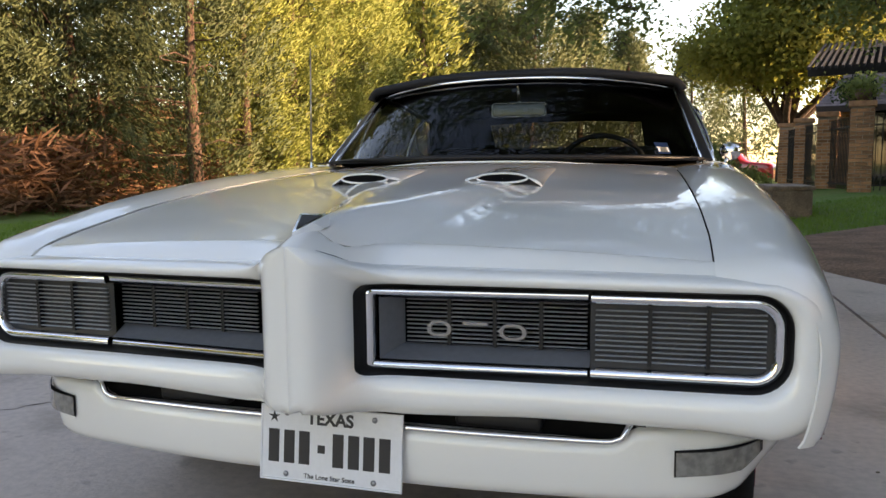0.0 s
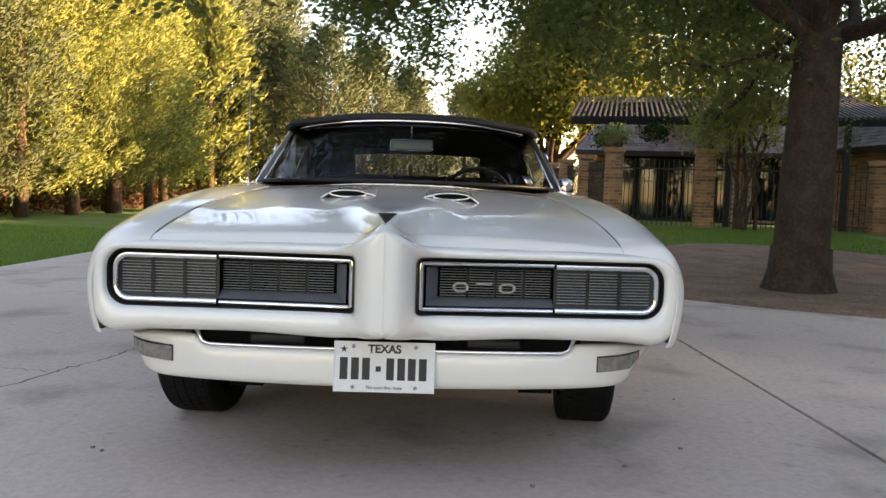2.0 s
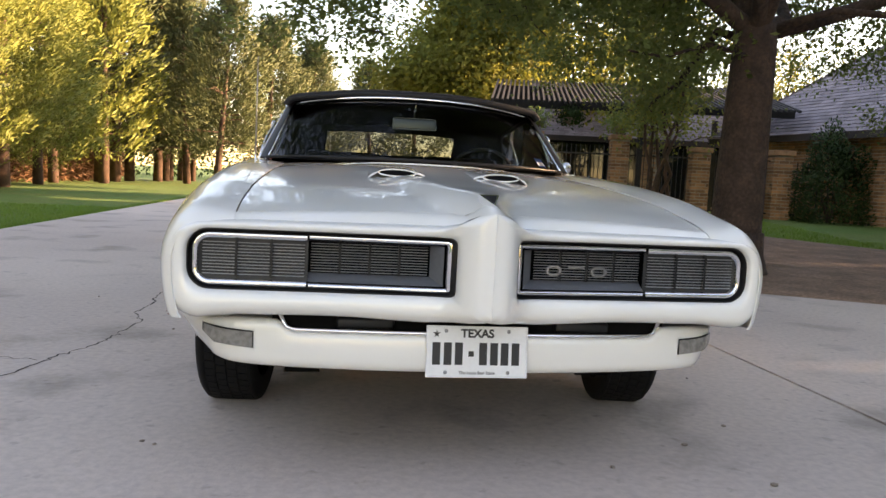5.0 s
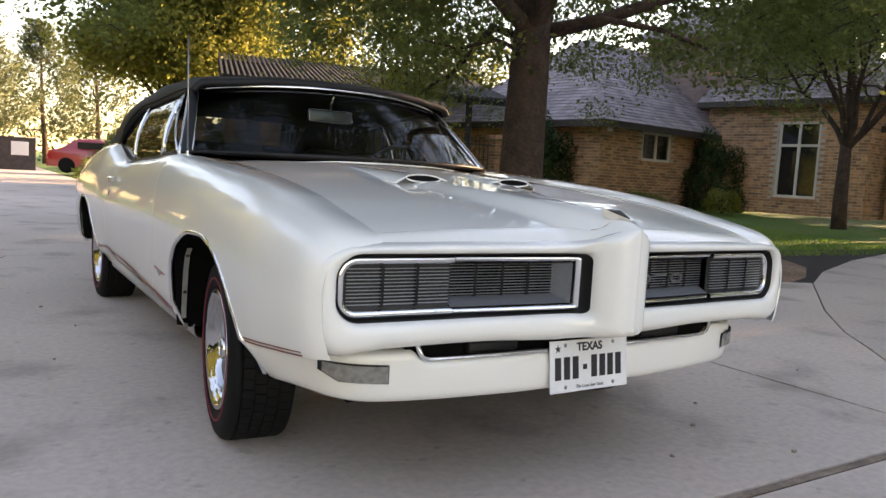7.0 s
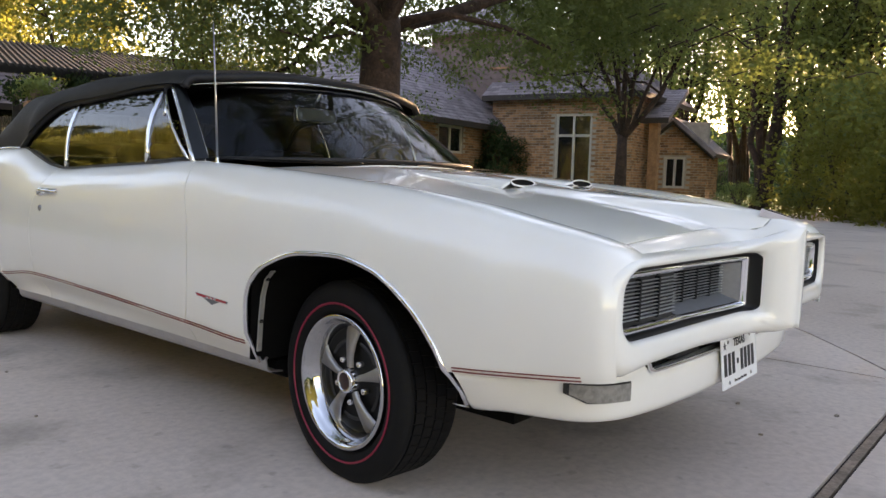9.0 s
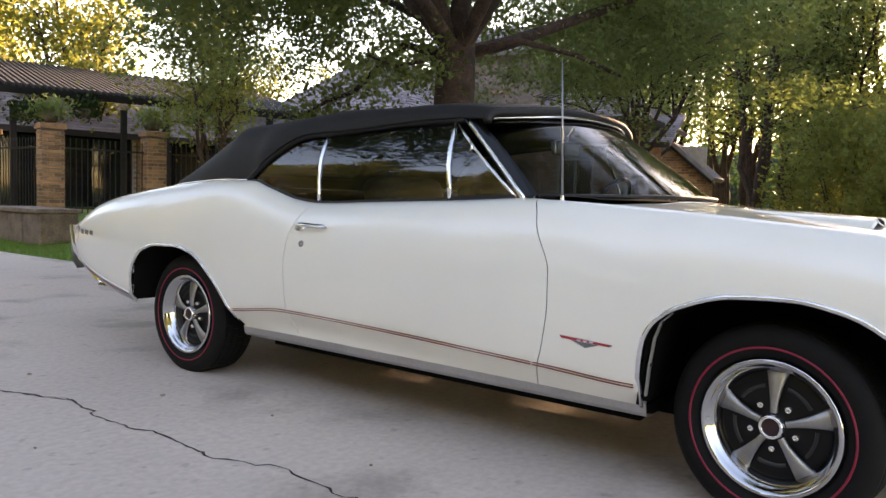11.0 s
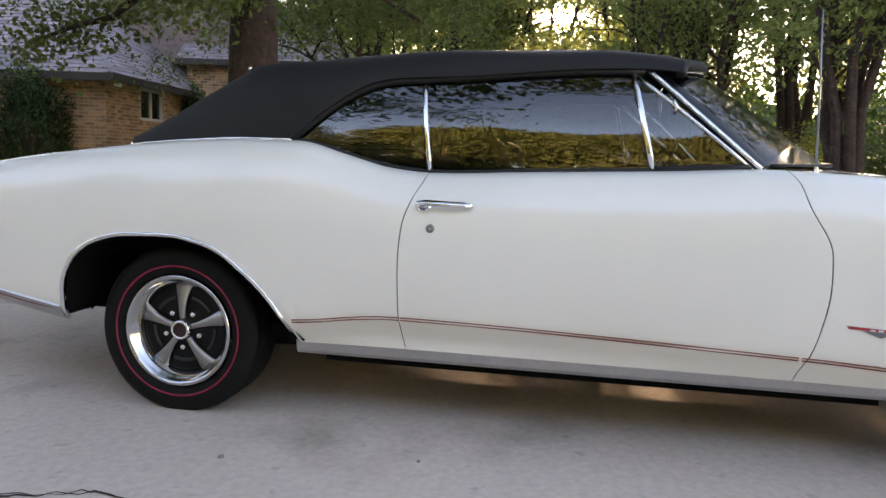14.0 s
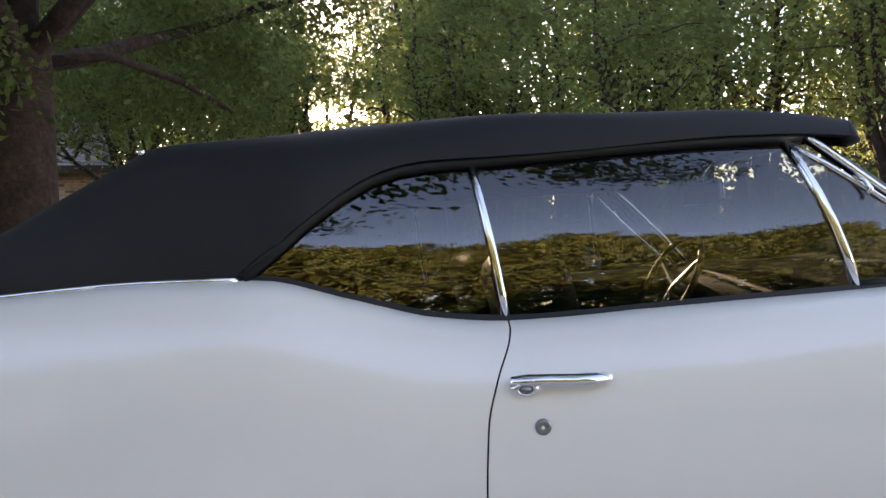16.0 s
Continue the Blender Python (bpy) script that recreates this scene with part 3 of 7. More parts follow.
def outer_point(x, z):
    """Where the ring's outer edge lies for a point of the opening's loop."""
    cx, cz = (OPEN_IN + OPEN_OUT) / 2, (OPEN_LO + OPEN_HI) / 2
    tx = (x - cx) / ((OPEN_OUT - OPEN_IN) / 2)
    tz = (z - cz) / ((OPEN_HI - OPEN_LO) / 2)
    if tx < -.93 and abs(tz) < .96:
        return 0.0, OUT_BOTTOM(0) + (OUT_TOP(0) - OUT_BOTTOM(0)) * (tz + .96) / 1.92
    if tx > .80:
        ang = math.atan2(z - cz, x - (OPEN_OUT - .075))
        # superellipse corner
        c, s = math.cos(ang), math.sin(ang)
        ox = .775 + .122 * (abs(c) ** .7) * (1 if c > 0 else -1)
        hi, lo = OUT_TOP(min(.86, ox)), OUT_BOTTOM(min(.86, ox))
        mid, half = (hi + lo) / 2, (hi - lo) / 2
        return ox, mid + half * (abs(s) ** .55) * (1 if s > 0 else -1)
    ox = max(0.0, (x - OPEN_IN - .018) / (OPEN_OUT - .062 - OPEN_IN - .018)) * .775
    return ox, (OUT_TOP(ox) if tz > 0 else OUT_BOTTOM(ox))


loop = opening_loop()
rings = []
for r, dy in ((-.001, .060), (0.0, .016), (.06, .004), (.14, 0.0), (.3, -.003), (.45, -.004), (.6, -.003), (.74, .002), (.85, .010), (.93, .022), (.98, .034), (1.0, .046)):
    ring = []
    for x, z in loop:
        ox, oz = outer_point(x, z)
        px, pz = x + (ox - x) * max(r, 0), z + (oz - z) * max(r, 0)
        near_mid = 1 - min(1.0, px / .07)
        under = 1.0 if oz < .50 else 0.0
        ring.append((px, FACE_Y(px) + (dy if dy < 0 or r < .5 else dy * max(1 - near_mid, under * 1.8)), pz))
    rings.append(ring)
for sign in (-1, 1):
    v, f = grid([[Vector((sign * x, y, z)) for x, y, z in ring] for ring in rings], close_u=True)
    make("nose_panel", v, f if sign > 0 else flip(f), PAINT, car, "white moulded nose panel", True)
# top strip of the nose up to the bonnet seam
rows = []
for i in range(81):
    u = -1 + 2 * i / 80
    x = .81 * u
    a = abs(x)
    near_mid = 1 - min(1.0, a / .07)
    y0, z0 = FACE_Y(a) + .046 * (1 - near_mid), OUT_TOP(a)
    y1 = -.803 - .125 * math.exp(-(x / .085) ** 4)
    y1 = max(y1, y0 + .012)
    z1 = hood_z(x, y1) if a < seam_x(y1) else fender_top(a, y1)
    row = []
    for k in range(9):
        t = k / 8
        row.append(Vector((x, y0 + (y1 - y0) * t, z0 + (z1 - z0) * (math.sin(t * math.pi / 2) * .55 + t * .45))))
    rows.append(row)
v, f = grid(rows)
make("nose_top", v, flip(f), PAINT, car, "", True)

# lower valance
VAL_Y = curve_fn((0, -.842), (.2, -.842), (.45, -.832), (.62, -.812), (.72, -.782), (.79, -.73), (.835, -.66), (.875, -.585), (.905, -.52), (.918, -.466))
VAL_LO = curve_fn((0, .306), (.2, .307), (.5, .312), (.68, .316), (.80, .320), (.87, .322), (.918, .314))
VAL_HI = curve_fn((0, .426), (.535, .428), (.56, .436), (.585, .458), (.70, .458), (.80, .446), (.86, .436), (.918, .430))
SLOT = .575
rows = []
for i in range(141):
    u = -1 + 2 * i / 140
    x = .918 * math.copysign(abs(u) ** .8, u)
    a = abs(x)
    lo, hi, y = VAL_LO(a), VAL_HI(a), VAL_Y(a)
    col = [(y + .09, hi - .004), (y + .03, hi), (y + .008, hi - .003), (y, hi - .012)]
    col += [(y - .004 * math.sin(math.pi * k / 8), hi - .012 + (lo + .022 - hi + .012) * k / 8) for k in range(1, 9)]
    col += [(y + .008, lo + .008), (y + .03, lo), (y + .07, lo + .002)]
    tuck = .085 * max(0.0, (a - .68) / .238) ** 1.3
    rows.append([Vector((x - math.copysign(tuck * max(0.0, (hi - .012 - z) / (hi - lo)), x), p, z)) for p, z in col])
v, f = grid(rows)
make("front_valance", v, flip(f), PAINT, car, "white lower front valance", True)
# bright lip along the air slot
pts = []
for i in range(61):
    x = -.578 + 1.156 * i / 60
    a = abs(x)
    pts.append(Vector((x, VAL_Y(a) + .002, VAL_HI(a) + .003 + (.02 * max(0.0, (a - .56) / .018)))))
v, f = tube_mesh(pts, .0065, 8)
make("slot_trim", v, f, CHROME, car, "bright trim along the air slot", True)
# near-black boxes hold the shade behind slot and grilles in their colour
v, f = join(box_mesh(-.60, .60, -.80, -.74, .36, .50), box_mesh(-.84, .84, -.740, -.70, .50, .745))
make("radiator_support", v, f, VOID, car, "near-black box, cavity shade in its colour")
for x in (-.33, .33):
    bm = soft_box(.17, .05, .035, .01)
    part("tow_bracket", bm, BLACK, car, "black bracket", True, pose(x, -.80, .452))
for sign in (-1, 1):
    # turn signal
    def lamp_point(s, t, lift):
        x = .650 + .158 * s
        return Vector((sign * x, VAL_Y(x) - lift, .372 + .050 * t + .006 * s + (.0 if s < .75 else (s - .75) * .05 * (1 - t) * 2)))
    v, f = grid([[lamp_point(i / 8, j / 4, .0065) for j in range(5)] for i in range(9)])
    make("signal_bezel", v, f if sign > 0 else flip(f), BLACK, car, "dark lamp recess")
    v, f = grid([[lamp_point(.02 + .94 * i / 10, .05 + .88 * j / 4, .010 + .004 * math.sin(math.pi * i / 10)) for j in range(5)] for i in range(11)])
    make("turn_signal", v, f if sign > 0 else flip(f), LENS, car, "clear ribbed turn signal lens", True)

# grilles: bright bezels, louvres and reveals
SEAM_X, RECESS = .502, .023


def face(x):
    return FACE_Y(x) + .012 + RECESS


for sign in (-1, 1):
    def frame_part(name, x0, x1, z0, z1, wide, proud, material_, label, r0=.01, r1=.01, deep=.02):
        """A bright frame with mitred or rounded corners, following the nose's plan."""
        def loop_at(inset):
            a0, a1, b0, b1 = x0 + inset, x1 - inset, z0 + inset, z1 - inset
            pts_ = []
            for cx, cz, r, s0 in ((a1, b0, r1, -90), (a1, b1, r1, 0), (a0, b1, r0, 90), (a0, b0, r0, 180)):
                r = max(.002, r - inset)
                ccx = cx - r if cx == a1 else cx + r
                ccz = cz - r if cz == b1 else cz + r
                pts_ += [(ccx + r * math.cos(math.radians(s0 + 90 * k / 6)), ccz + r * math.sin(math.radians(s0 + 90 * k / 6))) for k in range(7)]
            if r0 > r1:  # open towards the seam on the outer end
                return [(x1, b1)] + pts_[14:] + [(x1, b0)]
            return [(x0, b0)] + pts_[:14] + [(x0, b1)]
        rows_ = []
        for inset, dy in ((0, deep), (0, proud + .006), (wide * .25, proud), (wide * .75, proud), (wide, proud + .006), (wide, deep)):
            rows_.append([Vector((sign * x_, face(x_) + dy, z_)) for x_, z_ in loop_at(inset)])
        v_, f_ = grid(rows_)
        return make(name, v_, f_ if sign > 0 else flip(f_), material_, car, label, True)
    # black surround inside the opening
    rows = []
    for r, dy in ((0.0, -RECESS), (.002, -RECESS * .5), (.004, .0), (.014, .006), (.018, .05)):
        rows.append([Vector((sign * x, face(x) + .006 + dy, z)) for x, z in opening_loop(r)])
    v, f = grid(rows, close_u=True)
    make("grille_surround", v, f if sign > 0 else flip(f), BLACK, car, "black grille surround", True)
    inner = frame_part("grille_bezel", OPEN_IN + .008, SEAM_X - .003, OPEN_LO + .007, OPEN_HI - .008, .016, .002, CHROME, "chrome grille bezel", .012, .003, .03)
    outer = frame_part("lamp_door_bezel", SEAM_X + .003, OPEN_OUT - .008, OPEN_LO + .007, OPEN_HI - .008, .020, -.005, CHROME, "chrome headlamp door bezel", .003, .052, .03)
    # reveals
    v, f = grid([[Vector((sign * x, face(x) + dy, z)) for x, dy, z in row] for row in (
        [(SEAM_X, .008, OPEN_LO + .026), (OPEN_IN + .03, .008, OPEN_LO + .026), (OPEN_IN + .03, .008, OPEN_HI - .028), (SEAM_X, .008, OPEN_HI - .028)],
        [(SEAM_X, .050, OPEN_LO + .048), (OPEN_IN + .064, .050, OPEN_LO + .048), (OPEN_IN + .064, .050, OPEN_HI - .030), (SEAM_X, .050, OPEN_HI - .030)])])
    make("grille_reveal", v, flip(f) if sign > 0 else f, GREY, car, "grey grille reveal")
    # black panel; shade behind the louvres is in its colour
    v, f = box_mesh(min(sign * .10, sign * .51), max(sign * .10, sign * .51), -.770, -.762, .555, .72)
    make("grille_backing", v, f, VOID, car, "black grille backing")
    v, f = grid([[Vector((sign * (SEAM_X + (OPEN_OUT - .02 - SEAM_X) * i / 8), face(SEAM_X + (OPEN_OUT - .02 - SEAM_X) * i / 8) + .020, z)) for z in (OPEN_LO + .02, OPEN_HI - .02)] for i in range(9)])
    make("lamp_door_backing", v, f if sign > 0 else flip(f), DOOR_GREY, car, "grey headlamp door panel")
    # louvres, in groups between dark uprights
    for x0, x1, groups, dy, z0, z1, n in ((OPEN_IN + .068, SEAM_X - .004, 4, .040, OPEN_LO + .050, OPEN_HI - .032, 11), (SEAM_X + .006, OPEN_OUT - .036, 3, .012, OPEN_LO + .036, OPEN_HI - .036, 11)):
        step = (x1 - x0) / groups
        for g in range(groups):
            a, b = x0 + g * step + .0035, x0 + (g + 1) * step - .0035
            for k in range(n):
                z = z0 + (z1 - z0) * (k + .5) / n
                pts = [(a, z), (b, z)]
                rows = []
                for x, zz in pts:
                    y = face(x) + dy
                    rows.append([Vector((sign * x, y - .0040, zz + .0010)), Vector((sign * x, y - .0050, zz)), Vector((sign * x, y - .0040, zz - .0010)), Vector((sign * x, y + .003, zz - .0008)), Vector((sign * x, y + .003, zz + .0008))])
                v, f = grid(rows, close_u=True)
                make("louvre", v, f if sign < 0 else flip(f), LOUVRE, inner if groups == 4 else outer)
            if g:
                xm = x0 + g * step
                rows = [[Vector((sign * (xm + d), face(xm) + dy + e, z)) for d, e in ((-.0036, .010), (-.0036, -.0055), (.0036, -.0055), (.0036, .010))] for z in (z0 - .002, z1 + .002)]
                v, f = grid(rows)
                make("louvre_upright", v, f if sign > 0 else flip(f), BLACK, inner if groups == 4 else outer)

# three plain bright shapes on the driver's grille
def ring_mesh(cx, cz, a, b, wide, y, gap=False):
    rows_ = []
    for q, dy in ((1.0, .004), (1.0, -.003), (1 - wide, -.003), (1 - wide, .004)):
        rows_.append([Vector((cx + a * q * math.copysign(abs(math.cos(2 * math.pi * k / 24)) ** .8, math.cos(2 * math.pi * k / 24)), y + dy, cz + b * q * math.sin(2 * math.pi * k / 24))) for k in range(24)])
    return grid(rows_, close_u=True)


by = face(.29) + .034
v, f = ring_mesh(.222, .628, .024, .0155, .32, by)
make("grille_badge", v, f, SATIN, car, "bright shape of the grille badge")
v, f = box_mesh(.268, .316, by - .003, by + .004, .6375, .643)
make("grille_badge", v, f, SATIN, car, "bright shape of the grille badge")
v, f = ring_mesh(.362, .628, .026, .0155, .32, by)
make("grille_badge", v, f, SATIN, car, "bright shape of the grille badge")

# nose emblem: a dark wedge in a bright frame, lying on the beak
TIP, TAIL = Vector((0, -.990, hood_z(0, -.990) + .011)), Vector((0, -.900, hood_z(0, -.900) + .007))


def wedge(size, lift_):
    mid = TIP.lerp(TAIL, .62)
    up = Vector((0, TIP.z - TAIL.z, TAIL.y - TIP.y)).normalized()
    tip, tail = mid + (TIP - mid) * size, mid + (TAIL - mid) * size
    ring_ = [tip + up * lift_, tail + Vector((.029 * size, 0, 0)) + up * lift_, tail + Vector((-.029 * size, 0, 0)) + up * lift_]
    return [*ring_, *[p - up * .022 for p in ring_]], [(0, 1, 2), (0, 3, 4, 1), (1, 4, 5, 2), (2, 5, 3, 0)]


emblem = make("nose_emblem", *wedge(1.0, .003), CHROME, car, "small arrow-shaped nose emblem")
make("emblem_inlay", *wedge(.70, .0045), BLACK, emblem, "dark inlay")

# number plate with plain bars
bm = soft_box(.305, .003, .152, .0015, 1)
plate_pose = Matrix.Translation((-.001, -.857, .381)) @ Euler((radians(-6.5), 0, 0)).to_matrix().to_4x4()
plate = part("number_plate", bm, PLATE, car, "white number plate with black characters", False, plate_pose)


def plate_bar(x, z, w, h, material_=None, depth=.0012, name="plate_bar"):
    b_ = soft_box(w, depth, h, .0004, 1)
    return part(name, b_, material_ or INK, plate, "", False, pose(x, -.0018, z))


rim_v, rim_f = grid([[Vector((sx * (.1525 - i), -.0022 + d, sz * (.076 - i))) for sx, sz in ((-1, -1), (1, -1), (1, 1), (-1, 1))] for i, d in ((0, .001), (.001, -.001), (.004, -.001), (.005, .001))], close_u=True)
make("plate_rim", rim_v, rim_f, PLATE, plate, "raised plate rim")
for x in (-.122, -.088, -.055, .018, .051, .083, .116):
    plate_bar(x, -.006, .0235, .066)
plate_bar(-.018, -.006, .016, .016)
star = [Vector((-.122 + r * math.sin(math.pi * k / 5), -.0026, .052 + r * math.cos(math.pi * k / 5))) for k, r in enumerate((.013, .0045) * 5)]
make("plate_star", [*star, *[p + Vector((0, .0012, 0)) for p in star]], [tuple(range(10)), *[(k, k + 10, (k + 1) % 10 + 10, (k + 1) % 10) for k in range(10)]], INK, plate, "dark five-pointed star")
for x, z in ((-.094, .061), (.094, .061), (-.094, -.061), (.094, -.061)):
    b_ = bmesh.new()
    bmesh.ops.create_uvsphere(b_, u_segments=10, v_segments=6, radius=.006)
    bmesh.ops.scale(b_, vec=(1, .5, 1), verts=b_.verts)
    part("plate_bolt", b_, SATIN, plate, "", True, pose(x, -.002, z))


def words(text, size, x, z, name, parent, bold=.012):
    cu = bpy.data.curves.new(name, "FONT")
    cu.body, cu.size, cu.align_x, cu.align_y, cu.extrude, cu.offset = text, size, "CENTER", "CENTER", .0004, size * bold
    tmp = bpy.data.objects.new(name, cu)
    me = bpy.data.meshes.new_from_object(tmp)
    bpy.data.objects.remove(tmp)
    me.materials.clear()
    me.materials.append(INK)
    ob = new(name, me)
    ob.parent = parent
    ob.matrix_basis = pose(x, -.0022, z, 90, 0, 0)
    return ob


words("TEXAS", .034, 0, .053, "plate_word", plate, .035)
words("The Lone Star State", .0135, 0, -.062, "plate_word", plate)

# windscreen
def screen(u, v):
    b = Vector((.757 * u, .545 + .325 * abs(u) ** 3, .958 - .012 * u * u))
    t = Vector((.645 * u, 1.030 + .205 * abs(u) ** 2.6, 1.305 - .042 * u * u))
    p = b.lerp(t, v)
    p.y -= .012 * math.sin(math.pi * v)
    return p


v, f = grid([[screen(-1 + 2 * i / 24, j / 8) for j in range(9)] for i in range(25)])
pane = make("windscreen", v, f, GLASS, car, "clear windscreen", True)
for vv, n_ in ((1.0, "screen_trim"), (0.0, "screen_trim")):
    v, f = tube_mesh([screen(-1 + 2 * i / 30, vv * .955) + Vector((0, -.010, .006)) for i in range(31)], .008, 8)
    make(n_, v, f, CHROME if vv else BLACK, car, "screen edge trim", True)
# screen pillars: bright trim, panel coloured like the dark trees it mirrors
for sign in (-1, 1):
    line = [screen(sign, k / 8) for k in range(9)]
    v, f = tube_mesh([p + Vector((sign * .004, .004, 0)) for p in line], .010, 8)
    make("screen_pillar_trim", v, f, CHROME, car, "bright screen pillar trim", True)
    rows = []
    for k, p in enumerate(line):
        t = k / 8
        back = Vector((sign * (.800 - .125 * t), .912 + .355 * t, .935 + .318 * t))
        rows.append([p, p.lerp(back, .5) + Vector((sign * .010, 0, .004)), back])
    v, f = grid(rows)
    solid(make("screen_pillar", v, f if sign < 0 else flip(f), PILLAR, car, "stainless screen pillar with a dark reflection in its colour", True), .01)
    v, f = tube_mesh([r[2] + Vector((sign * .004, -.012, .006)) for r in rows], .009, 8)
    make("screen_pillar_trim", v, f, CHROME, car, "bright screen pillar trim", True)


def glass_x(z):
    d = max(0.0, z - .90)
    return .803 - 1.337 * d ** 2.2


QUARTER_TOP = curve_fn((1.98, 1.203), (2.10, 1.196), (2.18, 1.178), (2.26, 1.135), (2.36, 1.058), (2.435, .992))


def belt(y):
    return CREST_Z(y) + .002


for sign in (-1, 1):
    # quarter light in front: a triangle with bright frames
    a0, a1, a2 = (.935, belt(.935) + .008), (1.228, belt(1.228) + .008), (1.300, 1.245)
    def side_pt(y, z, off=0.0):
        return Vector((sign * (glass_x(z) + off), y, z))
    rows = []
    for k in range(7):
        t = k / 6
        p, q = (a0[0] + (a2[0] - a0[0]) * t, a0[1] + (a2[1] - a0[1]) * t), (a1[0] + (a2[0] - a1[0]) * t, a1[1] + (a2[1] - a1[1]) * t)
        rows.append([side_pt(p[0] + (q[0] - p[0]) * j / 3, p[1] + (q[1] - p[1]) * j / 3) for j in range(4)])
    v, f = grid(rows)
    vent = make("vent_window", v, f if sign < 0 else flip(f), SIDE_GLASS, car, "triangular vent window", True)
    for p, q, m_, r in ((a1, a2, CHROME, .011), (a0, a2, CHROME, .0065), (a0, a1, BLACK, .010)):
        v, f = tube_mesh([side_pt(p[0] + (q[0] - p[0]) * k / 5, p[1] + (q[1] - p[1]) * k / 5, .002) for k in range(6)], r, 8)
        make("vent_frame", v, f, m_, vent, "bright vent window frame" if m_ is CHROME else "black vent window rail", True)
    v, f = tube_mesh([side_pt(1.182, 1.160, .010), side_pt(1.168, 1.146, .017), side_pt(1.160, 1.128, .016), side_pt(1.168, 1.118, .010)], .005, 8)
    make("vent_latch", v, f, CHROME, vent, "", True)
    # door window
    rows = []
    for i in range(13):
        u = i / 12
        lo = (1.236 + (1.948 - 1.236) * u, 0)
        hi = (1.312 + (1.990 - 1.312) * u, 1.243 - .040 * u ** 1.5)
        zl = belt(lo[0])
        rows.append([side_pt(lo[0] + (hi[0] - lo[0]) * k / 6, zl + (hi[1] - zl) * k / 6) for k in range(7)])
    v, f = grid(rows)
    make("door_window", v, f if sign > 0 else flip(f), SIDE_GLASS, car, "clear raised door window", True)
    v, f = tube_mesh([side_pt(1.950 + .045 * k / 6, belt(1.95) + (1.203 - belt(1.95)) * k / 6, .002) for k in range(7)], .009, 8)
    make("window_divider", v, f, CHROME, car, "bright window divider", True)
    # rear quarter window
    rows = []
    for i in range(17):
        u = i / 16
        yl, yh = 1.965 + (2.43 - 1.965) * u, 2.00 + (2.435 - 2.00) * u
        zl, zh = belt(yl), max(QUARTER_TOP(yh), belt(yl) + .002)
        rows.append([side_pt(yl + (yh - yl) * k / 5, zl + (zh - zl) * k / 5) for k in range(6)])
    v, f = grid(rows)
    make("quarter_window", v, f if sign > 0 else flip(f), SIDE_GLASS, car, "rear quarter window", True)
    # dark and bright belt mouldings
    v, f = ribbon_mesh([side_pt(y, belt(y) + .004, .008) for y in stations(.93, 2.44, .06)], .007, .004, Vector((sign, 0, .4)))
    make("belt_seal", v, f, BLACK, car, "black window seal")
    pts = [Vector((sign * (CREST_X(y) - .004), y, CREST_Z(y) + .004)) for y in stations(2.44, 3.06, .06)]
    v, f = tube_mesh(pts, .007, 8)
    make("top_moulding", v, f, CHROME, car, "bright moulding below the soft top", True)

# soft top
SHOULDER = curve_fn((1.15, 1.284), (1.25, 1.295), (1.42, 1.306), (1.8, 1.306), (2.18, 1.283), (2.40, 1.266), (2.60, 1.249), (2.635, 1.240), (2.66, 1.224), (2.8, 1.141), (3.07, .982))
EDGE = curve_fn((1.15, 1.246), (1.25, 1.252), (1.4, 1.250), (1.98, 1.212), (2.10, 1.204), (2.18, 1.186), (2.26, 1.143), (2.36, 1.066), (2.44, .994), (2.6, .986), (3.07, .955))
CROWN = curve_fn((1.15, .036), (1.3, .045), (2.3, .045), (2.62, .030), (2.8, .02), (3.07, .005))
PLAN = curve_fn((1.15, .635), (1.25, .640), (2.3, .650), (2.62, .655), (2.85, .675), (3.07, .70))
top = None
rows = []
ys = stations(1.15, 3.07, .045, (2.60, 2.62, 2.635, 2.645, 2.66, 2.70))
for y in ys:
    zs, ze, xs = SHOULDER(y), EDGE(y), PLAN(y)
    xe = min(glass_x(ze) + .016, .792) if y < 2.44 else .795 - .03 * max(0.0, (y - 2.8) / .27)
    zc = zs + CROWN(y)
    bow = .145 * max(0.0, (1.60 - y) / .45)
    col = []
    for k in range(-22, 23):
        t = abs(k) / 22
        s = 1 if k > 0 else -1
        if t <= .62:
            q = t / .62
            x, z = xs * q, zc - (zc - zs) * q ** 2.6
        else:
            q = (t - .62) / .38
            a = q * math.pi / 2
            x = xs + (xe - xs) * (math.sin(a) * .75 + q * .25)
            z = zs + (ze - zs) * (1 - math.cos(a)) * .6 + (ze - zs) * q * .4
        wr = .0025 * math.sin(9 * y + 14 * t) * (1 if t > .4 else .3)
        yy = y - bow * (1 - min(1.0, x / .68) ** 2)
        if y > 2.62:
            yy = y + .05 * (1 - (x / .75) ** 2) * (y - 2.62) / .45
        col.append(Vector((s * x, yy, z + wr)))
    rows.append(col)
v, f = grid(rows)
n = 45
hole = []
for i in range(len(ys) - 1):
    for j in range(n - 1):
        back_pane = 2.70 <= ys[i] < 2.97 and 22 - 10 <= j < 22 + 10
        if not back_pane:
            hole.append(f[i * (n - 1) + j])
top = make("soft_top", v, flip(hole), VINYL, car, "black vinyl soft top, raised", True)
solid(top, .012, -1)
make("headliner", [(p[0] * .985, p[1], p[2] - .017) for p in v], hole, VOID, top, "black cloth headliner", True)
pane_rows = [[p + Vector((0, -.004, -.006)) for p in rows[i][12:33]] for i in range(len(ys)) if 2.69 <= ys[i] < 3.0]
v, f = grid(pane_rows)
make("rear_window", v, flip(f), GLASS, car, "clear rear window", True)
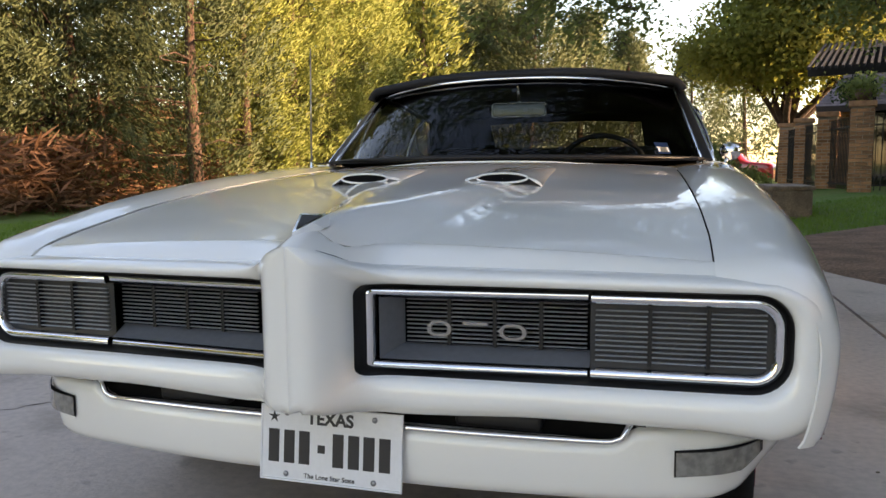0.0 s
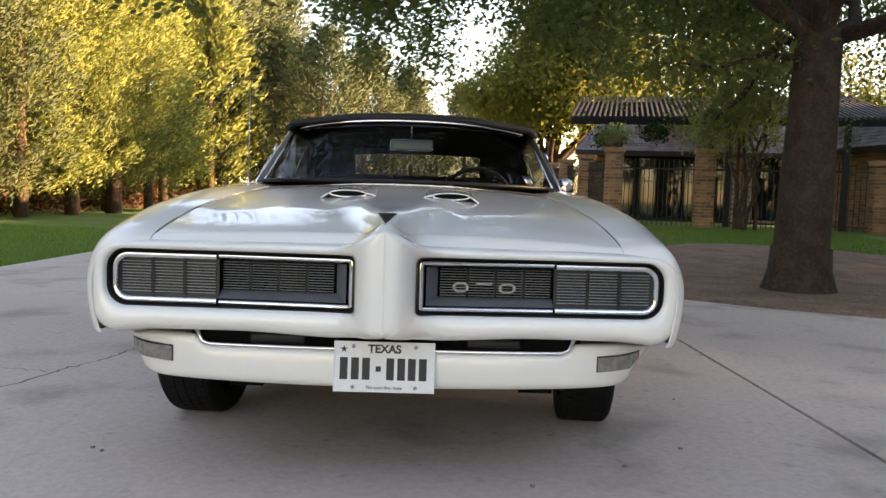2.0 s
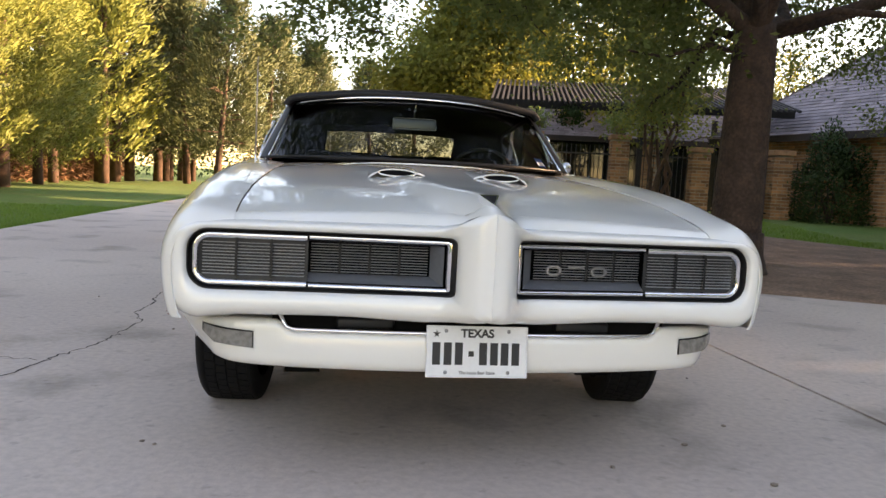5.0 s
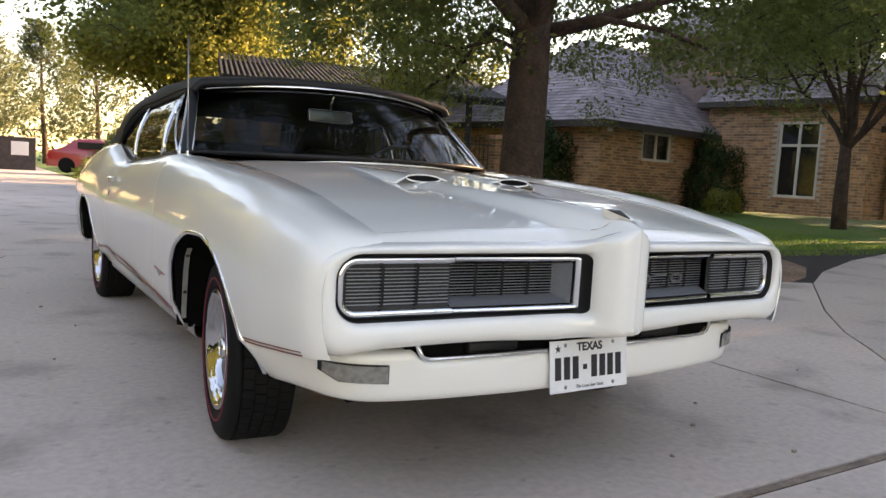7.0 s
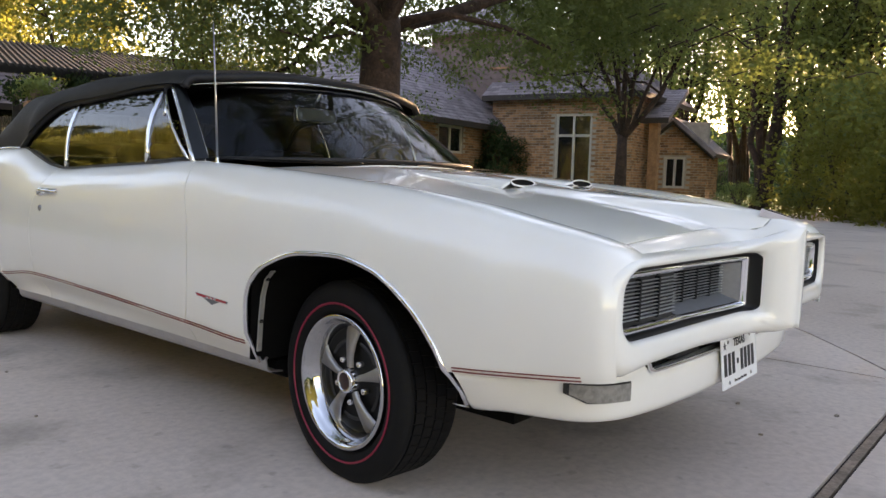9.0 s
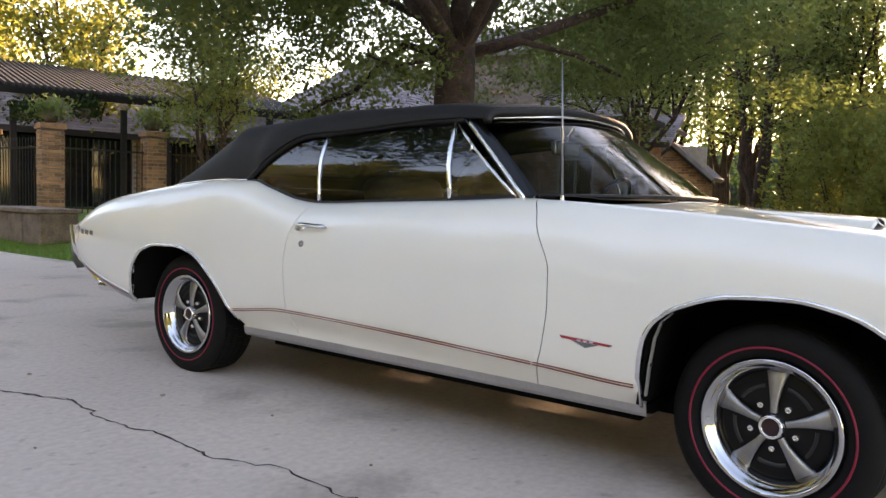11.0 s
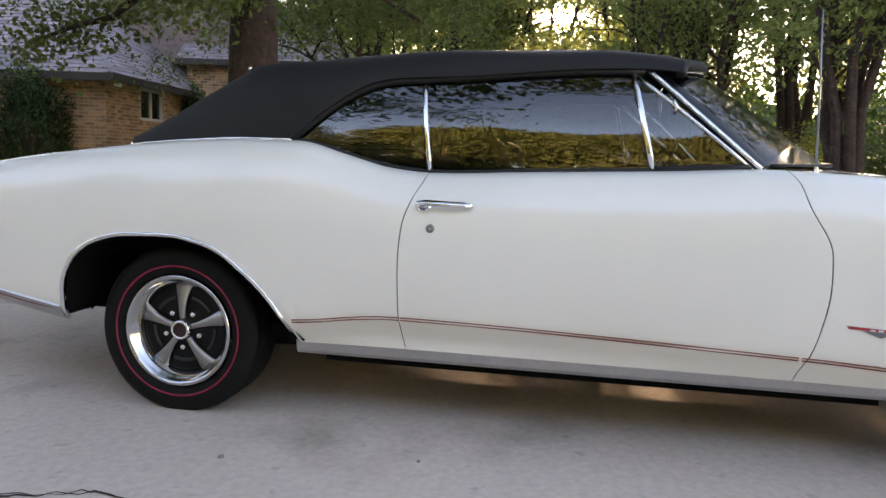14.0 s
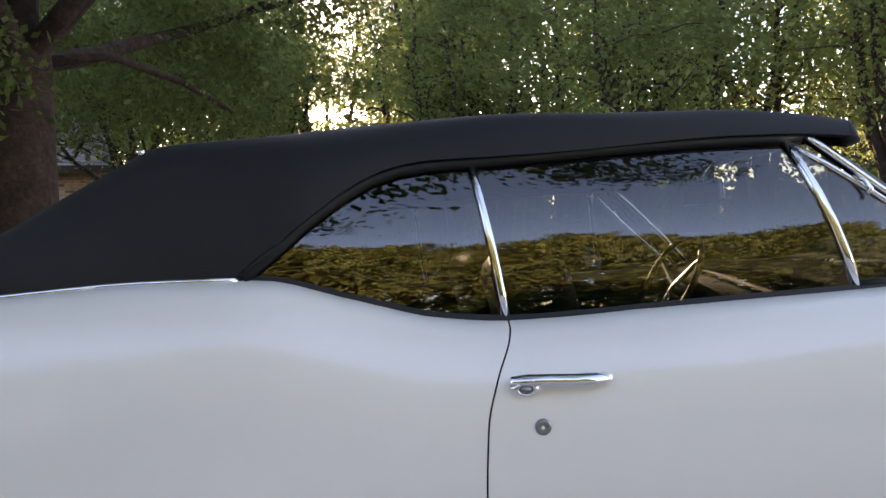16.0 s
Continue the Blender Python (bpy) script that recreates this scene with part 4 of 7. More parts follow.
# header roll and side rails, rear snaps
v, f = tube_mesh([Vector((p.x, p.y - .004, p.z - .008)) for p in rows[0]], .018, 10)
make("top_header", v, f, VINYL, top, "rolled front edge", True)
for sign in (-1, 1):
    pts = [Vector((sign * (glass_x(EDGE(y)) + .010), y, EDGE(y) - .004)) for y in stations(1.26, 2.44, .06)]
    v, f = tube_mesh(pts, .013, 8)
    make("top_rail", v, f, BLACK, top, "black weather strip", True)
    b_ = bmesh.new()
    bmesh.ops.create_uvsphere(b_, u_segments=12, v_segments=8, radius=.007)
    part("snap", b_, CHROME, top, "small bright snap", True, pose(sign * .735, 2.63, 1.236))
# rear deck behind the top
rows = []
for i in range(25):
    x = -.80 + 1.6 * i / 24
    rows.append([Vector((x * min(1.0, CREST_X(y) / .80), y, CREST_Z(y) + .012 * (1 - (x / .8) ** 2) - .004)) for y in stations(3.0, 3.96, .06)])
v, f = grid(rows)
solid(make("boot_lid", v, flip(f), PAINT, car, "white boot lid", True), .004)
# tail panel and bright rear bumper
rows = []
for i in range(31):
    u = -1 + 2 * i / 30
    x = .872 * u
    y = 3.99 + .05 * (1 - abs(u) ** 3)
    lo, hi = .44, .76 - .0 * abs(u)
    rows.append([Vector((x * q, y + d, z)) for q, d, z in ((.90, -.03, hi + .0), (.985, -.01, .70), (1.0, .0, .6), (.99, -.05, .5), (.95, -.14, .42))])
v, f = grid(rows)
make("tail_panel", v, f, PAINT, car, "", True)
edge_line = [(4.012, .70), (4.005, .66), (3.985, .60), (3.955, .54), (3.915, .49), (3.85, .445), (3.76, .415), (3.68, .395)]
rows = []
for y, z in edge_line:
    w = WIDE(min(3.97, y)) - (.0 if z > .5 else .03)
    rows.append([Vector((-(w - .05), y + .012, z)), Vector((-(w + .003), y + .010, z)), Vector((-(w + .010), y - .012, z)), Vector((-(w + .004), y - .036, z + .012))])
v, f = grid(rows)
make("rear_bumper_end", v, flip(f), CHROME, car, "chrome wrap-round rear bumper end", True)
v, f = grid([[Vector((-p.x, p.y, p.z)) for p in r] for r in rows])
make("rear_bumper_end", v, f, CHROME, car, "chrome wrap-round rear bumper end", True)
rows = [[Vector((.85 * (-1 + 2 * i / 20), 4.02 + .05 * (1 - abs(-1 + 2 * i / 20) ** 3) + d, z)) for d, z in ((-.02, .66), (.02, .64), (.03, .56), (.01, .48), (-.04, .44))] for i in range(21)]
v, f = grid(rows)
make("rear_bumper", v, f, CHROME, car, "chrome rear bumper", True)
for x in (-.70, .70):
    v, f = tube_mesh([(x, 3.30, .33), (x * 1.05, 3.52, .342), (x * 1.09, 3.66, .350), (x * 1.12, 3.80, .352)], [.022, .022, .030, .036], 16, cap=False)
    solid(make("exhaust_tip", v, f, CHROME, car, "bright exhaust tip", True), .003)
    sg = 1 if x > 0 else -1
    rows = []
    for y in stations(3.275, 3.86, .05):
        z = LOW_REAR(y)
        rows.append([Vector((sg * (side_x(y, z + dz) + dx), y, z + dz)) for dx, dz in ((.003, .052), (.007, .048), (.007, .006), (.002, .0))])
    v, f = grid(rows)
    solid(make("quarter_trim", v, f if sg < 0 else flip(f), BRUSHED, car, "brushed lower quarter trim"), .003)

# side details
for sign in (-1, 1):
    xh = side_x(1.9, .785)
    v, f = lathe_mesh([(-.006, .030), (.008, .029), (.017, .024), (.021, .018), (.020, .013), (.016, .0125), (.015, .001)], 28)
    h = make("door_handle", [(sign * (xh + q), 1.945 + .98 * r, .783 + .58 * w_) for q, r, w_ in v], f, CHROME, car, "chrome door handle", True)
    v, f = lathe_mesh([(.014, .0115), (.021, .010), (.023, .001)], 20)
    make("push_button", [(sign * (xh + q), 1.945 + r, .783 + .62 * w_) for q, r, w_ in v], f, SATIN, h, "round push button", True)
    pts = [Vector((sign * (xh + d), y, z)) for y, d, z in ((1.970, .004, .794), (1.945, .018, .799), (1.91, .026, .799), (1.86, .027, .797), (1.815, .022, .796), (1.795, .012, .796), (1.79, .0, .796))]
    v, f = ribbon_mesh(pts, .0095, .006, Vector((sign, 0, .8)))
    make("handle_grip", v, f, CHROME, h, "", True)
    v, f = lathe_mesh([(0, .001), (.006, .010), (.004, .014), (-.004, .015)], 20)
    make("door_lock", [(sign * a + sign * .938, b + 1.918, c + .717) for a, b, c in v], f, SATIN, car, "round door lock", True)
    # wing badge: red bar over a checked wedge
    badge = make("wing_badge", *join([(sign * (.9225 + .0), y, z) for y, z in ((.655, .497), (.470, .483), (.480, .477), (.655, .488))] and
                 ([(sign * .9385, y, z) for y, z in ((.658, .494), (.468, .484), (.478, .476), (.650, .484))] + [(sign * .946, y, z) for y, z in ((.658, .494), (.468, .484), (.478, .476), (.650, .484))],
                  [(0, 1, 2, 3), (7, 6, 5, 4), (0, 4, 5, 1), (1, 5, 6, 2), (2, 6, 7, 3), (3, 7, 4, 0)])), SATIN, car, "small bright wing badge")
    red_v = [(sign * .9468, y, z) for y, z in ((.654, .4930), (.474, .4838), (.481, .4772), (.648, .4850))]
    make("badge_inlay", red_v, [(0, 1, 2, 3)], RED_BADGE, badge, "red inlay")
    for y0 in (.592, .570, .548):
        make("badge_mark", *box_mesh(min(sign * .9466, sign * .9476), max(sign * .9466, sign * .9476), y0 - .014, y0, .4815, .4872), CHROME, badge, "small bright mark")
    v = [(sign * .9455, y, z) for y, z in ((.615, .482), (.515, .477), (.562, .462))]
    make("badge_wedge", v, [(0, 1, 2)], GREY, badge, "dark checked wedge")
    # rear badge as plain bars
    for y0, w in ((3.85, .046), (3.785, .046), (3.72, .046)):
        v = [(sign * (side_x(y, z) + .007), y, z) for y, z in ((y0, .686), (y0 - w, .680), (y0 - w, .655), (y0, .661))]
        make("rear_badge", v, [(0, 1, 2, 3)], GREY, car, "small grey badge bar")
    v = [(sign * (side_x(y, z) + .010), y, z) for y, z in ((3.925, .705), (3.885, .695), (3.895, .600))]
    make("side_marker", v, [(0, 1, 2)], RED, car, "red side marker lamp")
# aerial on the passenger wing
b0 = Vector((-.805, .742, .925))
v, f = lathe_mesh([(0, .014), (.008, .013), (.022, .008), (.034, .006)], 14)
mast = make("aerial", [(b0.x + b, b0.y + c, b0.z + a - .004) for a, b, c in v], f, CHROME, car, "chrome aerial mast", True)
v, f = tube_mesh([b0 + Vector((0, 0, .02)), b0 + Vector((-.001, .01, .25)), b0 + Vector((-.002, .022, .50))], [.0042, .0036, .0022], 8)
make("aerial_rod", v, f, SATIN, mast, "", True)
# door mirror on the driver's side
v, f = tube_mesh([(.845, 1.20, .90), (.865, 1.215, .94), (.88, 1.23, .965)], [.018, .010, .012], 10)
mirror = make("door_mirror", v, f, CHROME, car, "round chrome door mirror", True)
b_ = bmesh.new()
bmesh.ops.create_uvsphere(b_, u_segments=20, v_segments=12, radius=.045)
bmesh.ops.scale(b_, vec=(1.0, .75, .85), verts=b_.verts)
part("mirror_shell", b_, CHROME, mirror, "", True, pose(.885, 1.236, .985))
# rear-view mirror
bm = soft_box(.245, .024, .066, .012, 4)
rv = part("rear_view_mirror", bm, MIRROR_BACK, car, "bright rear-view mirror", True, pose(0, 1.165, 1.176, -4, 0, 0))
v, f = tube_mesh([(0, 0, .02), (0, -.01, .06), (0, -.05, .115)], [.008, .007, .012], 8)
rim = [(.5 * (.238 - 2 * .014) * sx + .014 * math.cos(a), -.0125, .5 * (.060 - 2 * .014) * sz + .014 * math.sin(a))
       for sx, sz, a0 in ((1, 1, 0), (-1, 1, 90), (-1, -1, 180), (1, -1, 270)) for a in [radians(a0 + 22.5 * k) for k in range(5)]]
rv_v, rv_f = tube_mesh(rim + rim[:1], .0028, 6)
make("mirror_rim", rv_v, rv_f, CHROME, rv, "bright mirror rim", True)
make("mirror_stem", v, f, CHROME, rv, "", True)
# screen sticker
p, q, r, s_ = (screen(.86, .06), screen(.80, .06), screen(.79, .19), screen(.855, .19))
make("screen_sticker", [a + Vector((0, .004, .002)) for a in (p, q, r, s_)], [(0, 1, 2, 3)], BLUE, car, "blue and white windscreen sticker")
p, q, r, s_ = (screen(.855, .085), screen(.805, .085), screen(.80, .14), screen(.85, .14))
make("screen_sticker", [a + Vector((0, .002, .001)) for a in (p, q, r, s_)], [(0, 1, 2, 3)], PAPER, car, "white sticker field")

# wheels
TYRE_PROFILE = [(.055, .200), (.075, .215), (.083, .240), (.084, .262), (.078, .283), (.064, .299), (.050, .3035), (.046, .2980), (-.104, .2980), (-.108, .303), (-.118, .298), (-.128, .27), (-.12, .21)]


def build_wheel(x, y, sign):
    hub = new("wheel")
    hub.parent = car
    hub.matrix_basis = Matrix.Translation((x, y, .2955)) @ Matrix.Rotation(radians(-6 if y == 0 else 0), 4, "Z") @ (Matrix.Identity(4) if sign > 0 else Matrix.Rotation(math.pi, 4, "Z"))
    hub["label"] = "redline tyre on a five-spoke bright wheel"
    v, f = lathe_mesh(TYRE_PROFILE, 64)
    v = [(p, q, max(r, -.2950)) for p, q, r in v]
    make("tyre", v, f, RUBBER, hub, "black redline tyre", True)
    v, f = lathe_mesh([(.0832, .2325), (.0856, .2335), (.0860, .2355), (.0856, .2385), (.0838, .2395)], 72)
    make("red_ring", v, f, RED, hub, "thin red sidewall line", True)
    # tread blocks
    blocks = []
    for k in range(56):
        a = 2 * math.pi * k / 56
        for j, off in enumerate((-.104, -.066, -.028, .010)):
            a2 = a + (.02 if j % 2 else .075)
            w, h = .033, .0305
            pts_ = []
            for dx, da in ((0, 0), (w, .012), (w, .012 + h / .3), (0, h / .3)):
                for rr in (.297, .3042):
                    pts_.append((off + dx, rr * math.cos(a2 + da), max(rr * math.sin(a2 + da), -.2952)))
            blocks.append((pts_, [(1, 3, 5, 7), (0, 2, 3, 1), (2, 4, 5, 3), (4, 6, 7, 5), (6, 0, 1, 7)]))
    v, f = join(*blocks)
    make("tread", v, f, RUBBER, hub, "grooved tread")
    v, f = lathe_mesh([(.050, .196), (.066, .203), (.078, .204), (.082, .198), (.079, .190), (.068, .184), (.060, .176), (.052, .168), (.020, .158), (-.01, .155)], 72)
    make("rim_ring", v, f, RIM, hub, "chrome trim ring", True)
    v, f = lathe_mesh([(.020, .160), (.026, .150), (.022, .120), (.024, .07), (.034, .045), (.03, .02), (.03, .001)], 48)
    make("wheel_disc", v, f, WHEEL_BLACK, hub, "dark wheel centre", True)
    for k in range(5):
        a = 2 * math.pi * k / 5 + math.pi / 2
        c, s = math.cos(a), math.sin(a)
        sect = []
        for r, w, d in ((.040, .010, .046), (.07, .011, .048), (.11, .018, .045), (.145, .027, .038), (.160, .034, .030)):
            row = []
            for t, e in ((-1.0, -.012), (-.86, 0), (0, .001), (.86, 0), (1.0, -.012)):
                row.append(Vector((d + e, r * c - t * w * s, r * s + t * w * c)))
            sect.append(row)
        v, f = grid(sect)
        make("spoke", v, flip(f), SPOKE, hub, "brushed spoke", True)
        a += math.pi / 5
        v, f = lathe_mesh([(.026, .010), (.042, .009), (.044, .007), (.040, .004), (.040, .001)], 12)
        make("wheel_nut", [(p, q + .068 * math.cos(a), r + .068 * math.sin(a)) for p, q, r in v], f, CHROME, hub, "", True)
        # slotted vent between spokes
        sl = [[Vector((.0262 + e, rr * math.cos(a + da), rr * math.sin(a + da))) for da in [(-.36 + .72 * q / 8) for q in range(9)]] for rr, e in ((.112, 0), (.118, .006), (.124, .0))]
        v, f = grid(sl)
        make("vent_rib", v, f, DOOR_GREY, hub, "", True)
    v, f = lathe_mesh([(.030, .038), (.058, .036), (.064, .033), (.064, .0255), (.060, .026)], 32)
    cap = make("hub_cap", v, f, CHROME, hub, "chrome hub cap", True)
    v, f = lathe_mesh([(.060, .026), (.062, .012), (.062, .001)], 24)
    make("cap_centre", v, f, CAP_DARK, cap, "dark red cap centre", True)
    return hub


for y in (0.0, 2.845):
    for sign in (-1, 1):
        build_wheel(sign * .793, y, sign)

# underside, wheel housings, axles: near black, with their shade in the colour
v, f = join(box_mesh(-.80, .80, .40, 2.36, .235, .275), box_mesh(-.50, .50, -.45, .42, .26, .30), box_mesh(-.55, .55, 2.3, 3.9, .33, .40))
make("floor_pan", v, f, VOID, car, "underside with shade in its near-black colour")
for y in (0.0, 2.845):
    v, f = tube_mesh([(-.70, y, .30), (.70, y, .30)], .04, 10)
    make("axle", v, f, VOID, car, "dark axle", True)
    arch_fn, ya, yb = (ARCH_F, -.468, .395) if y == 0 else (ARCH_R, 2.36, 3.27)
    for sign in (-1, 1):
        rows = []
        for q in stations(ya, yb, .04):
            z = arch_fn(q) + .012
            rows.append([Vector((sign * x, q, z)) for x in (side_x(q, max(z, .36)) - .012, .78, .50)])
        lead = [[Vector((p.x * .95, p.y, .30)) for p in rows[0]]]
        tail = [[Vector((p.x * .95, p.y, .33 if y else .29)) for p in rows[-1]]]
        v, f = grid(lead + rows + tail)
        make("wheel_housing", v, f, VOID, car, "wheel housing with shade in its near-black colour")
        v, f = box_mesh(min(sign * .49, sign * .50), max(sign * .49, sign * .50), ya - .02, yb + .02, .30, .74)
        make("inner_wing", v, f, VOID, car, "inner wing with shade in its near-black colour")
# chassis parts, mostly added to deepen the shade under the car
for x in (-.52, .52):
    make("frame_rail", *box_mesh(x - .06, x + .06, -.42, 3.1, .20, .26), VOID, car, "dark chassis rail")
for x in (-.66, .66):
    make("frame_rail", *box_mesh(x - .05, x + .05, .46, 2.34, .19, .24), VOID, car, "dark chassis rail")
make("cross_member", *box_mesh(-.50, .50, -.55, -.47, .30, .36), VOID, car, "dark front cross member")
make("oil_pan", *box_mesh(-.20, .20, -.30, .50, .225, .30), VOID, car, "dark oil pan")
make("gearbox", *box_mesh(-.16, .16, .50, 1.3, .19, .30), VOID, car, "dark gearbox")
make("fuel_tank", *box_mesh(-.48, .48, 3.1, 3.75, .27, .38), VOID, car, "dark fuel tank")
for x in (-.30, .30):
    v, f = tube_mesh([(x * .8, .2, .22), (x, .9, .19), (x, 2.3, .20), (x * 1.5, 2.6, .26), (x * 2.0, 3.2, .29)], .026, 8)
    make("exhaust_pipe", v, f, SATIN, car, "dull exhaust pipe", True)

# cabin
for a, b in ((-.79, -.74), (.74, .79)):
    make("cabin_side", *box_mesh(a, b, .80, 2.45, .27, .885), SEAT, car, "black door trim")
v, f = join(box_mesh(-.74, .74, .70, 2.95, .27, .32), box_mesh(-.74, .74, .66, .72, .3, .92), box_mesh(-.74, .74, 2.70, 2.76, .3, .95))
make("cabin_floor", v, f, SEAT, car, "black carpet floor")
rows = [[Vector((-.74 + 1.48 * i / 12, y, z)) for y, z in ((.62, .945), (.78, .955), (.90, .945), (.97, .92), (.98, .80), (.93, .70), (.80, .62))] for i in range(13)]
v, f = grid(rows)
make("dashboard", v, flip(f), SEAT, car, "black padded dashboard", True)
for x in (-.37, .37):
    bm = soft_box(.50, .52, .16, .06, 4)
    seat = part("front_seat", bm, SEAT, car, "black bucket seat", True, pose(x, 1.50, .50))
    part("seat_back", soft_box(.50, .14, .56, .06, 4), SEAT, seat, "", True, pose(0, .27, .25, -14, 0, 0))
seat = part("rear_seat", soft_box(1.20, .50, .16, .06, 4), SEAT, car, "black rear bench seat", True, pose(0, 2.30, .50))
part("seat_back", soft_box(1.20, .14, .48, .05, 4), SEAT, seat, "", True, pose(0, .30, .22, -16, 0, 0))
ring = [(0.19 * math.cos(2 * math.pi * k / 40), 0.19 * math.sin(2 * math.pi * k / 40), 0) for k in range(40)]
v, f = grid([[Vector(((.19 + .011 * math.cos(2 * math.pi * j / 10)) * math.cos(2 * math.pi * k / 40), (.19 + .011 * math.cos(2 * math.pi * j / 10)) * math.sin(2 * math.pi * k / 40), .011 * math.sin(2 * math.pi * j / 10))) for j in range(10)] + [] for k in range(41)], close_u=True)
wheel = make("steering_wheel", v, f, BLACK, car, "black three-spoke steering wheel", True, pose(.37, 1.12, .885, -62, 0, 0))
for a in (90, 210, 330):
    v, f = tube_mesh([(0, 0, -.02), (.18 * math.cos(radians(a)), .18 * math.sin(radians(a)), 0)], .009, 6)
    make("steering_spoke", v, f, SATIN, wheel)
v, f = tube_mesh([(0, 0, -.02), (0, .02, -.25)], .025, 10)
make("steering_column", v, f, BLACK, wheel)


# ---- ground, driveway, lawn ----
CONCRETE = material("concrete", (0.62, 0.52, 0.455), rough=0.82, vary=0.2, second=(0.53, 0.44, 0.385), scale=0.4, fine=0.14, fine_scale=32, stains=0.3, bump=0.0015, bump_scale=70, per_object=0.05)
JOINT = material("joint_filler", (0.028, 0.02, 0.018), rough=0.95, fine=0.4, fine_scale=60)
WOOD_STRIP = material("expansion_strip", (0.34, 0.25, 0.19), rough=0.95, vary=0.4, scale=9, fine=0.3, fine_scale=70)
GRASS = material("lawn", (0.10, 0.215, 0.028), rough=0.95, vary=0.5, second=(0.15, 0.22, 0.04), scale=0.8, fine=0.5, fine_scale=45, bump=0.03, bump_scale=60)
MULCH = material("bare_earth", (0.37, 0.225, 0.155), rough=0.98, vary=0.35, scale=2.2, fine=0.5, fine_scale=34, bump=0.02, bump_scale=40)
STONE = material("low_wall_stone", (0.26, 0.19, 0.145), rough=0.9, vary=0.35, scale=5, fine=0.25, fine_scale=40, bump=0.008, bump_scale=22)
PEBBLE = material("pebble", (0.30, 0.24, 0.20), rough=0.9, vary=0.4, scale=30)


def lift(x, y):
    """The lawn rises a little towards the house and the fence."""
    t = min(1.0, max(0.0, (y - 5.0) / 8.5)) * min(1.0, max(0.0, (x - 1.6) / 3.0))
    return .36 * t * t * (3 - 2 * t)


def axis(points):
    out = []
    for a, b, n in points:
        out += [a + (b - a) * k / n for k in range(n)]
    return out + [points[-1][1]]


gx = axis(((-900, -60, 6), (-60, -14, 12), (-14, 26, 50), (26, 80, 10), (80, 900, 6)))
gy = axis(((-900, -60, 6), (-60, -12, 10), (-12, 30, 52), (30, 90, 12), (90, 900, 6)))
verts = [[Vector((x, y, lift(x, y) - .028)) for y in gy] for x in gx]
v, f = grid(verts)
tagged(make("ground", v, flip(f), GRASS, None, "", True), "green mown lawn reaching into the distance", "ground", kind="structure")


def edge_x(y):
    """The driveway's far edge, beyond the car."""
    return curve_fn((4.0, 2.40), (5.5, 1.86), (7.8, 1.60), (10.5, 1.50), (60, 1.50))(y)


drive = tagged(new("driveway"), "grey-pink concrete driveway with cracks and dark joints", "driveway", kind="structure")


def slab(points, name="slab"):
    bm = bmesh.new()
    lo = [bm.verts.new((x, y, -.12)) for x, y in points]
    hi = [bm.verts.new((x, y, 0)) for x, y in points]
    bm.faces.new(hi)
    n = len(points)
    for i in range(n):
        bm.faces.new((lo[i], lo[(i + 1) % n], hi[(i + 1) % n], hi[i]))
    bmesh.ops.recalc_face_normals(bm, faces=bm.faces)
    return part(name, bm, CONCRETE, drive)


g = .005
for a, b in ((-30, -20), (-20, -10.4), (-10.4, -1.135), (-1.09, 5.04)):
    slab([(-4.45, a + g), (1.768, a + g), (1.768, b - g), (-4.45, b - g)])
for a, b in ((5.04, 11.2), (11.2, 17.4), (17.4, 23.6), (23.6, 30), (30, 38), (38, 60)):
    ys_ = [a + g + (b - a - 2 * g) * k / 8 for k in range(9)]
    slab([(-4.45, a + g)] + [(edge_x(y), y) for y in ys_] + [(-4.45, b - g)])
arc = [(1.785, -1.07), (2.25, -.74), (2.70, -.39), (3.10, -.02), (3.46, .345), (4.22, .955), (5.85, 2.09)]
slab([(1.790, -1.085), *[(x + .005, y - .005) for x, y in arc[1:]], (7.1, 2.75), (9.2, 3.6), (12, 4.45), (18, 5.2), (34, 5.6), (34, -1.085)])
slab([(1.790, -1.06), *[(x - .005, y + .005) for x, y in arc[1:]], (5.6, 2.2), (4.3, 2.83), (3.1, 3.45), (2.4, 4.0), (2.05, 4.75), (1.95, 5.03), (1.790, 5.03)])
for a, b in ((-10.4, -1.135), (-20, -10.4)):
    for c, d in ((1.785, 9.0), (9.0, 17.0), (17.0, 34.0)):
        slab([(c + g, a + g), (d - g, a + g), (d - g, b - g), (c + g, b - g)])
for a, b in ((-24.0, -17.5), (-17.5, -11.0), (-11.0, -4.46)):
    slab([(a + g, -4.0), (b - g, -4.0), (b - g, 4.4), (a + g, 4.4)])
make("joint_bed", *box_mesh(-4.44, 33.9, -30, 5.0, -.119, -.016), JOINT, drive, "dark joint filler")
v, f = box_mesh(-4.44, 33.9, -1.128, -1.097, -.05, -.003)
make("expansion_strip", v, f, WOOD_STRIP, drive, "weathered wooden expansion strip")


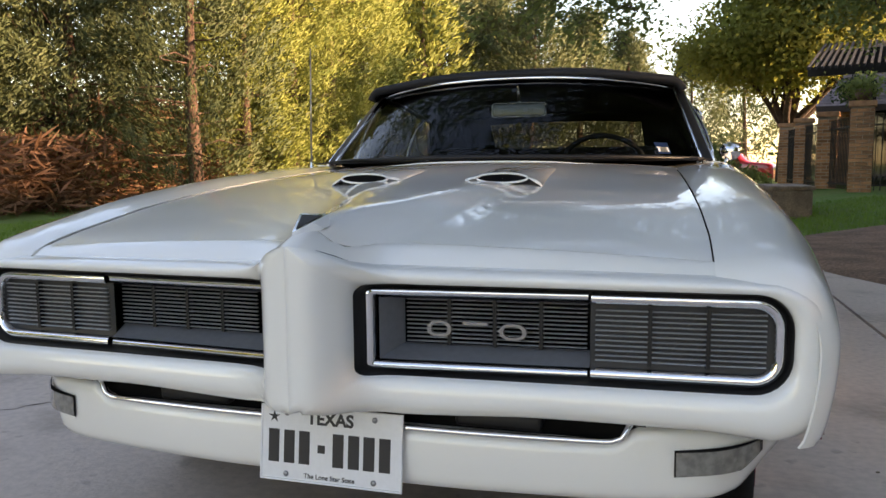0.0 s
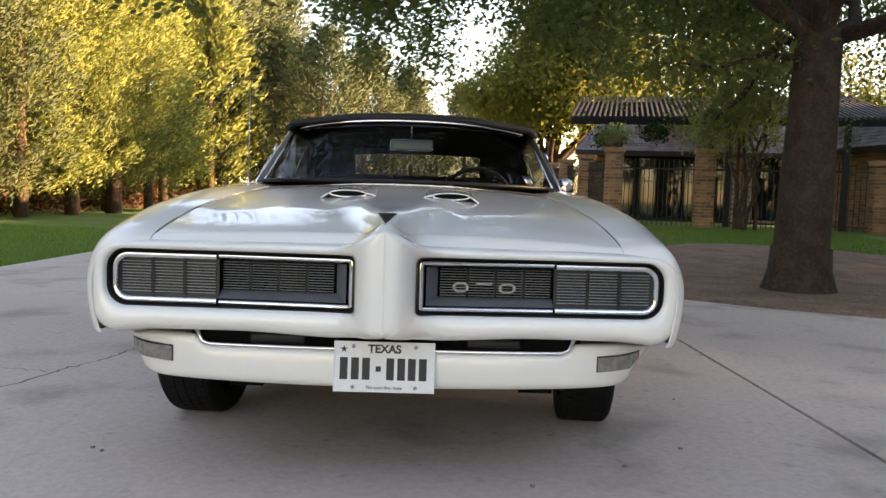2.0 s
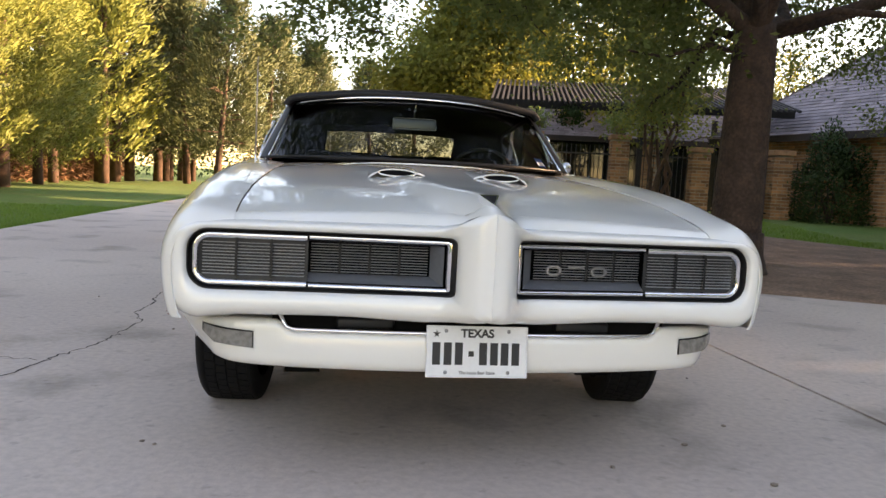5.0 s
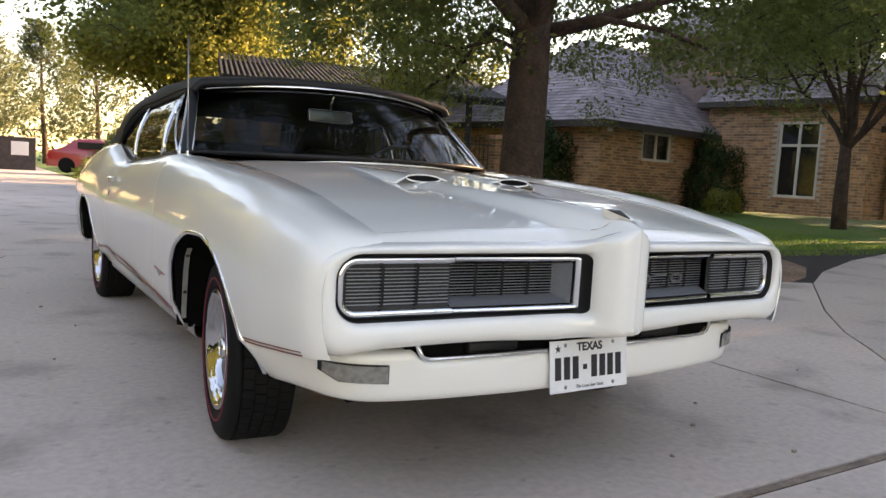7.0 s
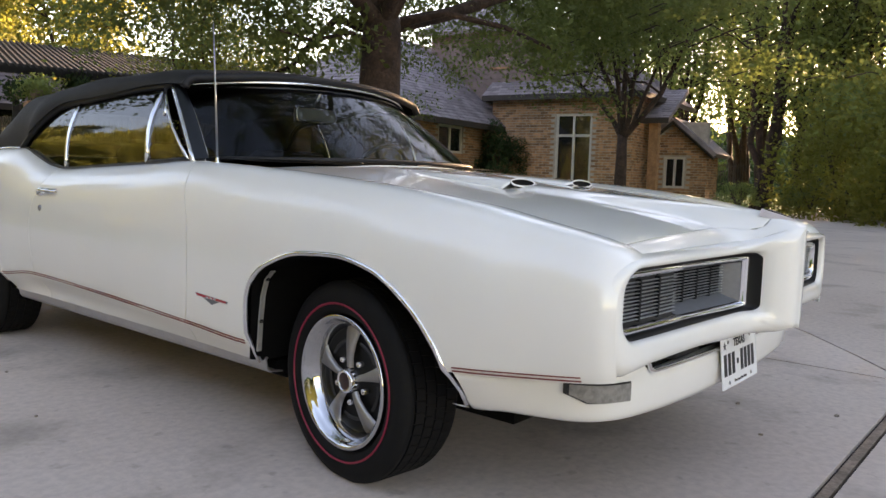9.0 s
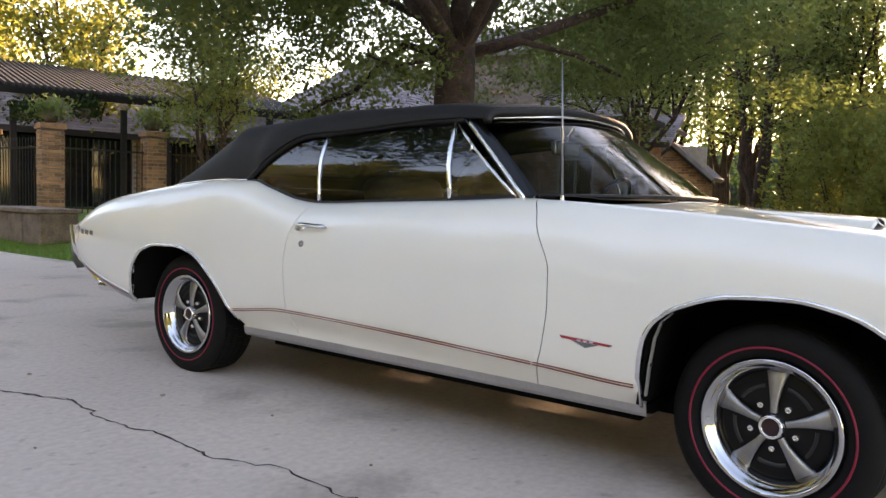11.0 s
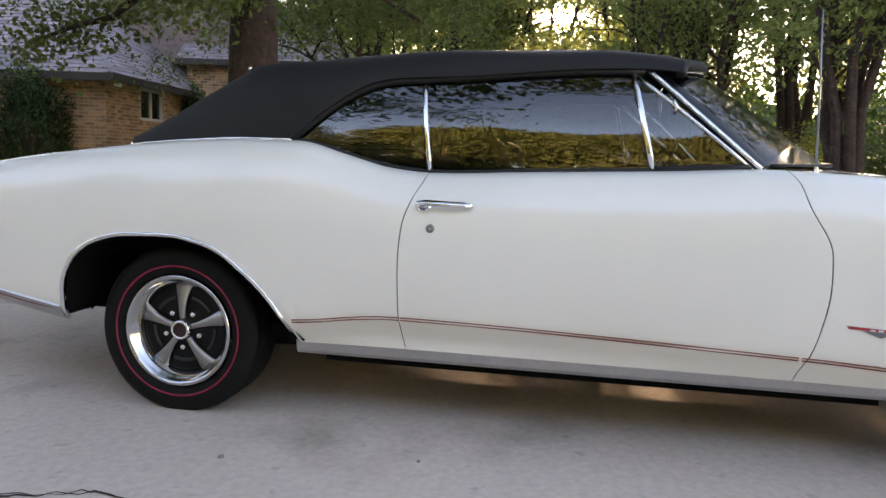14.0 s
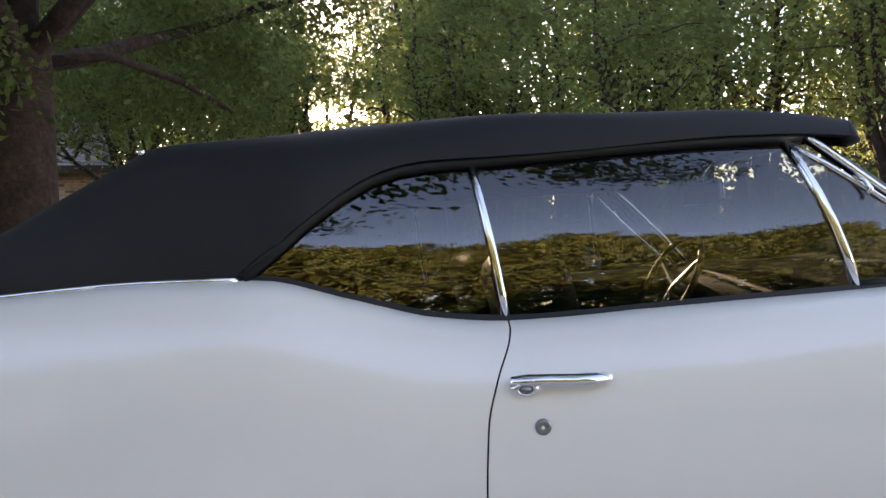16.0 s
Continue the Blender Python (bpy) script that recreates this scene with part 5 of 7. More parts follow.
def crack(points, width, seed):
    """A wandering hairline crack between a few points."""
    rng = np.random.default_rng(seed)
    pts = []
    for (x0, y0), (x1, y1) in zip(points, points[1:]):
        n = max(4, int(math.hypot(x1 - x0, y1 - y0) / .035))
        for k in range(n):
            t = k / n
            pts.append((x0 + (x1 - x0) * t + rng.normal() * .009, y0 + (y1 - y0) * t + rng.normal() * .009))
    rows_ = []
    for i, (x, y) in enumerate(pts):
        j = min(i + 1, len(pts) - 1)
        dx, dy = pts[j][0] - pts[i - 1 if i else 0][0], pts[j][1] - pts[i - 1 if i else 0][1]
        ln = math.hypot(dx, dy) + 1e-6
        w = width * rng.uniform(.35, 1.3) / 2
        rows_.append([Vector((x - dy / ln * w, y + dx / ln * w, .0012)), Vector((x + dy / ln * w, y - dx / ln * w, .0012))])
    v_, f_ = grid(rows_)
    return make("crack", v_, f_, JOINT, drive, "thin dark crack")


crack([(-2.9, -1.0), (-2.2, -.35), (-1.72, .24), (-1.655, .49), (-1.53, .90), (-1.47, 1.42), (-1.57, 1.65), (-1.535, 1.97), (-1.58, 2.32), (-1.53, 2.72), (-1.715, 3.19), (-1.49, 3.66), (-1.72, 4.1), (-1.3, 5.03)], .011, 3)
crack([(-1.53, 2.72), (-1.62, 3.0), (-1.70, 3.19)], .006, 4)
crack([(-4.3, 1.2), (-3.2, .9), (-2.3, .62), (-1.655, .49)], .005, 5)

# bare earth round the oak
bed_edge = [(1.95, 5.06), (2.05, 4.75), (2.4, 4.0), (3.1, 3.45), (4.3, 2.83), (5.6, 2.2), (6.4, 2.5), (7.5, 3.2), (8.6, 4.6), (9.5, 6.0), (9.4, 7.2), (8.6, 8.0), (7.7, 8.7), (6.9, 9.4), (6.1, 9.8), (5.2, 9.9), (4.5, 9.85), (3.7, 9.5), (2.9, 9.0), (2.35, 8.45), (1.9, 7.8), (1.8, 6.9), (1.85, 5.9)]
cx, cy = 4.7, 6.3
rows = []
for q in (1.0, .97, .85, .65, .4, .15, .01):
    rows.append([Vector((cx + (x - cx) * q, cy + (y - cy) * q, lift(cx + (x - cx) * q, cy + (y - cy) * q) + (-.02 if q == 1 else .012 + .05 * (1 - q) + .012 * math.sin(9 * x + 4 * q) * (1 - q)) )) for x, y in bed_edge])
v, f = grid(rows, close_u=True)
tagged(make("earth_bed", v, f, MULCH, None, "", True), "brown bare earth bed around the oak tree", "soil bed", kind="structure")

# low stone wall end beside the lawn
low = thing("low_wall", "low rough-stone wall block at the lawn's edge", "low wall", pose(2.62, 12.05, .16))
for k, (x, y, sx, sy) in enumerate(((0, -.55, .62, .52), (0, 0, .60, .54), (.02, .55, .62, .52))):
    bm = soft_box(sx, sy, .50, .03, 2)
    part("stone", bm, STONE, low, "", False, pose(x, y, .09, 0, 0, (-1) ** k * 1.5))
for (x, y, sx, sy) in ((0, -.4, .70, .84), (.01, .45, .70, .82)):
    part("coping", soft_box(sx, sy, .07, .015, 2), STONE, low, "", False, pose(x, y, .375))

# pebbles on the concrete
rng = np.random.default_rng(5)
b_ = bmesh.new()
bmesh.ops.create_icosphere(b_, subdivisions=1, radius=.011)
bmesh.ops.scale(b_, vec=(1.2, .9, .6), verts=b_.verts)
stone = part("pebble", b_, PEBBLE, None, "", True, pose(.81, -.60, .004))
tagged(stone, "small grey pebble lying on the concrete", "pebble", "pebbles on the driveway")
for x, y in [(.485, -.80), (-1.02, -.55), (1.27, .29), (-1.0, -.58), (.95, -.95), (1.1, -.4), (-.2, -1.35), (.3, -1.5), (-1.6, -.9), (2.1, -.2), (2.6, -.9), (-1.25, 1.2), (-1.9, 2.2), (-1.2, 2.5), (-1.4, 3.3), (-1.1, 1.9)]:
    copy_thing(stone, pose(x + rng.normal() * .02, y, .004, 0, 0, rng.uniform(0, 360)) @ Matrix.Scale(float(rng.uniform(.5, 1.1)), 4))


# ---- brick house ----
BRICK = material("brown_brick", (0.46, 0.245, 0.13), rough=0.9, vary=0.3, scale=7, fine=0.2, fine_scale=60, bump=0.004, bump_scale=60, per_island=0.42)
BRICK_PIECE = material("brown_brick_piece", (0.42, 0.225, 0.125), rough=0.9, vary=0.3, scale=7, fine=0.2, fine_scale=60, bump=0.004, bump_scale=60, per_object=0.42)
MORTAR = material("mortar", (0.50, 0.43, 0.36), rough=0.95, vary=0.2, scale=6, fine=0.15)
SHINGLE = material("grey_shingle", (0.33, 0.275, 0.285), rough=0.9, vary=0.2, scale=3, fine=0.3, fine_scale=70, per_island=0.22)
FASCIA = material("dark_fascia", (0.05, 0.036, 0.03), rough=0.7, vary=0.2, scale=3)
WIN_FRAME = material("pale_window_frame", (0.58, 0.53, 0.47), rough=0.6, fine=0.1)
WIN_GLASS = material("dark_window_glass", (0.012, 0.014, 0.016), rough=0.04, spec=0.8, fine=0.1)
IRON = material("black_iron", (0.012, 0.012, 0.013), rough=0.6, fine=0.3)
DARK_WOOD = material("dark_timber", (0.035, 0.028, 0.024), rough=0.8, vary=0.3, scale=5, fine=0.2)

house = thing("house", "single-storey brown brick house with grey shingle hip roof", "house", pose(11.82, 11.78, .33, 0, 0, 8.5))
BW, BH, GAP = .235, .078, .012


def wall_frame(origin, along, normal):
    a, n = Vector(along), Vector(normal)
    return Matrix(((a.x, n.x, 0, origin[0]), (a.y, n.y, 0, origin[1]), (0, 0, 1, origin[2]), (0, 0, 0, 1)))


def brick_wall(parent, origin, along, normal, length, height, holes=(), name="brick_wall", pieces=0, top=None):
    """A wall with thickness, openings and courses of bricks; along and normal are plan directions; holes: (s0, s1, z0, z1)."""
    m = wall_frame(origin, along, normal)
    xs = sorted({0.0, length, *[h[0] for h in holes], *[h[1] for h in holes]})
    zs = sorted({0.0, height, *[h[2] for h in holes], *[h[3] for h in holes]})
    solidv = []
    for a, b in zip(xs, xs[1:]):
        for c, d in zip(zs, zs[1:]):
            if not any(h[0] <= a and b <= h[1] and h[2] <= c and d <= h[3] for h in holes):
                solidv.append(box_mesh(a, b, -.20, 0, c, d))
    v_, f_ = join(*solidv)
    wall = make(name, [m @ Vector(p) for p in v_], f_, MORTAR, parent, "brown brick wall")
    rng_ = np.random.default_rng(int(length * 100))
    singles, made_, shared = [], 0, None
    k = 0
    z = .005
    while z + BH - GAP <= height:
        x = -BW / 2 if k % 2 else 0.0
        while x < length:
            a, b = max(x, 0.002), min(x + BW - GAP, length - .002)
            lim = height if top is None else top((a + b) / 2)
            if b - a > .03 and z + BH - GAP < lim and not any(h[0] < b and a < h[1] and h[2] < z + BH - GAP and z < h[3] for h in holes):
                out = .009 + rng_.uniform(-.003, .004)
                bv = [(a, 0, z), (b, 0, z), (b, 0, z + BH - GAP), (a, 0, z + BH - GAP), (a + .003, out, z + .003), (b - .003, out, z + .003), (b - .003, out, z + BH - GAP - .003), (a + .003, out, z + BH - GAP - .003)]
                singles.append(([m @ Vector(p) for p in bv], [(7, 6, 5, 4), (0, 4, 5, 1), (1, 5, 6, 2), (2, 6, 7, 3), (3, 7, 4, 0)], (a, b, z)))
            x += BW
        z += BH
        k += 1
    full = [s for s in singles if abs((s[2][1] - s[2][0]) - (BW - GAP)) < 1e-6]
    chosen = full[:pieces]
    if chosen:
        base = chosen[0]
        o = base[0][0]
        me = None
        for s in chosen:
            if me is None:
                ob = make("brick", [p - s[0][0] for p in s[0]], s[1], BRICK_PIECE, wall, "", False, Matrix.Translation(s[0][0]))
                me = ob.data
            else:
                ob = new("brick", me)
                ob.parent = wall
                ob.matrix_basis = Matrix.Translation(s[0][0])
    rest = [s for s in singles if not any(s is c for c in chosen)]
    if rest:
        v_, f_ = join(*[(s[0], s[1]) for s in rest])
        ob = make("bricks", v_, f_, BRICK, wall)
        ob["kind"] = "stuff"
    return wall, m


def window_in(parent, m, s0, s1, z0, z1, bars=(), cross=()):
    """A framed window set in an opening, with a sill."""
    w = new("window")
    w.parent = parent
    w["label"] = "dark glazed window with pale frame"
    t = .07
    pieces_ = [(s0, s0 + t, z0, z1), (s1 - t, s1, z0, z1), (s0, s1, z0, z0 + t), (s0, s1, z1 - t, z1)] + [(b - t / 2, b + t / 2, z0, z1) for b in bars] + [(s0, s1, c - t / 2, c + t / 2) for c in cross]
    for a, b, c, d in pieces_:
        v_, f_ = box_mesh(a, b, -.10, -.03 + .004 * (b - a > .2), c, d)
        make("window_frame", [m @ Vector(p) for p in v_], f_, WIN_FRAME, w)
    v_, f_ = box_mesh(s0, s1, -.085, -.075, z0, z1)
    make("pane", [m @ Vector(p) for p in v_], f_, WIN_GLASS, w, "dark glass")
    v_, f_ = box_mesh(s0 - .05, s1 + .05, -.06, .04, z0 - .07, z0 - .002)
    make("sill", [m @ Vector(p) for p in v_], f_, BRICK, w, "brick sill")
    return w


def shingle_plane(parent, p0, along, up, length, rise, inset0=0.0, inset1=0.0, name="roof"):
    """A sloping roof face with stepped courses of shingles; inset0 and inset1 draw its ends in towards the top."""
    a, u = Vector(along).normalized(), Vector(up).normalized()
    n_ = a.cross(u).normalized()
    p = Vector(p0)
    base = [p, p + a * length, p + a * (length - inset1) + u * rise, p + a * inset0 + u * rise]
    roof = make(name, [q for q in base] + [q - n_ * .12 for q in base], [(0, 1, 2, 3), (7, 6, 5, 4), (0, 4, 5, 1), (1, 5, 6, 2), (2, 6, 7, 3), (3, 7, 4, 0)], SHINGLE, parent, "grey shingle roof")
    rng_ = np.random.default_rng(int(length * 31 + rise * 7))
    step, out = .15, []
    k = 0
    while k * step < rise - .02:
        h0, h1 = k * step, min(rise, (k + 1.15) * step)
        a0, a1 = inset0 * h0 / rise, length - inset1 * h0 / rise
        x = a0 - rng_.uniform(0, .2)
        while x < a1:
            w = rng_.uniform(.24, .42)
            b0, b1 = max(x, a0), min(x + w - .008, a1)
            if b1 - b0 > .03:
                e = .014 + rng_.uniform(0, .008)
                q = [p + a * b0 + u * h0 + n_ * e, p + a * b1 + u * h0 + n_ * e, p + a * b1 + u * h1 + n_ * .003, p + a * b0 + u * h1 + n_ * .003, p + a * b0 + u * h0, p + a * b1 + u * h0]
                out.append((q, [(0, 1, 2, 3), (4, 5, 1, 0)]))
            x += w
        k += 1
    v_, f_ = join(*out)
    ob = make("shingles", v_, f_, SHINGLE, roof)
    ob["kind"] = "stuff"
    return roof


# main block: front wall, flank wall, hip roof
wall, m = brick_wall(house, (0, 0, 0), (1, 0), (0, -1), 5.1, 2.15, [(1.80, 3.14, 1.22, 2.00)], pieces=240)
window_in(house, m, 1.80, 3.14, 1.22, 2.00, bars=(2.47,))
wall, m = brick_wall(house, (0, 6.0, 0), (0, -1), (-1, 0), 6.0, 2.15, pieces=60)
e, run = .38, 3.2
ln = math.hypot(run, run * .84)
shingle_plane(house, (-e, -e, 2.12), (1, 0, 0), (0, 1, .84), 10.0, ln, run, 0.0)
shingle_plane(house, (-e, 6.4, 2.12), (0, -1, 0), (1, 0, .84), 6.4 + e, ln, run, run)
shingle_plane(house, (9.6, 6.4, 2.12), (-1, 0, 0), (0, -1, .84), 10.0, ln, 0.0, run)
for bx in (box_mesh(-e, 5.1, -e, -e + .04, 1.96, 2.13), box_mesh(-e, -e + .04, -e + .05, 6.4, 1.96, 2.13), box_mesh(-e + .04, 5.1, -e + .04, 0, 2.06, 2.10), box_mesh(-e + .04, 0, 0, 6.4, 2.06, 2.10)):
    make("eaves_board", *bx, FASCIA, house, "dark timber eaves")
for dx in (0, .13):
    v, f = lathe_mesh([(-.05, .02), (0, .045), (.05, .05), (.055, .001)], 14)
    make("flood_lamp", [(-.10 + dx - b * .2, -.30 - a, 1.90 + c) for a, b, c in v], f, WIN_FRAME, house, "pale flood lamp under the eaves", True)
# upper storey behind
SIDING = material("brown_siding", (0.26, 0.18, 0.16), rough=0.8, vary=0.2, scale=3, fine=0.15, fine_scale=30)
v, f = box_mesh(5.4, 9.2, -1.4, 2.6, 3.0, 5.2)
make("upper_wall", v, f, SIDING, house, "brown upper-storey wall")
for k in range(14):
    make("siding_board", *box_mesh(5.375, 5.40, -1.4, 2.6, 3.02 + .155 * k, 3.16 + .155 * k), SIDING, house)
upm = wall_frame((5.37, 2.6, 0), (0, -1), (-1, 0))
window_in(house, upm, 2.25, 2.85, 4.0, 4.75)
shingle_plane(house, (5.0, 3.0, 5.15), (0, -1, 0), (1, 0, .6), 4.8, 2.3, .8, .8)
shingle_plane(house, (5.0, -1.8, 5.15), (1, 0, 0), (0, 1, .6), 4.6, 2.3, 1.5, .5)
# wing with the tall window, running towards the drive
def gable(length, low_, high):
    return lambda s_: low_ + (high - low_) * (1 - abs(s_ - length / 2) / (length / 2))
wall, m = brick_wall(house, (5.1, .1, 0), (0, -1), (-1, 0), 4.5, 3.1, [(2.15, 3.28, .45, 2.50)])
window_in(house, m, 2.15, 3.28, .45, 2.50, bars=(2.71,), cross=(1.86,))
wall, m = brick_wall(house, (5.1, -4.4, 0), (1, 0), (0, -1), 3.0, 3.1)
shingle_plane(house, (4.75, .3, 3.05), (0, -1, 0), (1, 0, .75), 5.0, 3.2, 0, 1.2)
shingle_plane(house, (4.75, -4.75, 3.05), (1, 0, 0), (0, 1, .75), 6.0, 3.0, 1.6, 0)
for bx in (box_mesh(4.73, 4.77, -4.75, .3, 2.90, 3.06), box_mesh(4.77, 8.1, -4.77, -4.73, 2.90, 3.06)):
    make("eaves_board", *bx, FASCIA, house, "dark timber eaves")
# porch and the gabled end wing
v, f = box_mesh(5.92, 6.18, -4.86, -4.60, 0, 2.35)
make("porch_post", v, f, BRICK, house, "brown porch post")
shingle_plane(house, (5.7, -4.3, 2.38), (0, -1, 0), (1, 0, .5), .9, 2.3, 0, 0)
v, f = box_mesh(5.68, 5.72, -5.2, -4.3, 2.24, 2.40)
make("eaves_board", v, f, FASCIA, house, "dark timber eaves")
wall, m = brick_wall(house, (7.6, -3.9, 0), (0, -1), (-1, 0), 2.0, 2.4, [(.72, 1.36, .40, 1.36)], top=gable(2.0, 1.55, 2.4))
window_in(house, m, .72, 1.36, .40, 1.36, bars=(1.04,))
wall, m = brick_wall(house, (7.6, -5.9, 0), (1, 0), (0, -1), 1.5, 1.55)
for sgn, y0 in ((1, -3.9), (-1, -5.9)):
    up = Vector((0, -sgn * 1.0, .85))
    if sgn > 0:
        shingle_plane(house, (7.3, y0 + .25, 1.36), (1, 0, 0), up, 2.1, 1.66, 0, 0)
    else:
        shingle_plane(house, (9.4, y0 - .25, 1.36), (-1, 0, 0), up, 2.1, 1.66, 0, 0)
    v2, f2 = tube_mesh([Vector((7.35, y0 + sgn * .27, 1.32)), Vector((7.35, -4.9, 2.42))], .07, 4)
    make("barge_board", v2, f2, FASCIA, house, "dark barge board")
gate = thing("metal_gate", "dark grey metal gate beside the gabled wing", "gate", pose(22.3, 8.05, .2, 0, 0, -88) @ Matrix.Scale(.8, 4))
for k in range(3):
    make("rail", *box_mesh(0, 1.7, -.02, .02, .15 + .72 * k, .20 + .72 * k), FASCIA, gate)
for k in range(18):
    make("bar", *box_mesh(.03 + .096 * k, .055 + .096 * k, -.012, .012, .05, 1.72), FASCIA, gate)

# ---- fence, pillars, pergola ----
def pillar(x, y, h, size=.42, group="brick fence pillars"):
    p = thing("brick_pillar", "square brown brick fence pillar with a stepped cap", "pillar", pose(x, y, .33, 0, 0, -12), group)
    s_ = size / 2
    for (ox, oy), al, no in (((-s_, -s_), (1, 0), (0, -1)), ((s_, -s_), (0, 1), (1, 0)), ((s_, s_), (-1, 0), (0, 1)), ((-s_, s_), (0, -1), (-1, 0))):
        brick_wall(p, (ox, oy, 0), al, no, size, h - .1, name="pillar_face")
    part("pillar_cap", soft_box(size + .09, size + .09, .12, .01, 1), BRICK, p, "brick cap", False, pose(0, 0, h - .04))
    return p


PILLARS = [(4.52, 15.45), (6.62, 15.05), (8.45, 14.45), (10.15, 13.75)]
for i, (x, y) in enumerate(PILLARS):
    pillar(x, y, 1.85 if i < 2 else 1.62)
for x, y in ((4.35, 18.0), (4.25, 20.6), (4.2, 23.2)):
    pillar(x, y, 1.8)


def fence_run(a, b, h=1.62):
    d = Vector((b[0] - a[0], b[1] - a[1], 0))
    n = d.normalized()
    p = thing("iron_fence", "black iron picket fence panel between brick pillars", "fence", Matrix.Translation((a[0], a[1], .33)) @ Matrix.Rotation(math.atan2(n.y, n.x), 4, "Z"), "iron fence panels")
    ln_ = d.length
    for z in (.12, h - .25):
        make("rail", *box_mesh(.22, ln_ - .22, -.015, .015, z, z + .035), IRON, p)
    me = None
    x = .27
    while x < ln_ - .22:
        if me is None:
            v_, f_ = join(box_mesh(-.009, .009, -.009, .009, .03, h - .06), ([(-.014, -.014, h - .06), (.014, -.014, h - .06), (.014, .014, h - .06), (-.014, .014, h - .06), (0, 0, h)], [(0, 1, 4), (1, 2, 4), (2, 3, 4), (3, 0, 4)]))
            ob = make("picket", v_, f_, IRON, p, "", False, Matrix.Translation((x, 0, 0)))
            me = ob.data
        else:
            ob = new("picket", me)
            ob.parent = p
            ob.matrix_basis = Matrix.Translation((x, 0, 0))
        x += .115
    return p


for a, b in zip(PILLARS, PILLARS[1:]):
    fence_run(a, b)
fence_run(PILLARS[-1], (11.45, 13.1), 1.4)
for a, b in (((4.52, 15.45), (4.35, 18.0)), ((4.35, 18.0), (4.25, 20.6)), ((4.25, 20.6), (4.2, 23.2))):
    fence_run(a, b)

perg = thing("pergola", "dark timber pergola with a slatted sloping roof over the patio", "pergola", pose(4.5, 16.2, .33, 0, 0, -14))
for x in (.3, 3.0, 5.7):
    for y in (.5, 3.9):
        make("post", *box_mesh(x - .07, x + .07, y - .07, y + .07, 0, 2.62 + .1 * (y > 2)), DARK_WOOD, perg)
for y, z in ((.45, 2.55), (2.2, 2.95), (3.95, 3.35)):
    make("beam", *box_mesh(-.95, 6.8, y - .05, y + .05, z, z + .2), DARK_WOOD, perg)
me = None
for k in range(58):
    x = -.9 + 7.65 * k / 57
    if me is None:
        v, f = box_mesh(-.025, .025, -.1, 4.7, 0, .07)
        v = [(p, q, r + 2.66 + .238 * q) for p, q, r in v]
        ob = make("slat", v, f, DARK_WOOD, perg, "", False, Matrix.Translation((x, 0, 0)))
        me = ob.data
    else:
        ob = new("slat", me)
        ob.parent = perg
        ob.matrix_basis = Matrix.Translation((x, 0, 0))

# low wing behind the patio
back = thing("patio_wing", "low brick patio wing of the house with grey shingle roof", "house", pose(5.2, 21.5, .33, 0, 0, -12))
# openings made wide; their dark glass stands in for the patio's shade
brick_wall(back, (0, 0, 0), (1, 0), (0, -1), 9.0, 2.2, [(.6, 4.3, 0, 2.05), (5.0, 8.5, .1, 2.05)])
make("patio_door", *box_mesh(.6, 4.3, .05, .1, 0, 2.05), WIN_GLASS, back, "dark glass patio door")
make("patio_window", *box_mesh(5.0, 8.5, .05, .1, .1, 2.05), WIN_GLASS, back, "dark patio window")
shingle_plane(back, (-.5, -.5, 2.15), (1, 0, 0), (0, 1, .7), 10.0, 3.6, 1.5, 1.5)
make("eaves_board", *box_mesh(-.5, 9.5, -.52, -.48, 2.0, 2.17), FASCIA, back, "dark timber eaves")
# hanging baskets and planters
for i, (x, y, z) in enumerate(((4.52, 15.45, 2.23), (6.62, 15.05, 2.23))):
    pot = thing("planter", "round planter with green trailing plant on a brick pillar", "planter", pose(x, y, z), "planters on the pillars")
    v, f = tube_mesh([(0, 0, 0), (0, 0, .1), (0, 0, .22)], [.11, .15, .17], 14)
    make("pot", v, f, STONE, pot, "clay pot", True)
    r_ = np.random.default_rng(40 + i)
    c_ = r_.normal(size=(700, 3)) * (.19, .19, .12) + (0, 0, .26)
    me = leaf_mesh("plant", c_, r_.normal(size=(700, 3)), r_.uniform(.06, .13, 700), .5, c_ - (0, 0, .15))
    me.materials.append(LEAF)
    ob = new("plant", me)
    ob["kind"] = "stuff"
    ob.parent = pot


for i, (x, y, z) in enumerate(((5.72, 16.26, 2.64), (4.55, 16.55, 2.46))):
    basket = thing("hanging_basket", "hanging basket with a round green plant below the pergola", "hanging basket", pose(x, y, z), "hanging baskets")
    v, f = lathe_mesh([(.02, .19), (-.04, .185), (-.12, .14), (-.17, .05), (-.18, .001)], 18)
    make("pot", [(b, c, a) for a, b, c in v], f, STONE, basket, "dark basket", True)
    for k in range(3):
        a = 2.1 * k
        v, f = tube_mesh([(.18 * math.cos(a), .18 * math.sin(a), 0), (0, 0, 2.93 - z)], .006, 5)
        make("chain", v, f, IRON, basket)
    r_ = np.random.default_rng(60 + i)
    c_ = r_.normal(size=(800, 3)) * (.17, .17, .13) + (0, 0, .06)
    me = leaf_mesh("plant", c_, r_.normal(size=(800, 3)), r_.uniform(.06, .13, 800), .5, c_)
    me.materials.append(SHRUB)
    ob = new("plant", me)
    ob["kind"] = "stuff"
    ob.parent = basket


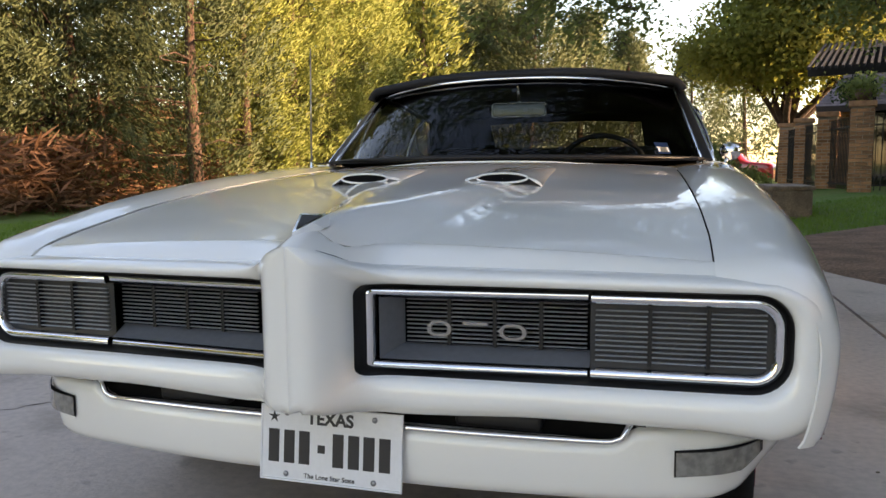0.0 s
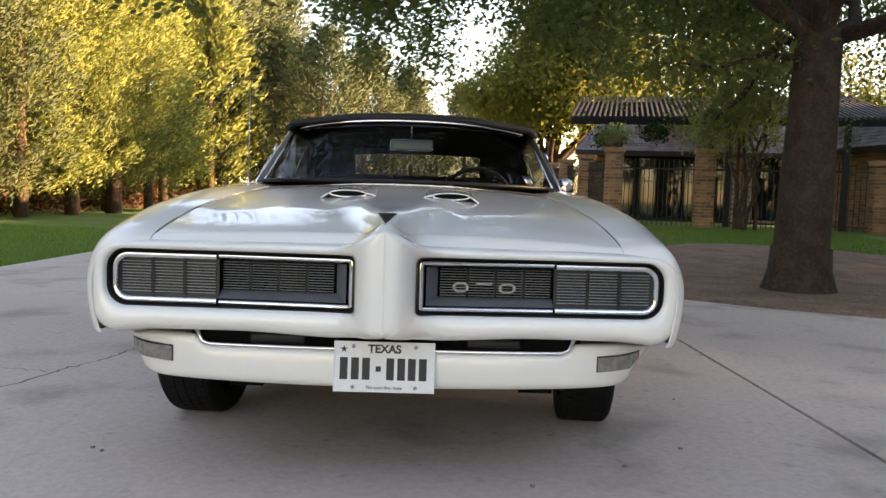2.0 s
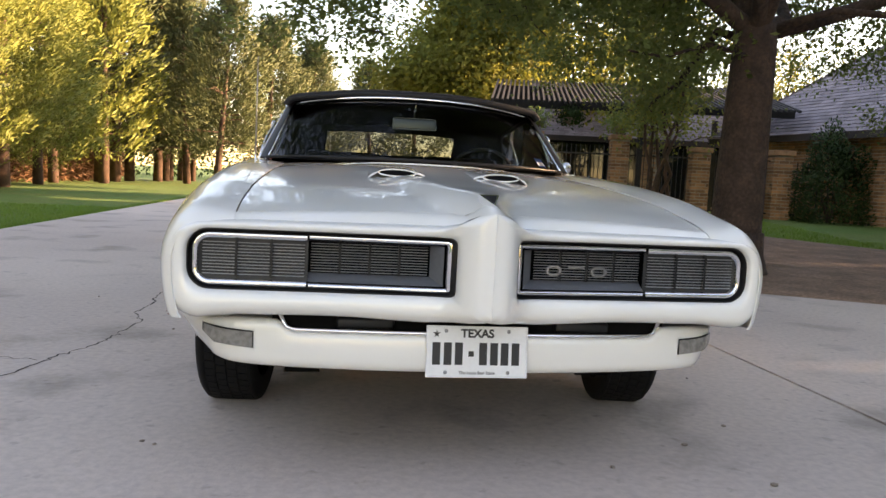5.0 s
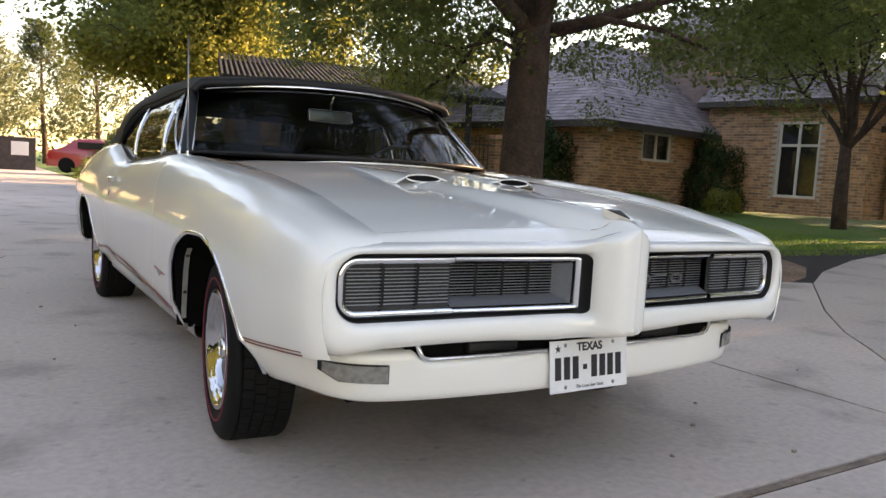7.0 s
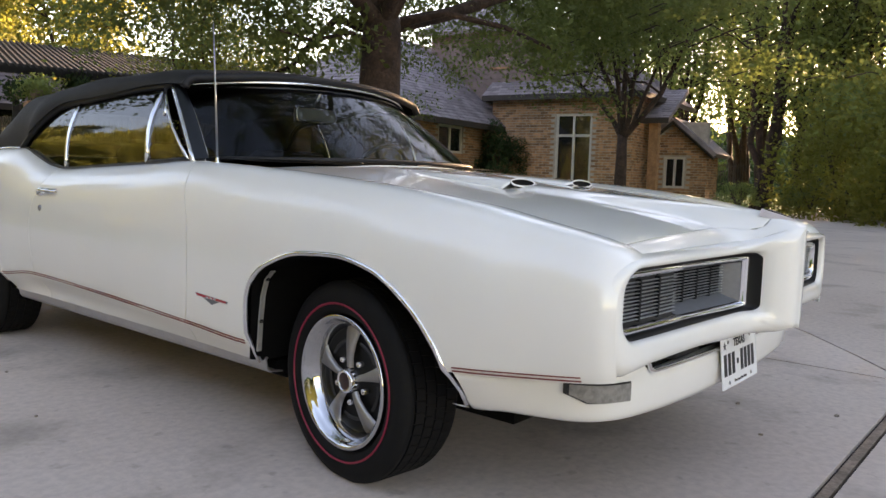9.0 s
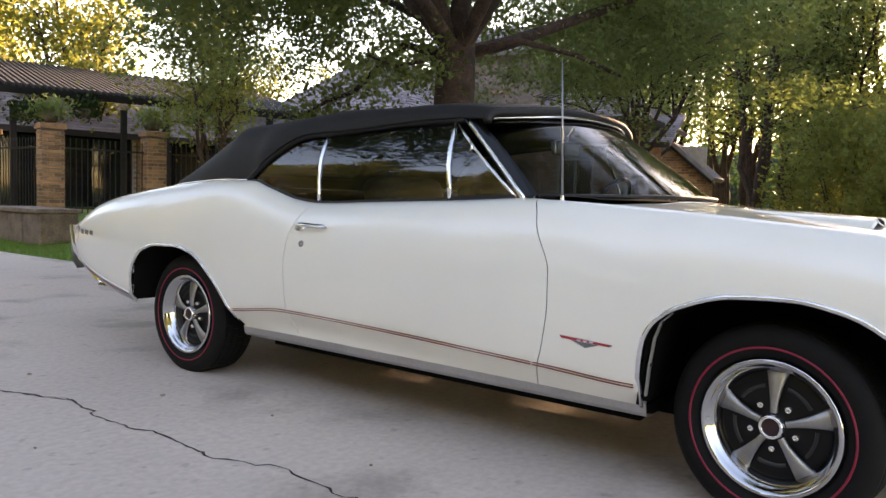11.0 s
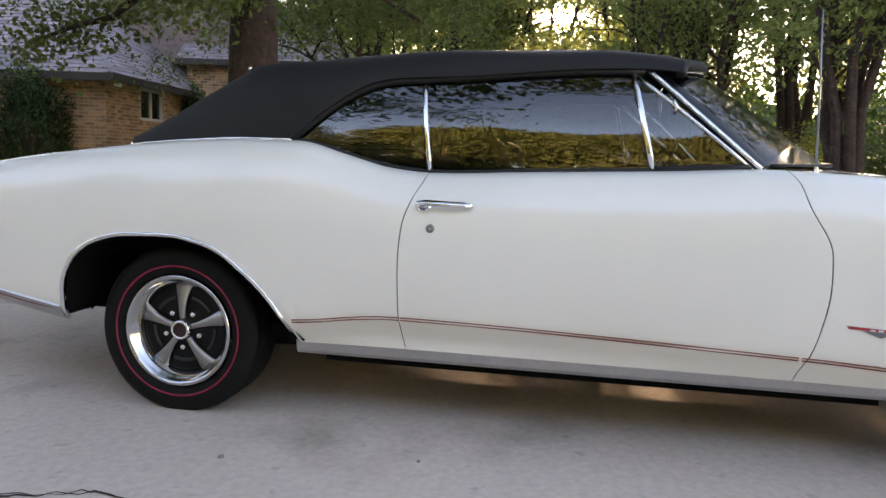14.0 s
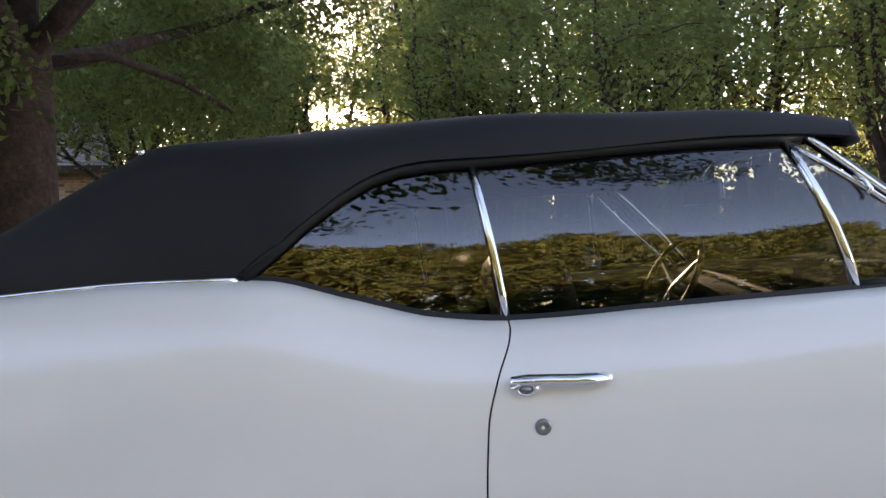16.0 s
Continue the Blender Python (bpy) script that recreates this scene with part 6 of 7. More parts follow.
# ---- dark car parked across the concrete, facing the white one ----
DARK_PAINT = material("dark_car_paint", (0.02, 0.024, 0.03), rough=0.25, fine=0.05, coat=1.0)
suv = thing("dark_car", "dark modern car parked facing the convertible on the concrete", "car", pose(-18.6, 2.3, 0, 0, 0, -90))
SUV_ROOF = curve_fn((-2.35, .70), (-2.3, .86), (-2.0, .98), (-1.25, 1.06), (-1.0, 1.08), (-.35, 1.52), (.1, 1.62), (1.2, 1.62), (1.9, 1.50), (2.25, 1.10), (2.35, .75))
SUV_HALF = curve_fn((-2.35, .66), (-2.2, .84), (-1.7, .92), (1.8, .92), (2.35, .80))
rows = []
for y in stations(-2.35, 2.35, .1):
    zt, w = SUV_ROOF(y), SUV_HALF(y)
    cab = min(1.0, max(0.0, (zt - 1.08) / .5))
    prof = [(-w * .98, .30), (-w, .55), (-w, .85), (-w * .96, .98 if zt > .99 else zt * .98), (-(w * .96 - .22 * cab), zt - .06 * cab - .01), (-w * .45, zt), (0, zt + .01)]
    prof += [(-x, z) for x, z in prof[-2::-1]]
    rows.append([Vector((x, y, z)) for x, z in prof])
v, f = grid(rows)
caps = [tuple(range(13)), tuple(range(len(v) - 1, len(v) - 14, -1))]
make("body", v, list(f) + caps, DARK_PAINT, suv, "dark painted body", True)
v, f = grid([[Vector((x * (.70 + .10 * (1 - t)), -1.02 + .66 * t - .04 * (1 - x * x), 1.10 + .42 * t + .012)) for t in (0, .5, 1)] for x in (-1, -.5, 0, .5, 1)])
make("windscreen", v, flip(f), glass("dark_car_glass", (.4, .45, .5), .5, mirror=.2), suv, "sky-lit windscreen", True)
make("grille", *box_mesh(-.45, .45, -2.40, -2.33, .55, .74), BLACK, suv, "black grille")
make("bumper", *box_mesh(-.80, .80, -2.42, -2.30, .34, .50), DARK_PAINT, suv, "dark bumper")
for x in (-.66, .66):
    part("headlight", soft_box(.30, .08, .12, .03, 2), LENS, suv, "clear headlight", True, pose(x, -2.26, .74))
    part("mirror", soft_box(.18, .10, .12, .03, 2), DARK_PAINT, suv, "door mirror", True, pose(1.5 * x, -.75, 1.12))
for y in (-1.45, 1.42):
    for sg in (-1, 1):
        v, f = lathe_mesh([(-.10, .22), (-.11, .33), (-.05, .36), (.06, .36), (.10, .33), (.10, .23), (.07, .20), (.08, .06), (.09, .001)], 28)
        make("wheel", [(sg * (.84 + q), y + r, .36 + w_) for q, r, w_ in v], f, RUBBER, suv, "black wheel", True)


# ---- small things at the far end of the drive ----
SIGN_STONE = material("dark_sign_stone", (0.07, 0.06, 0.06), rough=0.85, vary=0.3, scale=6, fine=0.2, fine_scale=40)
blk = thing("sign_block", "dark stone block with a pale blank panel beside the road", "sign", pose(.15, 37.5, 0))
part("block", soft_box(1.5, .5, 1.5, .02, 1), SIGN_STONE, blk, "dark stone block", False, pose(0, 0, .75))
part("panel", soft_box(.70, .02, .62, .005, 1), PAPER, blk, "pale blank panel", False, pose(.1, -.26, .98))
RED_CAR = material("red_car_paint", (0.42, 0.02, 0.03), rough=0.3, fine=0.05, coat=1.0)
rc = thing("red_car", "small red car parked at the far end of the drive", "car", pose(3.0, 31.5, .1, 0, 0, 75))
rows = []
RC_TOP = curve_fn((-2.0, .70), (-1.9, .85), (-1.0, .95), (-.5, 1.36), (.8, 1.40), (1.5, 1.0), (1.9, .9), (2.0, .65))
for y in stations(-2.0, 2.0, .1):
    zt = RC_TOP(y)
    w = .82 - .10 * (abs(y) / 2.0) ** 4
    cab = min(1.0, max(0.0, (zt - .95) / .4))
    prof = [(-w * .97, .25), (-w, .5), (-w, .8 if zt > .82 else zt * .95), (-(w - .18 * cab) * .97, zt - .03), (0, zt)]
    prof += [(-x, z) for x, z in prof[-2::-1]]
    rows.append([Vector((x, y, z)) for x, z in prof])
v, f = grid(rows)
make("body", v, list(f) + [tuple(range(9)), tuple(range(len(v) - 1, len(v) - 10, -1))], RED_CAR, rc, "red body", True)
for x in (-.815, .815):
    make("side_window", *box_mesh(min(x, x * .93), max(x, x * .93), -.55, .85, .98, 1.25), BLACK, rc, "dark side window")
for y in (-1.25, 1.25):
    for sg in (-1, 1):
        v, f = lathe_mesh([(-.08, .2), (-.09, .29), (.06, .31), (.09, .28), (.08, .18), (.09, .001)], 24)
        make("wheel", [(sg * (.74 + q), y + r, .31 + w_) for q, r, w_ in v], f, RUBBER, rc, "black wheel", True)


# ---- trees and shrubs ----
ACROSS = Vector((-sunward.y, sunward.x, 0)).normalized()


def sun_gap(crown, place):
    """Cuts a ragged gap in a crown, so the sun disc shows from the camera's path."""
    n = len(crown.polygons)
    co = np.empty(12 * n, np.float32)
    crown.vertices.foreach_get("co", co)
    mid = co.reshape(n, 4, 3).mean(1)
    m = np.array(place)
    world_mid = mid @ m[:3, :3].T + m[:3, 3] - np.array((-3.0, 1.6, .97))
    h = world_mid @ np.array(ACROSS)
    v = world_mid @ np.array(sunward.cross(ACROSS))
    side = np.maximum(np.abs(h + .2) - 1.1, 0)
    gone = np.hypot(side, v) < .27 + .11 * np.sin(3.1 * world_mid[:, 1] + 5 * world_mid[:, 2] + world_mid[:, 0])
    bm = bmesh.new()
    bm.from_mesh(crown)
    bm.faces.ensure_lookup_table()
    bmesh.ops.delete(bm, geom=[bm.faces[i] for i in np.nonzero(gone)[0]], context="FACES")
    bm.to_mesh(crown)
    bm.free()


# the oak beside the drive
limbs = [((-1.0, -.12, .62), 1.0, .48), ((.95, -.25, .55), 1.0, .44), ((.12, -1.0, .95), 1.0, .48), ((.02, 1.0, .74), 1.0, .52), ((.30, .22, 1.2), .95, .62), ((-.45, .35, 1.1), .95, .55), ((-.6, -.75, .8), 1.0, .42), ((.75, .7, .8), .9, .40)]
trunk = [(0, 0, -.1), (0.0, 0.0, .12), (.01, .01, .45), (.03, .02, 1.1), (.05, .03, 1.8), (.06, .02, 2.45), (.07, .02, 2.66)]
wood, tips = branching(7, trunk, 2.75, limbs, 5.0, 1.0, levels=2, r0=.212, droop=.35)
extra = []
for pts_, r_ in (((( .02, .25, 2.55), (.0, .75, 2.72), (-.05, 1.15, 2.45), (-.1, 1.5, 2.18), (-.12, 1.95, 2.08), (-.15, 2.3, 1.95)), .055),
                 (((.2, -.1, 2.6), (.6, -.5, 2.75), (1.1, -1.0, 2.62), (1.5, -1.4, 2.4)), .05),
                 (((-.1, -.1, 2.3), (-.5, -.05, 2.4), (-.95, .05, 2.25), (-1.35, .1, 2.3)), .03)):
    extra.append(tube_mesh(pts_, [r_ * (1 - .8 * k / len(pts_)) for k in range(len(pts_))], 7))
    for q_ in pts_[-3:]:
        tips.append((q_, (0, 0, 1), 3))
        tips.append(((q_[0] + .1, q_[1] + .15, q_[2] - .05), (0, 0, 1), 3))
flare = tube_mesh([(0, 0, -.15), (0, 0, .02), (0, 0, .18), (.005, 0, .42)], [.43, .36, .315, .30], 18)
# leafy sprays through a broad crown with gaps between them
r_ = np.random.default_rng(17)
sprays = []
while len(sprays) < 470:
    ang, rad, h_ = r_.uniform(0, 2 * math.pi), 6.3 * math.sqrt(r_.uniform(0.01, 1)), r_.uniform(0, 1)
    x_, y_ = rad * math.cos(ang), rad * math.sin(ang)
    low = 4.1 - 1.45 * (rad / 6.3) ** 2 - (.75 if x_ + .6 * y_ > 1.2 else 0) + .5 * math.sin(2.1 * x_ + 1) * math.cos(1.7 * y_)
    high = 6.9 - 2.9 * (rad / 6.3) ** 2
    z_ = low + (high - low) * h_ ** 1.25
    if math.sin(1.5 * x_ + .6 * z_) + math.sin(1.35 * y_ - .8 * z_) + math.sin(1.9 * z_ + x_ - y_) < -.35:
        continue
    sprays.append(((x_, y_, z_), (x_, y_, -.8), 3))
while len(sprays) < 700:
    x_, y_ = r_.uniform(-1.0, 6.6), r_.uniform(-1.5, 6.0)
    if x_ + .6 * y_ > 1.2 and math.hypot(x_, y_) < 6.6:
        sprays.append(((x_, y_, r_.uniform(3.45, 4.9) - .09 * math.hypot(x_, y_)), (x_, y_, -.8), 3))
while len(sprays) < 790:
    x_, y_ = r_.uniform(-5.4, -.9), r_.uniform(-1.0, 1.9)
    if math.sin(2.3 * x_ + .5) + math.sin(2.9 * y_ + x_) > -.7:
        sprays.append(((x_, y_, 2.95 + .8 * r_.uniform(0, 1) + .25 * math.sin(3.1 * x_)), (x_, y_, -.8), 3))
# unseen sprays above the car, added to darken the windscreen's reflection
while len(sprays) < 960:
    x_, y_ = r_.uniform(-6.2, -1.2), r_.uniform(-5.2, .4)
    if math.sin(1.7 * x_ + .4) + math.sin(1.9 * y_ + .5 * x_) > -.55:
        sprays.append(((x_, y_, r_.uniform(4.3, 5.4)), (x_, y_, -.8), 3))
twigs = []
for pt_, d_, l_ in sprays[::2]:
    q_ = Vector(pt_)
    root = q_ * .93 + Vector((0, 0, .12 + .02 * (q_.z - 3)))
    twigs.append(tube_mesh([root, root.lerp(q_, .5) + Vector((.05, -.04, .05)), q_], [.010, .007, .004], 4, cap=False))
crown = leaves_round([t_ for t_ in tips if t_[0][2] > 2.9 or t_[0][2] < 2.6] + sprays, 3, 140, .22, .080, above=1.5)
sun_gap(crown, pose(4.0, 4.77, .06))
oak = tree_thing("oak_tree", "large oak with furrowed grey-brown trunk and spreading limbs", join(wood, flare, *extra), crown, BARK, LEAF_OLIVE, pose(4.0, 4.77, .06))
ob = make("fine_twig", *join(*twigs), BARK, oak)
ob["kind"] = "stuff"


def broadleaf(name, label, seed, x, y, z, fork, r0, reach, n, leaf_mat, per, spread, leaf, stems=1, group="", up=.8, levels=3, above=0.0):
    rng_ = np.random.default_rng(seed)
    lims = []
    for k in range(n):
        a = 2 * math.pi * (k + rng_.uniform(-.3, .3)) / n
        lims.append(((math.cos(a) * .8, math.sin(a) * .8, up + rng_.uniform(-.25, .5)), rng_.uniform(.75, 1.1), rng_.uniform(.45, .7)))
    lims.append(((.05, .05, 1.2), 1.0, .7))
    tr = [(0, 0, -.1), (.02, .01, fork * .3), (.04 * math.sin(seed), .05, fork * .65), (.05, .05 * math.cos(seed), fork)]
    w_, t_ = branching(seed, tr, fork, lims, reach, 1.0, levels=levels, r0=r0, sides=(7, 5, 3, 3))
    c_ = leaves_round(t_, seed + 1, per, spread, leaf, above=above)
    spot = pose(x, y, z, 0, 0, seed * 37 % 360)
    if y < 8:
        sun_gap(c_, spot)
    return tree_thing(name, label, w_, c_, BARK, leaf_mat, spot, group)


broadleaf("garden_tree", "rounded green tree with forked trunk before the house", 22, 14.05, 6.72, .3, 1.7, .11, 3.9, 7, LEAF, 17, .45, .10, up=.95, above=3.3)
broadleaf("tall_tree", "tall full green broad-leaved tree beyond the driveway", 23, 4.6, 26, .3, 1.8, .24, 3.6, 7, LEAF_YELLOW, 30, .55, .17, up=.9)
# grove on the sunny side: tall slim trees with several stems, two kinds of crown
def grove_meshes(seed, stems, height, reach, per, leaf, bare=3.0, thick=.118):
    r_ = np.random.default_rng(seed)
    tubes, leafy = [], []
    for k in range(stems):
        a = 2 * math.pi * (k + r_.uniform(-.3, .3)) / stems
        out = Vector((math.cos(a), math.sin(a), 0))
        h = height * r_.uniform(.8, 1.05)
        lean = reach * r_.uniform(.25, .55)
        pts = [out * (.12 + lean * (j / 9) ** 1.2) + Vector((r_.normal() * .09, r_.normal() * .09, h * j / 9)) for j in range(10)]
        pts[0].z = -.05
        tubes.append(tube_mesh(pts, [thick * (1 - .08 * j) for j in range(10)], 7, cap=False))
        for j in range(3, 10):
            if h * j / 9 > bare + .4:
                leafy.append((tuple(pts[j]), (0, 0, 1), 2))
            for _ in range(2 if j > 3 else 1):
                b_ = r_.uniform(0, 2 * math.pi)
                ln = reach * r_.uniform(.4, .8) * (1.15 - .07 * j)
                tip_ = pts[j] + Vector((math.cos(b_) * ln, math.sin(b_) * ln, ln * r_.uniform(.1, .7)))
                mid_ = pts[j].lerp(tip_, .5) + Vector((0, 0, .12))
                tubes.append(tube_mesh([pts[j], mid_, tip_], [thick * .38 * (1 - .06 * j), thick * .23, .006], 5, cap=False))
                for s_ in (.45, .75, 1.0):
                    q_ = pts[j].lerp(tip_, s_)
                    if q_.z > bare and r_.uniform() < .85:
                        leafy.append((tuple(q_), (0, 0, 1), 3))
    return join(*tubes), leafy


# several of these are added to block sun patches and bright sky
GROVE = [(11.8, -3.2, 0, 1.0), (31, 3.3, 2, 1.3), (37, -2.2, 0, 1.5), (27.5, 6.3, 1, 1.05), (25.5, .2, 2, 1.2), (17.5, -.3, 1, 1.0), (30, 5.4, 0, 1.1), (24.5, 6.8, 1, 1.15), (26, 10.5, 0, 1.1), (29.5, 13, 2, 1.15), (29, 8.2, 2, 1.25), (33, 10.5, 0, 1.3), (14.6, -5.6, 1, 1.1), (18.0, -1.6, 0, 1.1), (17.2, -8.6, 2, 1.1), (11.4, -8.6, 1, 1.0),
         (22.4, -4.8, 1, 1.2), (25.0, -1.0, 1, 1.2), (16.4, -13.0, 1, 1.2), (28, 5.0, 0, 1.2), (10.0, -15.0, 2, 1.1), (24, -10, 0, 1.2), (27, -1.8, 2, 1.25), (9.4, -11.6, 0, 1.0),
         (13.0, -11.4, 2, 1.1), (20, -15, 0, 1.2), (26.5, -7.5, 1, 1.2), (34, .4, 1, 1.25), (24, -16, 2, 1.2)]
kinds, first = {}, {}
for k, (sd, stems, hh, reach, per) in enumerate(((31, 6, 8.8, 2.5, 48), (32, 5, 9.4, 2.4, 50), (33, 4, 9.0, 2.6, 58))):
    kinds[k] = (*grove_meshes(sd, stems, hh, reach, per, .12), per, sd)
for i, (x, y, k, sc) in enumerate(GROVE):
    wood, leafy, per, sd = kinds[k]
    place = pose(x, y, .05, 0, 0, 70 * i) @ Matrix.Scale(sc, 4)
    near_sun = abs(y - 1.6 - math.tan(radians(SUN_AZ)) * (x + 3.0)) < 4.2
    if k in first and not near_sun:
        copy_thing(first[k], place)
        continue
    crown = leaves_round(leafy, sd + 1 + (i if near_sun else 0), per, .46, .125)
    if near_sun:
        sun_gap(crown, place)
    t = tree_thing("grove_tree", "tall dark multi-stemmed tree of the grove with fine green leaves", wood, crown, BARK, LEAF, place, "grove trees beyond the drive")
    if not near_sun:
        first[k] = t

# slender garden trees by the fence and behind it
wood, leafy = grove_meshes(41, 6, 4.3, 1.9, 60, .09, bare=1.7, thick=.05)
tree_thing("crape_tree", "slender multi-stemmed tree with yellow-green leaves by the fence", wood, leaves_round(leafy, 42, 52, .26, .085), BARK_RED, LEAF_YELLOW, pose(6.9, 13.2, .3), "")
wood, leafy = grove_meshes(43, 4, 8.0, 3.0, 60, .2, bare=2.2, thick=.13)
back = tree_thing("garden_tree", "pale green tree rising behind the house and fence", wood, leaves_round(leafy, 44, 50, .55, .2), BARK, LEAF_YELLOW, pose(8.6, 22, .3) @ Matrix.Scale(.85, 4), "trees behind the house")
for x, y, sc, a in ((13.5, 20.5, .72, 60), (17.5, 19.5, .7, 200)):
    copy_thing(back, pose(x, y, .3, 0, 0, a) @ Matrix.Scale(sc, 4))

# conifers along the lawn on the other side of the drive
variants = []
for sd, h, r, bare, cl, per, lm, leaf in ((51, 10.6, 2.6, .9, 540, 82, NEEDLE, .135), (52, 12.0, 2.7, 1.0, 560, 82, NEEDLE, .135), (53, 9.8, 2.6, .7, 520, 82, NEEDLE_DARK, .135),
                                          (54, 10.6, 2.6, 1.3, 480, 18, NEEDLE, .30), (55, 12.2, 2.7, 1.5, 500, 18, NEEDLE_DARK, .30), (56, 10.0, 2.6, 1.8, 520, 18, NEEDLE_OLIVE, .36)):
    crown, wood = conifer_meshes(sd, h, r, bare, int(cl * .62), int(per * 1.5), leaf)
    crown.materials.append(lm)
    variants.append((crown, wood, lm))
rng = np.random.default_rng(9)
done = {}
rowspots = []
for k in range(2, 17):
    y = 9.5 + 2.35 * k
    rowspots.append((-11.0 + rng.uniform(-.7, .5) + .02 * y, y + rng.uniform(-.5, .5)))
for k in range(9):
    y = 8.6 + 4.4 * k
    rowspots.append((-14.2 + rng.uniform(-.8, .8), y))
for k in range(5):
    y = 6.0 + 7.0 * k
    rowspots.append((-17.8 + (-4 if y < 9 else 0) + rng.uniform(-.8, .8), y))
for k in range(11):
    y = -18 + 2.6 * k
    rowspots.append((-25.5 + rng.uniform(-1.0, .8), y))
rowspots += [(-14.6, 11.0), (-13.4, 13.4)]
for i, (x, y) in enumerate(rowspots):
    # cedars before y = 16 take the dark needles, shade in the colour
    k = (2 if y < 16 else int(rng.integers(0, 2))) if (x > -12.6 and y < 26) or (x > -16.5 and y < 14) else (5 if x < -22 else 3 + int(rng.integers(0, 2)))
    sc = float(rng.uniform(.85, 1.15)) * (1.25 if x < -22 else 1.0)
    place = pose(x, y, 0, 0, 0, rng.uniform(0, 360)) @ Matrix.Scale(sc, 4)
    if k not in done:
        t = thing("cedar_tree", "tall bushy cedar with bare lower trunk and sunlit crown", "tree", place, "cedars along the lawn")
        make("trunk", *variants[k][1], BARK_RED, t, "", True)
        ob = new("crown", variants[k][0])
        ob.parent = t
        done[k] = t
    else:
        copy_thing(done[k], place)
# pines at the end of the drive
crown, wood = conifer_meshes(61, 8.6, 2.8, 1.7, 440, 34, .21, lean=.4, droop=.1)
t = tree_thing("pine_tree", "tall pine with orange evening light on its crown", wood, crown, BARK_RED, NEEDLE_DARK, pose(-5.6, 33.5, 0), "pines at the end of the drive")
for x, y, sc, a in ((-3.6, 37, 1.0, 80), (-7.8, 38, 1.1, 150), (-1.2, 44, 1.0, 200), (-4.6, 46, 1.15, 20), (-9, 47, 1.1, 290), (-2.2, 55, 1.1, 60), (2.6, 56, 1.1, 130), (6.5, 60, 1.2, 220)):
    copy_thing(t, pose(x, y, 0, 0, 0, a) @ Matrix.Scale(sc, 4))


def bush(name, label, x, y, z, sx, sy, sz, n, leaf, seed, mat=None, category="shrub"):
    r_ = np.random.default_rng(seed)
    d = r_.normal(size=(n, 3))
    d /= np.linalg.norm(d, axis=1, keepdims=True)
    d[:, 2] = np.abs(d[:, 2])
    lump = 1 + .18 * np.sin(5 * d[:, 0] + seed) * np.cos(4 * d[:, 1]) + .10 * np.sin(11 * d[:, 2] + 3 * d[:, 0])
    c_ = d * (r_.uniform(.45, 1, n) ** .5 * lump)[:, None] * (sx, sy, sz)
    me = leaf_mesh("leaves", c_, d + r_.normal(size=(n, 3)) * .8, r_.uniform(.6, 1.3, n) * leaf, .5, d + r_.normal(size=(n, 3)) * .25)
    me.materials.append(mat or SHRUB)
    t_ = thing(name, label, category, pose(x, y, z))
    ob = new("leaves", me)
    ob.parent = t_
    v_, f_ = join(*[tube_mesh([(0, 0, -.05), (sx * .3 * math.cos(a), sy * .3 * math.sin(a), sz * .4), (sx * .5 * math.cos(a), sy * .5 * math.sin(a), sz * .75)], [.03, .02, .008], 5) for a in (0, 1.3, 2.5, 3.8, 5.1)])
    make("stems", v_, f_, BARK, t_)
    return t_


bush("tall_shrub", "dense dark green clipped shrub against the brick wall", 11.0, 13.0, .33, .85, .8, 2.3, 9000, .08, 71)
bush("tall_shrub", "dense dark green climbing shrub in the wall corner", 16.4, 11.95, .33, 1.05, .75, 2.15, 9000, .08, 72)
bush("low_shrub", "low grey-green shrub at the foot of the wall", 12.9, 11.2, .33, .7, .5, .42, 2400, .05, 73, LEAF_OLIVE)
bush("low_shrub", "small light green shrub beside the wall", 15.2, 10.6, .33, .6, .5, .6, 2400, .07, 74, LEAF_YELLOW)
bush("low_shrub", "small round shrub at the porch", 18.8, 5.6, .33, .7, .6, .7, 2200, .06, 75, LEAF)
bush("low_shrub", "small flowering shrub by the drive", 20.6, 4.2, .33, .8, .7, .7, 2200, .06, 76, LEAF_OLIVE)
bush("low_shrub", "low light green shrub by the drive", 22.2, 4.9, .33, .7, .7, .5, 2000, .06, 77, LEAF_YELLOW)
bush("hedge_shrub", "loose dark hedge bush beyond the concrete", 8.6, -6.8, 0, 1.3, 1.3, 1.5, 5000, .09, 78)
bush("hedge_shrub", "loose dark hedge bush beyond the concrete", 12.5, -5.6, 0, 1.5, 1.2, 1.5, 5000, .09, 79)
bush("hedge_shrub", "loose yellow-green hedge bush beyond the concrete", 17.5, -3.6, 0, 1.6, 1.3, 1.9, 6000, .09, 80, LEAF_YELLOW)
bush("hedge_shrub", "loose dark hedge bush beyond the concrete", 22, -.5, 0, 1.8, 1.3, 2.0, 6000, .1, 81)

# added shrubs that keep the low sun off the concrete
for i, (x, y, w_, h_) in enumerate(((19.6, 1.3, 2.4, 4.3), (22.0, -1.4, 2.6, 4.7), (24.6, 2.9, 2.6, 5.2), (21.8, 3.6, 2.2, 4.6), (23.8, .6, 2.4, 5.0))):
    bush("tall_shrub", "tall loose yellow-green shrub added to block the low sun", x, y, 0, w_, w_ * .9, h_, 9000, .15, 230 + i, LEAF_YELLOW)

bush("round_shrub", "round grey-green shrub beside the driveway's far end", 2.0, 20.4, .1, .75, .75, 1.6, 5000, .08, 82, LEAF_OLIVE)
bush("low_shrub", "low green shrub beside the driveway's far end", 3.0, 21.5, .1, .7, .7, .8, 2500, .08, 83, LEAF)
